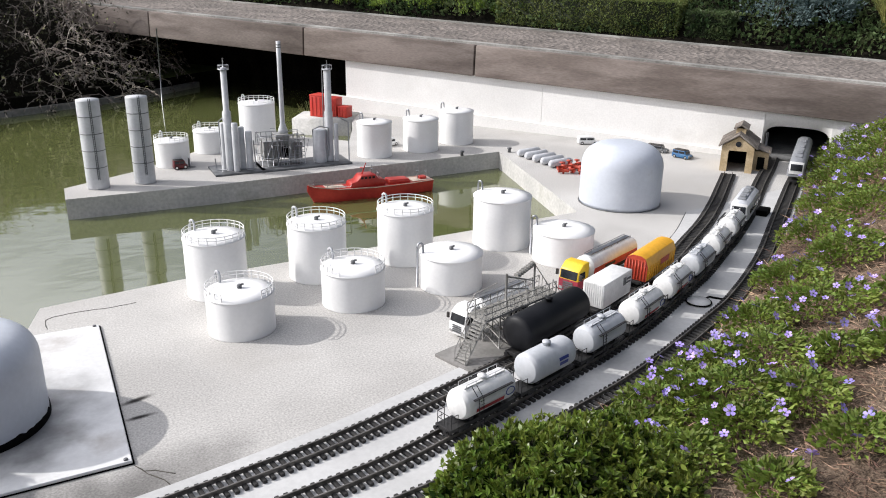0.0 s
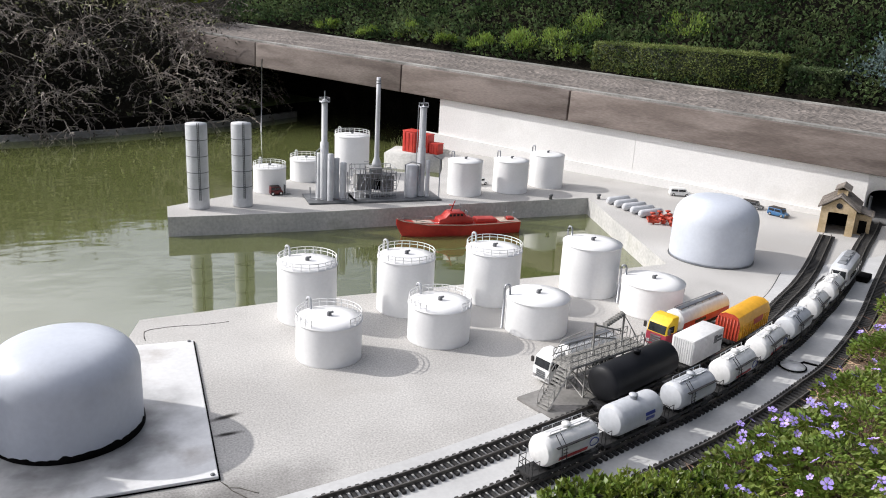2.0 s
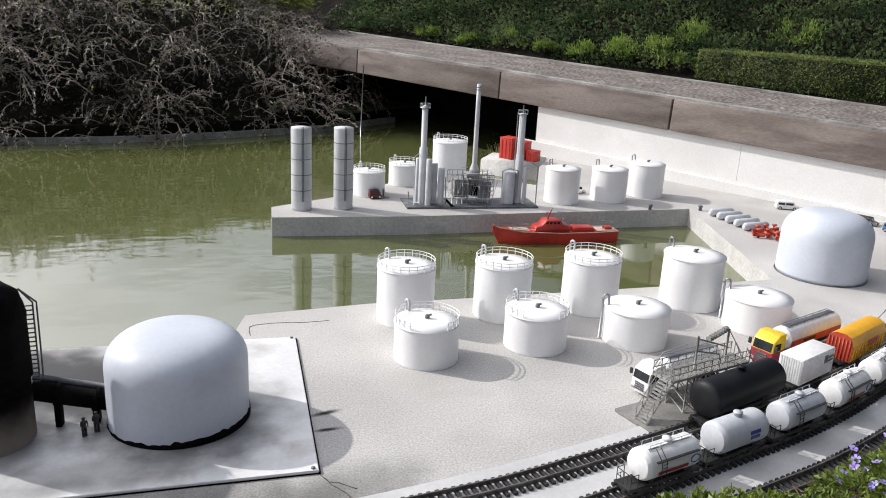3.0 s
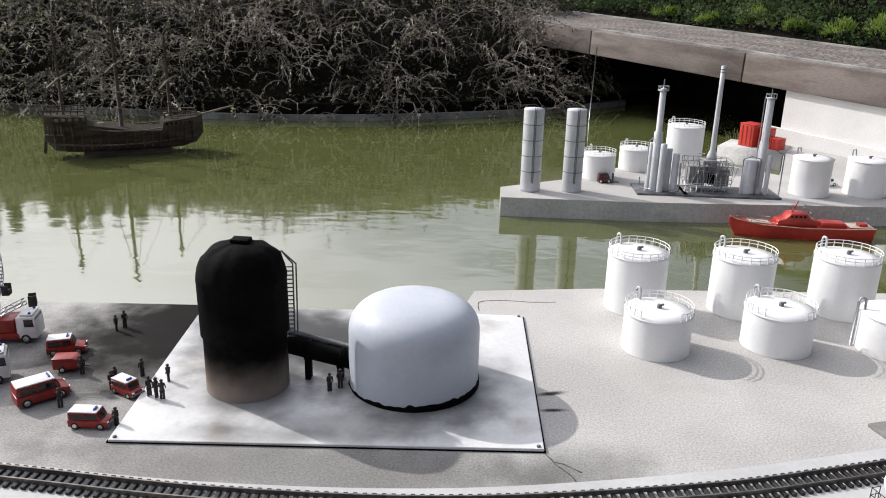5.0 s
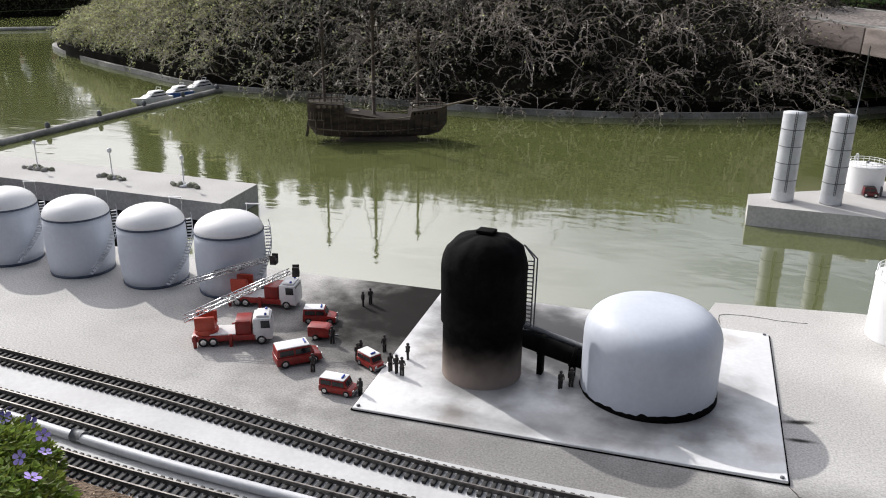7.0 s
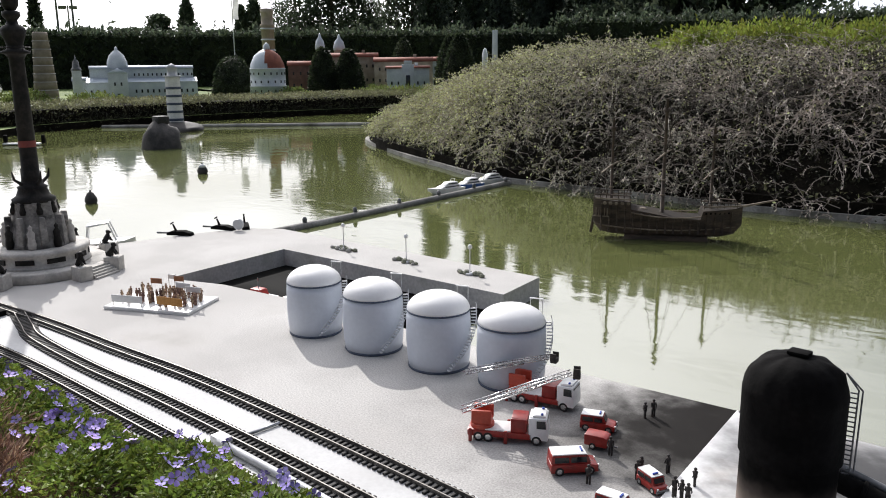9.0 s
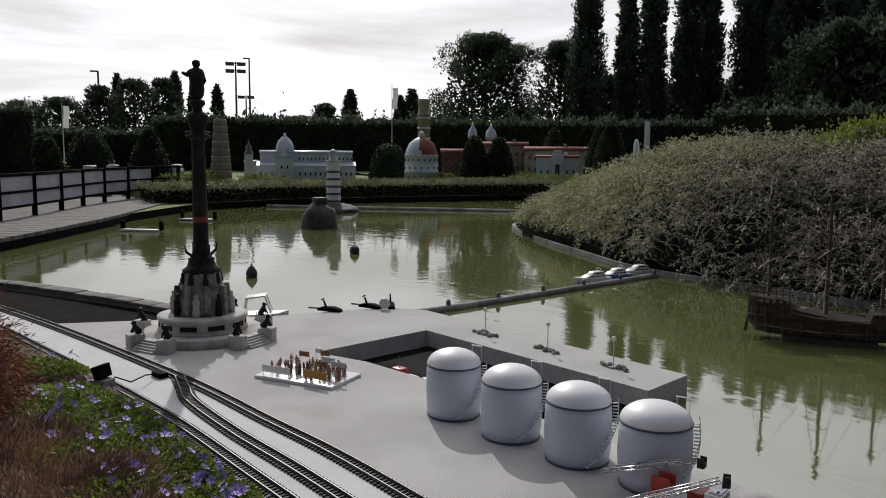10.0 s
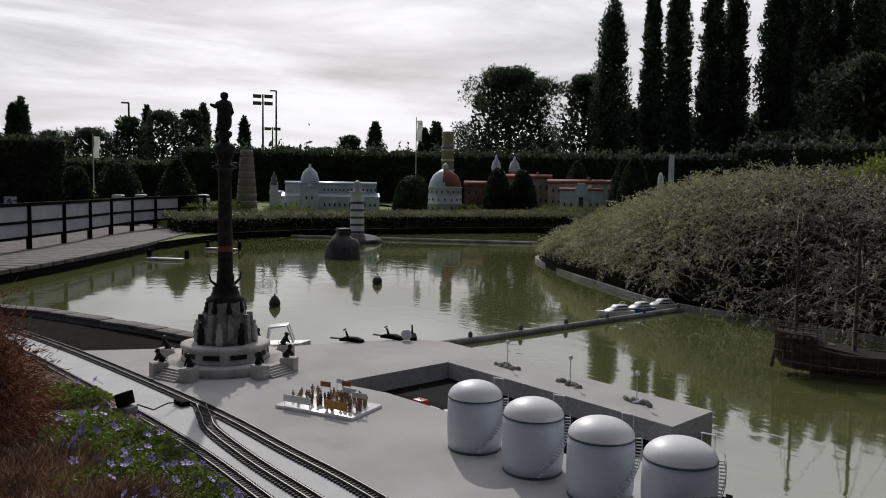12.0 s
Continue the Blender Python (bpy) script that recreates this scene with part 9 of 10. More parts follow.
for i in range(58):
    row = i % 2
    u, v = RS.uniform(-0.23, 0.23), RS.uniform(-0.09, 0.13)
    x, y = on_board(u, v)
    figurine(x, y, 0.018, FIG_PALE, label="small painted figurine in the crowd on the board", group="crowd figurines")
M_BAN_O = surf("orange_banner", (0.42, 0.20, 0.05), (0.50, 0.26, 0.08), 0.8, 20, 80, 0.1, 0.0)
M_BAN_B = surf("brown_placard", (0.22, 0.10, 0.05), (0.30, 0.14, 0.07), 0.8, 20, 80, 0.1, 0.0)
for u, v, w, h, z, mt, lb in ((-0.13, -0.125, 0.19, 0.04, 0.02, M_VWHITE, "long white banner held by the crowd"), (0.13, -0.12, 0.17, 0.045, 0.02, M_BAN_O, "long orange banner held by the crowd"), (-0.06, 0.05, 0.07, 0.03, 0.085, M_BAN_B, "brown placard above the crowd"), (0.05, 0.10, 0.06, 0.03, 0.09, M_BAN_B, "brown placard above the crowd"), (0.12, 0.03, 0.10, 0.03, 0.075, M_GREYPAINT, "grey banner above the crowd"), (0.20, 0.0, 0.09, 0.03, 0.065, M_GREYPAINT, "grey banner above the crowd"), (0.0, 0.11, 0.05, 0.025, 0.10, M_VWHITE, "white placard above the crowd")):
    x, y = on_board(u, v)
    b = thing("banner", x, y, 0.018, 26.8 + RS.uniform(-8, 8), lb, "banner", "crowd banners")
    bm = bmesh.new()
    box(bm, (0, 0, z + h / 2), (w, 0.003, h), bevel=0.001)
    part("cloth", bm, mt, b)
    for s in (-1, 1):
        bm = bmesh.new()
        tube(bm, [(s * w * 0.46, 0.002, 0), (s * w * 0.46, 0.002, z + h)], 0.0015, 4)
        part("pole", bm, M_SHIPL, b)

# black sheet just above the water, painted as the pool's dark reflection
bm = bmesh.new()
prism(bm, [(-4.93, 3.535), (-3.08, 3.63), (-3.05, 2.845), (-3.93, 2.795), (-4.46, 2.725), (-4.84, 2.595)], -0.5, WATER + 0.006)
solid("pool_dark_sheet", bm, surf("dark_pool_reflection", (0.005, 0.005, 0.005), (0.010, 0.010, 0.009), 0.8, 4, 50, 0.2, 0.1, 0.002, spec=0.04), "black sheet over the small harbour pool's water, painted as its dark reflection", "pool floor", kind="structure")
M_PLANTER = surf("grey_green_moss", (0.10, 0.11, 0.075), (0.20, 0.205, 0.15), 0.9, 30, 120, 0.3, 0.6, 0.003)
# small craft: pool boats, grey launches on the pier, pumps and a white pedal boat
for x, y, rz in ((-4.28, 2.86, 10), (-4.02, 2.93, -15)):
    t = thing("motor_boat", x, y, WATER + 0.012, rz, "small red and white boat in the dark pool", "boat", "pool boats")
    part("hull", hull_mesh([(-0.13, 0.04, 0.0, 0.045, 0.5), (0, 0.048, -0.01, 0.045, 0.5), (0.09, 0.03, 0.0, 0.05, 0.55), (0.14, 0.004, 0.04, 0.06, 0.8)], M_BOAT, M_VWHITE), None, t)
    bm = bmesh.new()
    profile(bm, [(-0.07, 0.045), (0.04, 0.045), (0.02, 0.085), (-0.06, 0.085)], 0.06, 0.004)
    part("cabin", bm, M_BOAT, t)
    bm = bmesh.new()
    tube(bm, [(-0.02, 0, 0.08), (-0.02, 0, 0.15)], 0.003, 5)
    part("mast", bm, M_STEEL, t)
for x, y in ((-4.60, 3.80), (-4.0, 3.82), (-3.475, 3.85)):
    t = thing("lamp_planter", x, y, 0.0, RS.uniform(-8, 4), "low grey-green planting round a small lamp post", "planter", "pier planters")
    bm = bmesh.new()
    lathe(bm, [(0.03, 0), (0.034, 0.008), (0.030, 0.014), (0, 0.015)], 14)
    part("base", bm, M_GREYPAINT, t)
    for k in range(11):
        bm = bmesh.new()
        bmesh.ops.create_icosphere(bm, subdivisions=2, radius=1.0)
        r = RS.uniform(0.012, 0.021)
        for v in bm.verts:
            v.co = v.co * (1 + 0.3 * noise.noise(v.co * 1.8 + Vector((k, x, y))))
            v.co = Vector((v.co.x * r * 1.2, v.co.y * r, max(-0.1, v.co.z) * r * 1.2))
        part("clump", bm, M_PLANTER if k % 3 else M_KERB, t, at=(-0.10 + k * 0.02 + RS.uniform(-0.006, 0.006), RS.uniform(-0.022, 0.022), 0.004))
    bm = bmesh.new()
    tube(bm, [(0, 0, 0.01), (0, 0, 0.165)], 0.0032, 6)
    post = part("post", bm, M_GREYPAINT, t)
    bm = bmesh.new()
    lathe(bm, [(0, 0.160), (0.012, 0.166), (0.015, 0.178), (0.010, 0.190), (0, 0.194)], 12)
    part("lamp_globe", bm, M_VWHITE, post, "small white lamp globe")
for x, y, rz in ((-5.97, 3.32, 30), (-5.90, 3.66, 20), (-5.83, 3.82, -30)):
    t = thing("water_pump", x, y, 0.0, rz, "black pump and pipe at the quay's edge", "pump", "quay pumps")
    bm = bmesh.new()
    profile(bm, [(-0.10, 0.0), (0.11, 0.0), (0.10, 0.022), (0.04, 0.038), (-0.06, 0.034), (-0.10, 0.018)], 0.06, 0.005)
    part("body", bm, M_BLACK, t)
    bm = bmesh.new()
    tube(bm, [(-0.20, 0.01, 0.010), (-0.09, 0.0, 0.016)], 0.008, 7)
    part("pipe", bm, M_DKSTEEL, t)
    bm = bmesh.new()
    tube(bm, [(-0.03, 0.0, 0.030), (-0.055, 0.0, 0.085)], [0.010, 0.006], 6)
    box(bm, (-0.062, 0, 0.092), (0.03, 0.012, 0.010), ry=-30, bevel=0.002)
    part("handle", bm, M_BLACK, t)
    if x == -5.90:
        bm = bmesh.new()
        lathe(bm, [(0.0, -0.018), (0.04, -0.016), (0.046, 0), (0.04, 0.016), (0, 0.018)], 16, m=Matrix.Translation((0.15, 0.0, 0.052)) @ pose(0, 0, 0, 90, 0, 20))
        part("drum", bm, M_GREYPAINT, t, "pale grey hose drum")
pb = thing("pedal_boat", -6.55, 2.98, WATER, 60, "white pedal boat at the quay's edge", "boat")
part("hull", hull_mesh([(-0.22, 0.08, -0.01, 0.05, 0.5), (0, 0.10, -0.02, 0.05, 0.5), (0.16, 0.07, -0.01, 0.055, 0.55), (0.24, 0.01, 0.02, 0.07, 0.8)], M_VWHITE), None, pb)
bm = bmesh.new()
tube(bm, [(-0.12, -0.08, 0.05), (-0.10, -0.07, 0.18), (0.05, -0.06, 0.20), (0.10, -0.07, 0.06)], 0.008, 6)
tube(bm, [(-0.12, 0.08, 0.05), (-0.10, 0.07, 0.18), (0.05, 0.06, 0.20), (0.10, 0.07, 0.06)], 0.008, 6)
box(bm, (-0.025, 0, 0.195), (0.17, 0.14, 0.008), ry=-7, bevel=0.003)
part("canopy", bm, M_VWHITE, pb)
M_PLANK = surf("weathered_planks", (0.10, 0.092, 0.083), (0.18, 0.168, 0.152), 0.85, 6, 50, 0.25, 0.5, 0.004)
tk = thing("trim_lakeside", label="weathered grey plank coping along the pond's edge", category="coping", kind="structure")
tl = smooth_line([(-6.20, 2.62), (-6.7, 2.42), (-7.6, 2.09), (-8.4, 1.78), (-9.06, 1.44), (-10.2, 0.6), (-11.4, -0.9)], 0.26)
for p, d in zip(tl, np.gradient(tl, axis=0)):
    bm = bmesh.new()
    box(bm, (p[0], p[1], -0.012 + RS.uniform(-0.004, 0.004)), (0.25, 0.15, 0.03), rz=math.degrees(math.atan2(d[1], d[0])), bevel=0.004)
    part("plank", bm, M_PLANK, tk)
bm = bmesh.new()
l2 = [(p[0], p[1]) for p in tl]
strip(bm, [tuple(p) for p in offset_line(np.array(l2), 0.05)], [tuple(p) for p in offset_line(np.array(l2), -0.05)], -0.5, -0.03)
part("edge_wall", bm, M_KERB, tk)
bm = bmesh.new()
prism(bm, [(-6.2, 2.6), (-6.7, 2.36), (-7.6, 2.03), (-9.06, 1.38), (-10.2, 0.55), (-11.4, -0.9), (-9.3, 0.3), (-9.2, 0.74), (-7.3, 1.29), (-6.73, 1.42)], -0.5, -0.06)
fs = [f for f in bm.faces if len(f.verts) > 4]
bmesh.ops.triangulate(bm, faces=fs, ngon_method="EAR_CLIP")
solid("border_soil", bm, M_HILLSOIL, "dark soil strip between the planks and the quay", "soil", kind="structure")

# added retaining wall under the bridge, near-black to stand in for the shade
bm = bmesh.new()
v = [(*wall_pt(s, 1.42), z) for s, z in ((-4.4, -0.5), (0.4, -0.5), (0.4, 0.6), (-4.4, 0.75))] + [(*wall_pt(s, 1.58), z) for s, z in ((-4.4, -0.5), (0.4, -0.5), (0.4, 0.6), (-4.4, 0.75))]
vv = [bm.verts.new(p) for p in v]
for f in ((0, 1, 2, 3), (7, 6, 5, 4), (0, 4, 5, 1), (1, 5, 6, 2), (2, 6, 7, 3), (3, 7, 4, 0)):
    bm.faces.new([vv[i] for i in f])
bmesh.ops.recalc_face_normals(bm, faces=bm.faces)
solid("bridge_shade_wall", bm, M_HILLSOIL, "added near-black wall standing in for the shade under the footbridge", "wall", kind="structure")
bm = bmesh.new()
tube(bm, [(0.52, 8.55, 0.62), (0.50, 8.55, -0.2)], 0.006, 5)
solid("hanging_chain", bm, M_STEEL, "thin chain hanging from the footbridge beam", "chain")
for x, y, h, c in ((1.75, 7.2, 0.16, 200), (1.85, 7.05, 0.14, 160)):
    n = c
    a, r_ = RS.uniform(0, 6.28, n), RS.uniform(0, 0.16, n)
    k = np.linspace(0, 1, 4)[None, :]
    l = RS.uniform(0.6, 1.2, n)[:, None] * h
    P = np.stack([(r_ * np.cos(a))[:, None] + 0.25 * l * k ** 2 * np.cos(a)[:, None], (r_ * np.sin(a))[:, None] + 0.25 * l * k ** 2 * np.sin(a)[:, None], l * k], 2)
    t = thing("reeds", x, y, WATER - 0.01, 0, "green reeds growing in the water by the wall", "reeds", "water reeds")
    tagged(part("blade", strand_mesh("blade", P, 0.004, M_OLIVE), None, t), kind="stuff")

# ---- far side of the pond ----
dam = thing("low_dam", label="low pale concrete dam across the pond", category="dam", kind="structure")
bm = bmesh.new()
tube(bm, [(-18.9, 8.9, WATER + 0.02), (-16.9, 10.8, WATER + 0.02), (-14.4, 13.2, WATER + 0.02)], 0.05, 6)
part("kerb", bm, M_KERB, dam)
FAR = [(-13.6, -0.4), (-15.0, 1.6), (-16.9, 3.9), (-19.0, 6.2), (-18.95, 7.2), (-19.4, 9.6), (-19.0, 12.8), (-18.05, 16.5), (-17.5, 18.6), (-14.8, 19.2), (-12, 22)]
fl = smooth_line(FAR[3:], 0.4)
V, Fq = [], []
outs = (0.0, 0.10, 0.22, 1.3, 2.2)
zs = (-0.1, 0.02, 0.33, 0.36, 0.25)
for k, d in enumerate(outs):
    o = offset_line(fl, d)
    for p in o:
        V.append((p[0], p[1], zs[k]))
n1 = len(fl)
for k in range(len(outs) - 1):
    for i in range(n1 - 1):
        Fq.append((k * n1 + i, k * n1 + i + 1, (k + 1) * n1 + i + 1, (k + 1) * n1 + i))
tagged(new("far_bank", mesh_from("far_bank", V, Fq, M_HILLSOIL)), "dark planted bank on the pond's far side", "bank", kind="structure")
n = 26000
ii = RS.randint(0, n1, n)
d = np.where(RS.uniform(size=n) < 0.35, RS.uniform(0.02, 0.3, n), RS.uniform(0.0, 2.2, n))
tan = np.gradient(fl, axis=0)
tan /= np.linalg.norm(tan, axis=1)[:, None]
q = fl[ii] + np.stack([-tan[ii, 1], tan[ii, 0]], 1) * d[:, None] + RS.uniform(-0.2, 0.2, (n, 2))
pz = np.interp(d, outs, zs) + RS.uniform(0, 0.14, n)
fc = thing("bank_ground_cover", label="low dull green shrubs on the far bank", category="ground cover", kind="stuff")
P = np.concatenate([q, pz[:, None]], 1)
# front leaves coloured darker than the top ones, as the bank's shaded face
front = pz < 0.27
for name, sel, mt in (("leaves", ~front, M_DULLB), ("front_leaves", front, M_DULLSHADE)):
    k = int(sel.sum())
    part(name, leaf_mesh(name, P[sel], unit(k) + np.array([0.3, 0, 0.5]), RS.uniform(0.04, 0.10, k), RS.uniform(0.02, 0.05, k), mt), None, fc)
bm = bmesh.new()
o1 = offset_line(fl, 2.1)
o2 = offset_line(fl, 34)
strip(bm, [tuple(p) for p in o2], [tuple(p) for p in o1], -0.2, 0.26)
solid("lawn", bm, M_LAWN, "mown lawn round the model buildings", "lawn", kind="structure")

# boardwalk with railing
dk = thing("boardwalk", label="grey boardwalk along the pond's left shore", category="boardwalk", kind="structure")
BW = [(-22.6, 8.0), (-21.5, 6.7), (-19.7, 5.15), (-18.1, 4.13), (-16.6, 3.17), (-15.6, 2.45), (-13.6, 0.9), (-11.8, -0.9)]
bl = smooth_line(BW, 0.3)
for p, d in zip(bl, np.gradient(bl, axis=0)):
    bm = bmesh.new()
    box(bm, (p[0], p[1], 0.03), (0.285, 2.9, 0.06), rz=math.degrees(math.atan2(d[1], d[0])), bevel=0.004)
    part("plank", bm, M_PLANK, dk)
bm = bmesh.new()
pv = smooth_line(BW, 0.6)
strip(bm, [tuple(p) for p in offset_line(pv, -1.65)], [tuple(p) for p in offset_line(pv, -11)], -0.1, 0.036)
solid("pavement", bm, surf("pale_path_paving", (0.20, 0.19, 0.175), (0.29, 0.28, 0.26), 0.9, 1.2, 40, 0.2, 0.4, 0.004, stain=(0.12, 0.115, 0.1), stain_scale=0.6), "pale paved path behind the boardwalk", "path", kind="structure")
bm = bmesh.new()
strip(bm, [tuple(p) for p in offset_line(pv, 1.44)], [tuple(p) for p in offset_line(pv, 1.36)], -0.4, -0.002)
part("fascia", bm, M_BLACK, dk, "dark wet fascia above the water")
rl = thing("railing", label="black steel railing with grey mesh panels on the boardwalk", category="railing")
bp = smooth_line(BW, 1.28)
M_PANEL = surf("grey_mesh_panel", (0.42, 0.43, 0.47), (0.52, 0.53, 0.57), 0.6, 3, 60, 0.1, 0.1, 0.002)
for i, p in enumerate(bp):
    bm = bmesh.new()
    box(bm, (p[0], p[1], 0.42), (0.085, 0.085, 0.85), bevel=0.006)
    part("post", bm, M_BLACK, rl)
    if i + 1 < len(bp):
        q = bp[i + 1]
        c = (p + q) / 2
        a = math.degrees(math.atan2(q[1] - p[1], q[0] - p[0]))
        L = float(np.linalg.norm(q - p))
        for z, h in ((0.82, 0.06), (0.52, 0.045), (0.26, 0.045)):
            bm = bmesh.new()
            box(bm, (c[0], c[1], z), (L, 0.05, h), rz=a, bevel=0.004)
            part("bar", bm, M_BLACK, rl)
        if i > 0 and i < len(bp) - 1:
            bm = bmesh.new()
            box(bm, (c[0], c[1], 0.53), (L * 0.92, 0.012, 0.54), rz=a)
            part("panel", bm, M_PANEL, rl)
for x, y, r in ((-16.0, 6.0, 42), (-14.4, 4.4, 45)):
    t = thing("jetty_float", x, y, WATER, r, "small white floating jetty by the boardwalk", "jetty", "floating jetties")
    bm = bmesh.new()
    box(bm, (0, 0, 0.03), (0.66, 0.13, 0.03), bevel=0.008)
    part("deck", bm, M_GREYPAINT, t)
    for s in (-1, 1):
        bm = bmesh.new()
        box(bm, (s * 0.35, 0.1, 0.1), (0.06, 0.06, 0.16), bevel=0.005)
        part("post", bm, M_BLACK, t)

# rocks and striped lighthouse
def rock(x, y, z, r, h, label):
    bm = bmesh.new()
    bmesh.ops.create_icosphere(bm, subdivisions=3, radius=1.0)
    for v in bm.verts:
        k = 1 + 0.22 * noise.noise(v.co * 1.7 + Vector((x, y, 0)))
        v.co = Vector((v.co.x * r * k, v.co.y * r * k, max(-0.2, v.co.z * h * k)))
    o = solid("rock", bm, M_ROCK, label, "rock", "pond rocks", sharp=0.4)
    o.location = (x, y, z)


rock(-13.45, 7.35, WATER, 0.34, 0.46, "dark wet rock standing in the pond")
rock(-16.7, 9.55, WATER, 0.55, 0.2, "dark rock under the striped lighthouse")
bm = bmesh.new()
box(bm, (-13.5, 7.4, 0.36), (0.22, 0.22, 0.14), bevel=0.02)
solid("stone_block", bm, M_ROCK, "small dark stone block on the rock", "stone block")
lh = thing("lighthouse", -16.75, 9.56, 0.02, 0, "small white lighthouse with dark stripes on a rock", "lighthouse")
bm = bmesh.new()
lathe(bm, [(0.175, 0), (0.17, 0.05), (0.155, 1.0), (0.16, 1.02), (0, 1.02)], 28)
part("tower", bm, M_VWHITE, lh)
for k in range(5):
    z = 0.08 + k * 0.17
    r = 0.173 - 0.0158 * z
    bm = bmesh.new()
    lathe(bm, [(r, z), (r + 0.004, z + 0.002), (r + 0.002, z + 0.05), (r, z + 0.052)], 28, cap=False)
    part("stripe", bm, M_RIM, lh, "dark blue stripe")
bm = bmesh.new()
lathe(bm, [(0.185, 1.02), (0.185, 1.05), (0.10, 1.055), (0.10, 1.20), (0.13, 1.21), (0.05, 1.29), (0, 1.31)], 20)
part("lantern", bm, M_GREYPAINT, lh)

# model town on the far lawn
def near_town(deg, dist):
    return bearing(deg, dist * 0.9)


def town_thing(name, x, y, z, rz, label, category, group):
    t = thing(name, x, y, z, rz, label, category, group)
    t.scale = (0.9, 0.9, 0.9)
    return t


M_MARBLE = surf("model_marble", (0.58, 0.62, 0.66), (0.68, 0.72, 0.75), 0.6, 4, 40, 0.08, 0.1, 0.002)
M_LEAD = surf("pale_lead_roof", (0.50, 0.56, 0.62), (0.58, 0.64, 0.70), 0.4, 4, 40, 0.06, 0.1, 0.002)
M_TERRA = surf("terracotta_roof", (0.22, 0.07, 0.045), (0.30, 0.10, 0.06), 0.8, 4, 40, 0.15, 0.3, 0.003)
M_OCHRE = surf("ochre_plaster", (0.30, 0.25, 0.19), (0.40, 0.34, 0.27), 0.8, 4, 40, 0.1, 0.1, 0.002)
bm = bmesh.new()
box(bm, (0, 0, 0), (0.055, 0.02, 0.11), bevel=0.004)
WIN_ME = finish(bm, "window", M_GLASSD)


def windows_row(t, x0, x1, n, y, z, sc=1.0, rz=0):
    for i in range(n):
        part("window", WIN_ME, None, t, at=pose(x0 + (x1 - x0) * (i + 0.5) / n, y, z, 0, 0, rz) @ Matrix.Scale(sc, 4))


def gable(bm, x0, x1, w, z0, z1, yc=0):
    v = [bm.verts.new(p) for p in ((x0, yc - w, z0), (x1, yc - w, z0), (x1, yc + w, z0), (x0, yc + w, z0), (x0, yc, z1), (x1, yc, z1))]
    for f in ((0, 1, 5, 4), (2, 3, 4, 5), (0, 4, 3), (1, 2, 5), (3, 2, 1, 0)):
        bm.faces.new([v[i] for i in f])


cx, cy, _ = near_town(62.2, 30)
cath = town_thing("model_cathedral", cx, cy, 0.27, 62, "white marble model cathedral with a dome", "model building", "model town")
bm = bmesh.new()
box(bm, (0.12, 0, 0.30), (3.5, 1.3, 0.60), bevel=0.01)
box(bm, (0.12, 0, 0.78), (3.3, 0.62, 0.50), bevel=0.01)
box(bm, (-0.65, 0, 0.45), (0.60, 2.0, 0.90), bevel=0.01)
box(bm, (-1.85, 0, 0.33), (0.45, 0.7, 0.66), bevel=0.01)
part("wall", bm, M_MARBLE, cath)
bm = bmesh.new()
gable(bm, -1.55, 1.8, 0.36, 1.03, 1.14)
gable(bm, -2.1, -1.6, 0.4, 0.66, 0.78)
v = [bm.verts.new(p) for p in ((-1.64, -0.68, 0.60), (1.88, -0.68, 0.60), (1.88, -0.31, 0.74), (-1.64, -0.31, 0.74))]
bm.faces.new(v)
v = [bm.verts.new(p) for p in ((-1.64, 0.68, 0.60), (1.88, 0.68, 0.60), (1.88, 0.31, 0.74), (-1.64, 0.31, 0.74))]
bm.faces.new(list(reversed(v)))
part("roof", bm, M_LEAD, cath, "pale lead roof")
bm = bmesh.new()
for s in (-1,):
    v = [bm.verts.new(p) for p in ((-0.97, -1.02, 0.90), (-0.33, -1.02, 0.90), (-0.65, -1.02, 1.06), (-0.97, 1.0, 0.90), (-0.33, 1.0, 0.90), (-0.65, 1.0, 1.06))]
    for f in ((0, 1, 2), (5, 4, 3), (1, 4, 5, 2), (3, 0, 2, 5), (0, 3, 4, 1)):
        bm.faces.new([v[i] for i in f])
part("transept_roof", bm, M_LEAD, cath)
bm = bmesh.new()
lathe(bm, [(0.33, 1.0), (0.33, 1.18), (0.31, 1.30), (0.24, 1.48), (0.12, 1.60), (0.05, 1.66), (0.05, 1.72), (0, 1.78)], 24, (-0.65, 0, 0))
part("dome", bm, M_MARBLE, cath)
windows_row(cath, -0.2, 1.8, 11, -0.665, 0.30)
windows_row(cath, -0.2, 1.8, 14, -0.325, 0.84, 0.8)
windows_row(cath, -1.6, -1.0, 3, -0.665, 0.30)
windows_row(cath, -0.85, -0.45, 2, -1.01, 0.55)
windows_row(cath, -0.75, -0.55, 1, -1.01, 0.15, 1.6)
bx, by, _ = near_town(53.9, 30)
bap = town_thing("model_baptistery", bx, by, 0.2, 53.9, "round white model baptistery with a half-red dome", "model building", "model town")
bm = bmesh.new()
lathe(bm, [(0.64, 0), (0.64, 0.45), (0.66, 0.46), (0.62, 0.48), (0.62, 1.05), (0.64, 1.07), (0.60, 1.10)], 36)
part("wall", bm, M_MARBLE, bap)
bm = bmesh.new()
lathe(bm, [(0.61, 1.09), (0.58, 1.25), (0.45, 1.52), (0.25, 1.68), (0.11, 1.74)], 36, cap=False)
for f in bm.faces:
    c = f.calc_center_median()
    f.material_index = 1 if c.x > -0.05 else 0
part("dome", finish(bm, "dome", [M_LEAD, M_TERRA]), None, bap)
bm = bmesh.new()
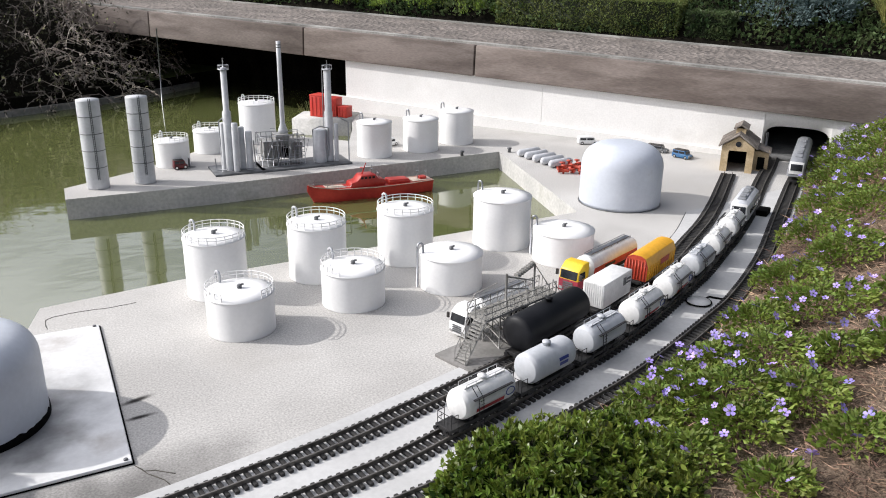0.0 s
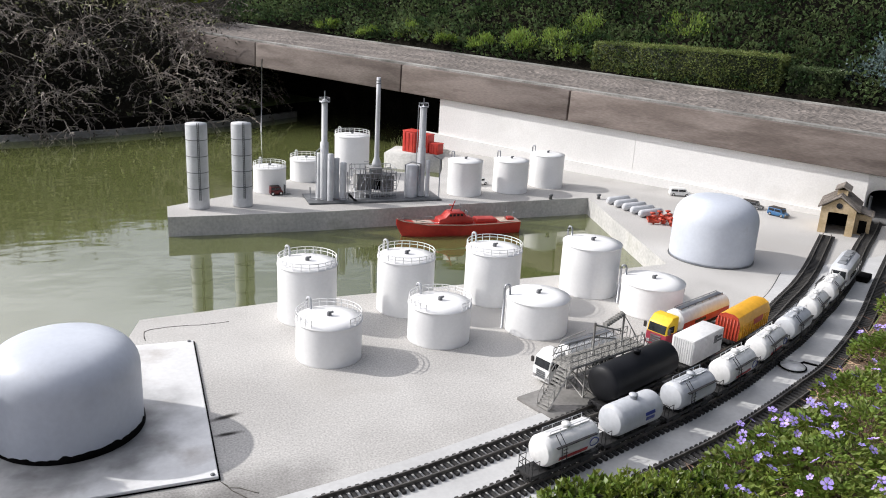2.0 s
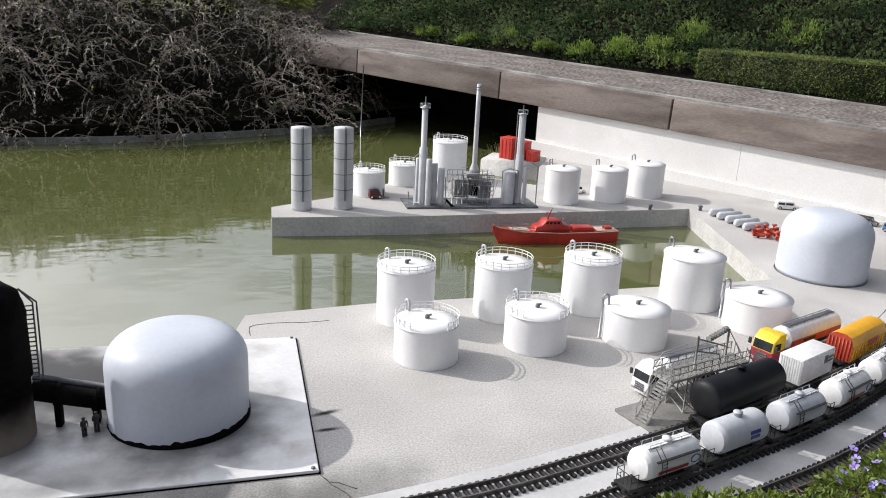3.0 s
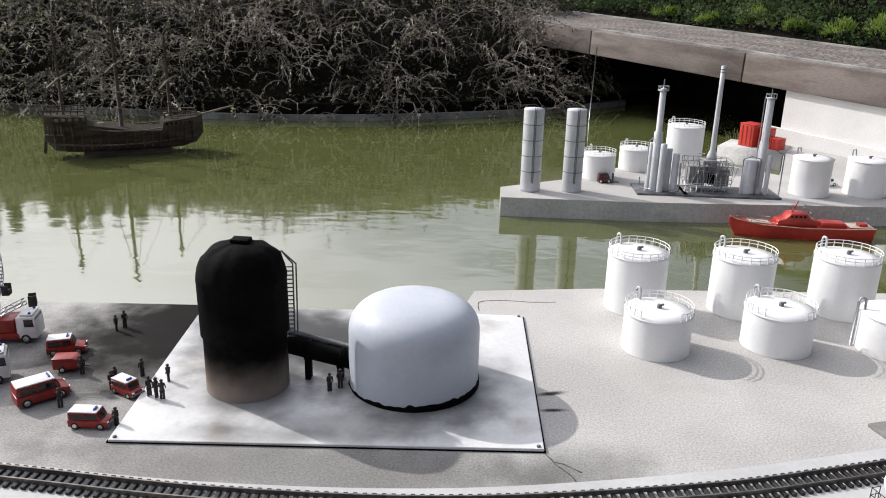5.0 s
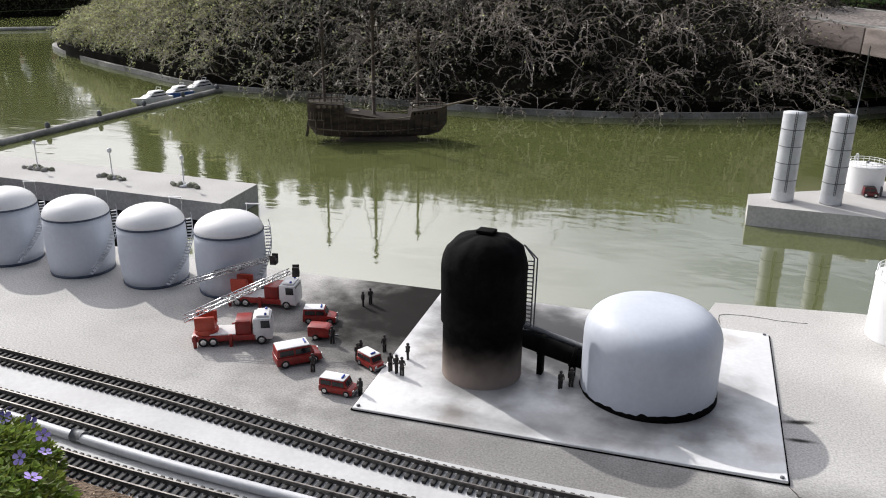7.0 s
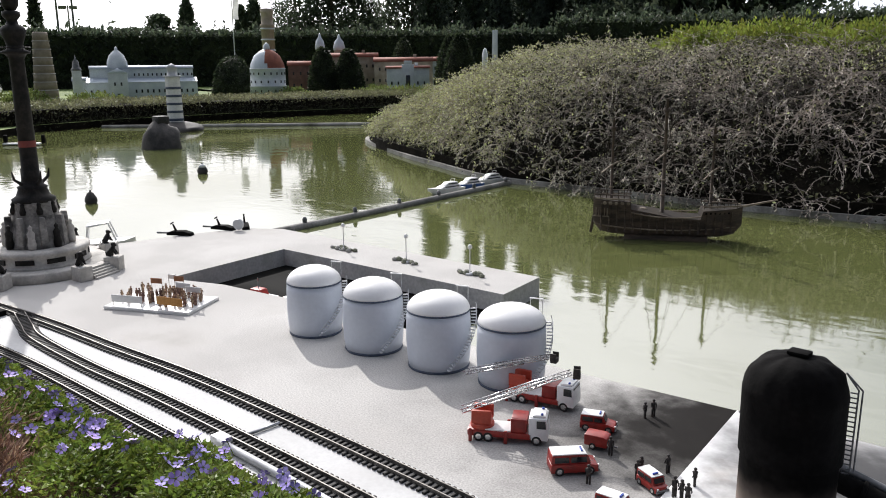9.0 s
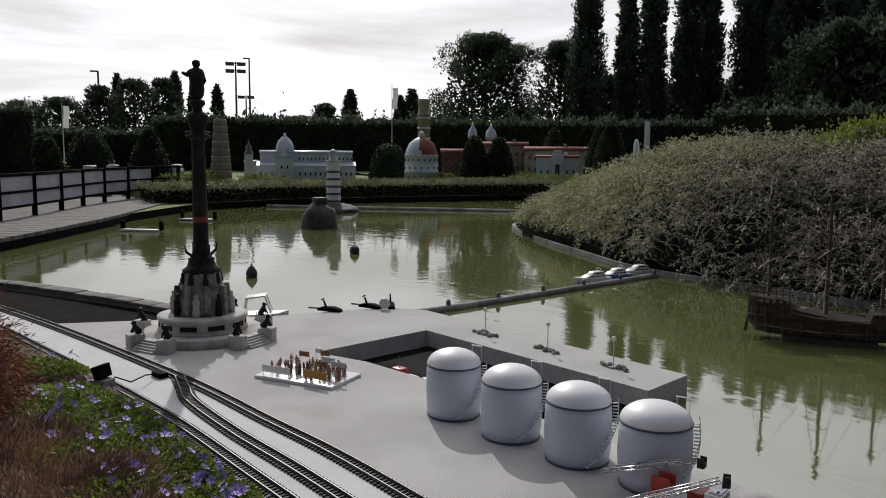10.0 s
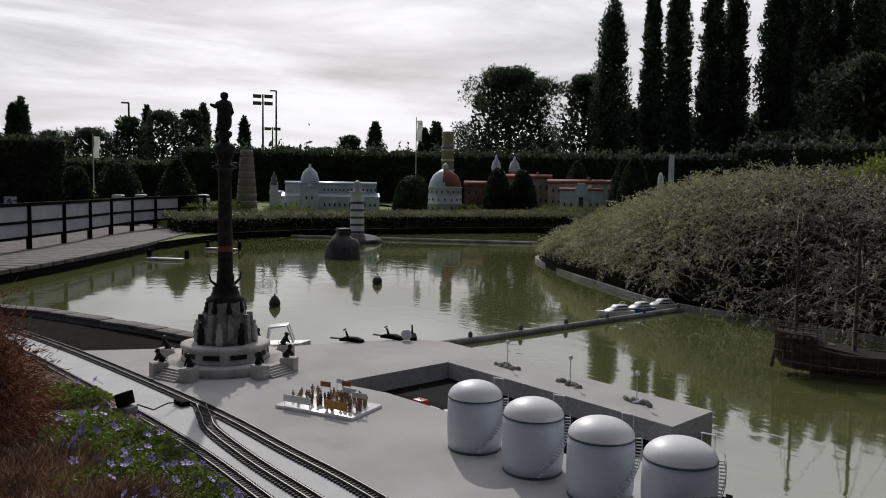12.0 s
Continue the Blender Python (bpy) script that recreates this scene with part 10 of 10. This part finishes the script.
lathe(bm, [(0.12, 1.70), (0.12, 1.82), (0.08, 1.92), (0, 1.98)], 16)
part("lantern", bm, M_MARBLE, bap)
for z, nn in ((0.30, 16), (0.62, 16), (0.9, 18)):
    for i in range(nn):
        a = 2 * math.pi * i / nn
        part("window", WIN_ME, None, bap, at=pose(0.632 * math.cos(a), 0.632 * math.sin(a), z, 0, 0, math.degrees(a) + 90) @ Matrix.Scale(0.8, 4))
tx, ty, _ = near_town(53.75, 34)
lt = town_thing("model_tower", tx, ty, 0.27, 0, "slim grey model bell tower", "model building", "model town")
bm = bmesh.new()
lathe(bm, [(0.27, 0), (0.25, 2.6), (0.29, 2.62), (0.29, 2.7), (0.24, 2.72), (0.23, 3.1), (0.26, 3.12), (0.26, 3.3), (0, 3.32)], 20)
part("shaft", bm, M_OCHRE, lt)
for k in range(6):
    bm = bmesh.new()
    lathe(bm, [(0.262, 0.4 + k * 0.42), (0.285, 0.41 + k * 0.42), (0.285, 0.45 + k * 0.42), (0.26, 0.46 + k * 0.42)], 20, cap=False)
    part("gallery", bm, M_MARBLE, lt)
sx, sy, _ = near_town(67.75, 27)
st = town_thing("model_spiral_tower", sx, sy, 0.27, 0, "tapering stone model tower with spiral ledges", "model building", "model town")
bm = bmesh.new()
prof = []
for k in range(9):
    z = k * 0.235
    r = 0.36 - 0.018 * k
    prof += [(r, z), (r - 0.01, z + 0.2), (r - 0.03, z + 0.235)]
lathe(bm, prof + [(0, prof[-1][1])], 24)
part("shaft", bm, M_OCHRE, st)
for k in range(8):
    bm = bmesh.new()
    z = 0.2 + k * 0.235
    r = 0.355 - 0.018 * k
    lathe(bm, [(r - 0.02, z), (r + 0.01, z + 0.005), (r + 0.01, z + 0.02), (r - 0.02, z + 0.03)], 24, cap=False)
    part("ledge", bm, M_MON, st)


def town_house(deg, dist, z, L, D, H, wall, label, nwin=6, rows=2, roof_h=0.18):
    x, y, _ = near_town(deg, dist)
    t = town_thing("model_house", x, y, z, deg, label, "model building", "model town")
    bm = bmesh.new()
    box(bm, (0, 0, H / 2), (L, D, H), bevel=0.008)
    part("wall", bm, wall, t)
    bm = bmesh.new()
    gable(bm, -L / 2 - 0.04, L / 2 + 0.04, D / 2 + 0.04, H, H + roof_h)
    part("roof", bm, M_TERRA, t, "red tiled roof")
    for r in range(rows):
        windows_row(t, -L / 2 * 0.92, L / 2 * 0.92, nwin, -D / 2 - 0.004, H * (0.28 + 0.44 * r), 1.1)
    bm = bmesh.new()
    box(bm, (L * 0.2, D * 0.1, H + roof_h), (0.12, 0.12, 0.22), bevel=0.006)
    part("chimney", bm, wall, t)
    return t


town_house(51.2, 33, 0.3, 1.5, 0.9, 1.05, surf("dark_brick_model", (0.14, 0.075, 0.06), (0.20, 0.11, 0.085), 0.85, 5, 50, 0.15, 0.2, 0.002), "dark brick model house with red roof", 5)
town_house(48.0, 34, 0.4, 1.9, 1.0, 1.25, M_OCHRE, "ochre model palace wing with red roof", 7)
town_house(44.6, 33, 0.45, 2.3, 1.0, 1.0, M_OCHRE, "long ochre model palace wing with red roof", 9)
town_house(42.4, 33.4, 0.5, 1.3, 0.9, 0.95, M_MARBLE, "pale model palace wing with red roof", 5)
ph = town_house(44.3, 31.2, 0.45, 1.6, 0.6, 0.75, M_MARBLE, "pale model palace front with an arched gate", 6, 1, 0.1)
bm = bmesh.new()
box(bm, (0.0, -0.32, 0.45), (0.45, 0.12, 0.9), bevel=0.01)
box(bm, (0.0, -0.32, 0.96), (0.3, 0.1, 0.14), bevel=0.01)
gate = part("gatehouse", bm, M_MARBLE, ph)
bm = bmesh.new()
box(bm, (0.0, -0.384, 0.25), (0.16, 0.02, 0.5), bevel=0.02)
part("arch", bm, M_GLASSD, gate)
for deg, dist, h, r in ((50.3, 35, 2.2, 0.2), (49.0, 35, 2.15, 0.24)):
    x, y, _ = near_town(deg, dist)
    t = town_thing("model_church_tower", x, y, 0.4, deg, "ochre model church tower with a small dome", "model building", "model town")
    bm = bmesh.new()
    box(bm, (0, 0, h * 0.36), (r * 1.8, r * 1.8, h * 0.72), bevel=0.01)
    part("wall", bm, M_OCHRE, t)
    bm = bmesh.new()
    lathe(bm, [(r, h * 0.72), (r * 1.02, h * 0.78), (r * 0.8, h * 0.88), (r * 0.3, h * 0.95), (r * 0.2, h), (0, h * 1.03)], 16)
    part("dome", bm, M_LEAD, t)
    windows_row(t, -r * 0.5, r * 0.5, 2, -r * 0.91, h * 0.6, 1.2)
x, y, _ = near_town(38.45, 26)
ob = thing("obelisk", x, y, 0.7, 38, "tall thin white model obelisk", "obelisk")
bm = bmesh.new()
box(bm, (0, 0, 0.12), (0.5, 0.4, 0.25), bevel=0.01)
part("base", bm, M_MON, ob)
bm = bmesh.new()
box(bm, (0.08, 0, 0.85), (0.17, 0.17, 1.25), taper=0.85, bevel=0.004)
part("shaft", bm, M_MARBLE, ob)
bm = bmesh.new()
lathe(bm, [(0.08, 0.24), (0.08, 0.8), (0.05, 0.95), (0, 1.0)], 14, (-0.20, 0, 0))
part("rocket", bm, M_MARBLE, ob, "white rocket-shaped pillar")
x, y, _ = near_town(65.9, 28.5)
ct = town_thing("model_clock_tower", x, y, 0.27, 66, "small white model clock tower", "model building", "model town")
bm = bmesh.new()
box(bm, (0, 0, 0.5), (0.28, 0.28, 1.0), bevel=0.008)
part("wall", bm, M_MARBLE, ct)
bm = bmesh.new()
lathe(bm, [(0.17, 1.0), (0.14, 1.06), (0.10, 1.12), (0.1, 1.25), (0.03, 1.35), (0, 1.5)], 12)
part("spire", bm, M_DKSTEEL, ct)
for deg, dist, mt, lb in ((82.2, 23, M_VWHITE, "white parked car beyond the railing"), (80.2, 24, M_BLUE, "blue parked car beyond the railing"), (76.0, 26, M_VWHITE, "white parked car beyond the railing"), (74.6, 27, M_GREYPAINT, "grey parked car beyond the railing"), (70.6, 28, M_VWHITE, "white parked car beyond the railing")):
    x, y, _ = near_town(deg, dist)
    car("model_car", x, y, deg + 80, 0.6, 0.28, 0.26, mt, mt, lb, "car", group="cars beyond the railing", z=0.58)

# flags and flagpoles, lamp masts
for deg, dist, h, lb in ((56.0, 40, 4.5, "thin white flagpole with a hanging flag"), (79.6, 42, 3.6, "thin white pole with a pennant"), (77.5, 42, 3.4, "thin white pole with a pennant")):
    x, y, _ = bearing(deg, dist)
    t = thing("flagpole", x, y, 0.03, deg, lb, "flagpole", "flagpoles")
    bm = bmesh.new()
    tube(bm, [(0, 0, 0), (0, 0, h)], [0.028, 0.018], 8)
    part("pole", bm, M_VWHITE, t)
    bm = bmesh.new()
    rows = [[bm.verts.new((0.03 + 0.26 * u + 0.03 * math.sin(k), 0.03 * math.sin(k * 1.3 + 4 * u), h - 0.16 - k * 0.17)) for u in (0, 0.33, 0.66, 1)] for k in range(7)]
    for ra, rb_ in zip(rows, rows[1:]):
        for i in range(3):
            bm.faces.new((ra[i], ra[i + 1], rb_[i + 1], rb_[i]))
    bmesh.ops.solidify(bm, geom=bm.faces[:], thickness=0.01)
    part("flag", bm, M_VWHITE, t)
for deg, dist, h, heads in ((66.65, 90, 10.6, 4), (65.75, 90, 11.0, 1), (75.3, 80, 8.2, 1), (66.0, 110, 8.4, 2)):
    x, y, _ = bearing(deg, dist)
    t = thing("lamp_mast", x, y, 0.03, deg, "tall floodlight mast beyond the trees" if heads > 1 else "tall street lamp beyond the trees", "lamp mast", "lamp masts")
    bm = bmesh.new()
    tube(bm, [(0, 0, 0), (0, 0, h)], [0.14, 0.08], 8)
    part("pole", bm, M_DKSTEEL, t)
    for k in range(max(heads, 1)):
        bm = bmesh.new()
        if heads == 1:
            box(bm, (-0.3, 0, h), (0.7, 0.2, 0.14), bevel=0.02)
        else:
            box(bm, (-0.6 + 1.2 * (k % 2), 0, h - 0.2 - 0.75 * (k // 2)), (0.9, 0.35, 0.4), rx=20, bevel=0.03)
        part("lamp_head", bm, M_DKSTEEL, t)
    if heads > 1:
        bm = bmesh.new()
        for j in range(heads // 2):
            box(bm, (0, 0, h - 0.2 - 0.75 * j), (1.9, 0.08, 0.08))
        part("crossbar", bm, M_DKSTEEL, t)

# hedges and trees that close the view
def wall_hedge(d0, d1, dist, z1, thick, count, label, ragged=0.35, size=(0.15, 0.34)):
    pts = [bearing(d, dist)[:2] for d in np.linspace(d0, d1, 12)]
    back = [bearing(d, dist + thick)[:2] for d in np.linspace(d1, d0, 12)]
    t = thing("tall_hedge", label=label, category="hedge", group="tall hedges")
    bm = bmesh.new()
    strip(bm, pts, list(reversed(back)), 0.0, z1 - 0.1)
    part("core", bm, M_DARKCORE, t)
    # face leaves coloured as if shaded, top leaves paler as if lit
    for name, n, mt in (("leaves", int(count * 0.6), M_SHADELEAF), ("lit_top_leaves", int(count * 0.4), M_FARLEAF)):
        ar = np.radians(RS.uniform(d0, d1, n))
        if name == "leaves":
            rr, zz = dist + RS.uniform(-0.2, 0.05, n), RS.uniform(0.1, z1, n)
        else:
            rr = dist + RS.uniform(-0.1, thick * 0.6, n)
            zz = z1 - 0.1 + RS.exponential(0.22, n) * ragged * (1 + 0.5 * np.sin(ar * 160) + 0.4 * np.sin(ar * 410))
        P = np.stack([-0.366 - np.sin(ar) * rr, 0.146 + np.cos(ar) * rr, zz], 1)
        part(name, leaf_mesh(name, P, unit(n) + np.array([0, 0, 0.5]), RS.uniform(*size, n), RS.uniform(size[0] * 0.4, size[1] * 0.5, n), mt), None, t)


V, Fq = [], []
degs, rows_ = np.linspace(74.5, 97, 14), ((22.6, 0.2), (23.0, 0.44), (28.0, 0.55), (34.0, 0.62), (43.0, 0.72))
for a in degs:
    for dist, z in rows_:
        p = bearing(a, dist)
        V.append((p[0], p[1], z + 0.04 * math.sin(a * 1.3 + dist)))
for i in range(len(degs) - 1):
    for j in range(len(rows_) - 1):
        k = i * len(rows_) + j
        Fq.append((k, k + 1, k + len(rows_) + 1, k + len(rows_)))
tagged(new("lawn", mesh_from("lawn", V, Fq, M_LAWN)), "gently rising mown lawn behind the boardwalk", "lawn", kind="structure")
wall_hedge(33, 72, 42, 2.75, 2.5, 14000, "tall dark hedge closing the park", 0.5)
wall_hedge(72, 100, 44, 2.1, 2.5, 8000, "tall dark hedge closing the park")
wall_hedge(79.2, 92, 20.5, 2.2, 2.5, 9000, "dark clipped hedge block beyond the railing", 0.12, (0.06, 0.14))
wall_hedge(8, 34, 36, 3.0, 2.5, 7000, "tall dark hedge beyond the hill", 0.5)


def cone_bush(deg, dist, r, h, label, z=0.24, count=2600, power=0.8, size=(0.06, 0.14)):
    x, y, _ = near_town(deg, dist)
    r, h = r * 0.9, h * 0.9
    t = thing("clipped_bush", x, y, z, 0, label, "bush", "clipped evergreen bushes")
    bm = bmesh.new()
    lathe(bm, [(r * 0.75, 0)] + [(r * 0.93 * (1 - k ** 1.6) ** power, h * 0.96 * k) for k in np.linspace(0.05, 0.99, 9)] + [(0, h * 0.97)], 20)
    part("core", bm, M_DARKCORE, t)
    k = RS.uniform(0, 1, count) ** 1.25
    a = RS.uniform(0, 2 * math.pi, count)
    rr = r * (1 - k ** 1.6) ** power * RS.uniform(0.92, 1.05, count)
    P = np.stack([rr * np.cos(a), rr * np.sin(a), k * h], 1)
    part("leaves", leaf_mesh("leaves", P, unit(count) * 0.7 + np.stack([np.cos(a), np.sin(a), np.full(count, 0.3)], 1), RS.uniform(*size, count), RS.uniform(size[0] * 0.5, size[1] * 0.5, count), M_SHADELEAF), None, t)


cone_bush(72.35, 27, 0.66, 1.75, "dark clipped conical evergreen")
cone_bush(76.0, 29, 0.75, 1.75, "dark rounded evergreen bush", power=0.45)
cone_bush(78.6, 28, 0.5, 1.5, "dark rounded evergreen bush", power=0.45)
cone_bush(56.2, 31.5, 0.72, 1.45, "dark round clipped evergreen", power=0.42)
cone_bush(50.15, 31, 0.55, 1.75, "dark clipped conical evergreen", power=0.6)
cone_bush(48.4, 31, 0.55, 1.7, "dark clipped conical evergreen", power=0.6)
cone_bush(44.6, 36, 0.65, 2.2, "dark clipped conical evergreen behind the palace", power=0.7)
cone_bush(41.3, 30, 0.55, 1.75, "dark leaning conical evergreen", z=0.6, power=0.7)
cone_bush(40.7, 29, 0.55, 1.75, "dark leaning conical evergreen", z=0.6, power=0.7)
for deg, dist, r, h in ((46.5, 29, 0.7, 0.35), (52.0, 29, 0.5, 0.3), (68.8, 26, 0.5, 0.5), (64.8, 27, 0.6, 0.35), (44.0, 29, 0.9, 0.3), (70.4, 26, 0.6, 0.4)):
    x, y, _ = near_town(deg, dist)
    mound_plant("low_shrub", x, y, 0.25, r, r, h * 0.8, 1200, M_HEDGE, "low green shrub on the model town's lawn", "shrub", (0.05, 0.12), "town shrubs")


def tree(deg, dist, h, r, label, kind="round", count=5000, name="tree", trunk=0.25, leaf=(0.22, 0.5), mat=None):
    """Tapered trunk, limbs, dense inner foliage and a crown of leaf clumps with an uneven outline."""
    x, y, _ = bearing(deg, dist)
    t = thing(name, x, y, 0.0, RS.uniform(0, 360), label, "tree", "trees round the park")
    bm = bmesh.new()
    tube(bm, [(0, 0, 0), (0.05 * h * 0.1, 0, h * 0.3), (0, 0.02, h * 0.62), (0, 0, h * 0.9)], [trunk, trunk * 0.8, trunk * 0.45, trunk * 0.1], 8)
    part("trunk", bm, M_BARK, t)
    tall = kind != "round"
    nc = 110 if not tall else 150
    k = RS.uniform(0.06, 0.98, nc) if tall else np.clip(0.5 - 0.49 * np.cos(RS.uniform(0.1, 1.0, nc) * math.pi), 0.05, 0.97)
    a = RS.uniform(0, 2 * math.pi, nc)
    if tall:
        edge = r * np.minimum(1, 0.55 + k * 2.2) * np.maximum(1 - k ** 3.0, 0.0) ** 0.62
    else:
        edge = r * np.sqrt(np.maximum(0.03, 1 - np.abs((k - 0.48) / 0.52) ** 2.6))
    lobe = 1 + 0.10 * np.sin(a * 3 + k * 9 + deg) + RS.normal(0, 0.06, nc)
    puff = r * (RS.uniform(0.16, 0.27, nc) if not tall else RS.uniform(0.22, 0.36, nc))
    rad = np.maximum(edge * lobe - puff * 0.8, 0.02) * np.where(RS.uniform(size=nc) < 0.25, RS.uniform(0.3, 0.8, nc), 1)
    c = np.stack([rad * np.cos(a), rad * np.sin(a), np.minimum(k * h, h - puff)], 1)
    base = np.stack([np.zeros(nc), np.zeros(nc), np.clip(c[:, 2] - rad * 0.8 - h * 0.05, h * 0.05, h * 0.85)], 1)
    limbs = np.stack([base, base * 0.6 + c * 0.4, base * 0.15 + c * 0.85, c], 1)[:40]
    part("branch", strand_mesh("branch", limbs, trunk * 0.28, M_BARK), None, t)
    ci = RS.randint(0, nc, count)
    d = unit(count)
    off = d * (puff[ci] * RS.uniform(0.45, 1.05, count))[:, None] * np.array([1, 1, 0.8 if not tall else 1.9])
    P = c[ci] + off
    P[:, 2] = np.clip(P[:, 2], h * 0.03, h)
    up = np.array([0, 0, 0.3 if not tall else 1.0])
    part("crown", leaf_mesh("crown", P, unit(count) * 0.8 + d * 0.5 + up, RS.uniform(*leaf, count), RS.uniform(leaf[0] * 0.5, leaf[1] * 0.6, count), mat or M_FARLEAF), None, t)
    # inner leaves darker than the crown: its inside shade is coloured in
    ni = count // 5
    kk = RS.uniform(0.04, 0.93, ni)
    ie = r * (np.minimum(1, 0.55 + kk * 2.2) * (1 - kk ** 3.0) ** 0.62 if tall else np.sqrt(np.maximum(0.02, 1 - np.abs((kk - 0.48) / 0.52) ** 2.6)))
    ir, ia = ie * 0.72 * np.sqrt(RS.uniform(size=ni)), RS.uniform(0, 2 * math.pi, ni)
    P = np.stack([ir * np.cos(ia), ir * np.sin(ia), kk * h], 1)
    part("inner_leaves", leaf_mesh("inner_leaves", P, unit(ni) + up, RS.uniform(leaf[1], leaf[1] * 1.9, ni), RS.uniform(leaf[1] * 0.6, leaf[1] * 1.1, ni), M_SHADELEAF), None, t)


for deg, dist, h, r in ((42.4, 62, 15.0, 1.7), (39.8, 60, 15.5, 0.95), (38.1, 60, 16.4, 1.3), (35.9, 60, 16.2, 1.2), (34.5, 61, 16.2, 1.2), (32.0, 60, 15.6, 1.4), (30.8, 60, 16.2, 1.3), (29.6, 58, 15.8, 1.5), (28.2, 60, 15.8, 1.4), (26.8, 58, 15.6, 1.5), (25.4, 62, 16.0, 1.4), (24.2, 60, 15.4, 1.4)):
    tree(deg, dist, h, r, "tall slender dark poplar", "poplar", 12500, "poplar", 0.35, (0.13, 0.30), M_POPLAR)
tree(49.4, 62, 10.3, 4.2, "broad dark deciduous tree", count=24000, leaf=(0.12, 0.27))
tree(43.9, 66, 10.2, 3.3, "broad dark deciduous tree", count=13000, leaf=(0.14, 0.32))
for deg, h in ((40.4, 7.4), (38.2, 6.6), (36.3, 6.8), (34.4, 6.4), (32.3, 7.2), (30.3, 8.0), (28.6, 8.4), (26.6, 8.2)):
    tree(deg, 66, h, 2.5, "broad dark deciduous tree behind the poplars", count=4000, leaf=(0.22, 0.46))
tree(31.0, 52, 4.6, 2.2, "broad dark deciduous tree behind the hill", count=5000)
tree(25.5, 50, 8.6, 4.0, "broad dark deciduous tree behind the hill", count=8000)
tree(21.0, 50, 8.6, 4.2, "broad dark deciduous tree behind the hill", count=7000)
for deg, dist, h, r, k in ((73.2, 70, 6.9, 2.2, "round"), (71.4, 72, 7.2, 1.7, "round"), (75.3, 72, 6.4, 1.8, "round"), (70.6, 74, 7.9, 0.9, "poplar"), (74.2, 74, 7.5, 0.7, "poplar"), (67.9, 74, 6.9, 0.65, "poplar"), (69.4, 74, 6.6, 0.8, "poplar"), (81.6, 70, 7.3, 0.8, "poplar"), (82.1, 70, 6.8, 0.6, "poplar"), (77.5, 72, 5.4, 2.6, "round"), (79.8, 74, 5.2, 2.6, "round"), (84.4, 70, 5.8, 2.2, "round"), (60.6, 72, 5.4, 1.4, "round"), (58.9, 72, 6.5, 1.0, "poplar"), (54.6, 74, 6.8, 1.1, "poplar"), (55.4, 74, 6.2, 0.9, "poplar"), (86.5, 70, 6.4, 2.6, "round"), (65.0, 78, 4.6, 2.4, "round"), (62.6, 78, 4.6, 2.4, "round"), (57.0, 78, 4.4, 2.2, "round"), (52.6, 76, 4.6, 2.0, "round"), (46.8, 78, 5.6, 2.4, "round")):
    tree(deg, dist, h, r, "dark tree in the distance" if k == "round" else "slim dark distant poplar", k, 4600, "tree" if k == "round" else "poplar", 0.2, (0.13, 0.30))
# bright shrubs on the hill's crest
for x, y, r in ((-5.6, 11.9, 0.8), (-4.4, 11.6, 0.9), (-3.2, 11.4, 0.9), (-2.0, 11.3, 0.9), (-0.8, 11.4, 0.8)):
    mound_plant("crest_shrub", x, y, float(hill_z(np.array([x]), np.array([y]))[0]) - 0.05, r, r * 0.8, 0.36, 4500, leafy("bright_shrub_leaves", (0.16, 0.20, 0.035), (0.26, 0.30, 0.06)), "bright yellow-green shrub on the hill's crest", "shrub", (0.04, 0.09), "crest shrubs")
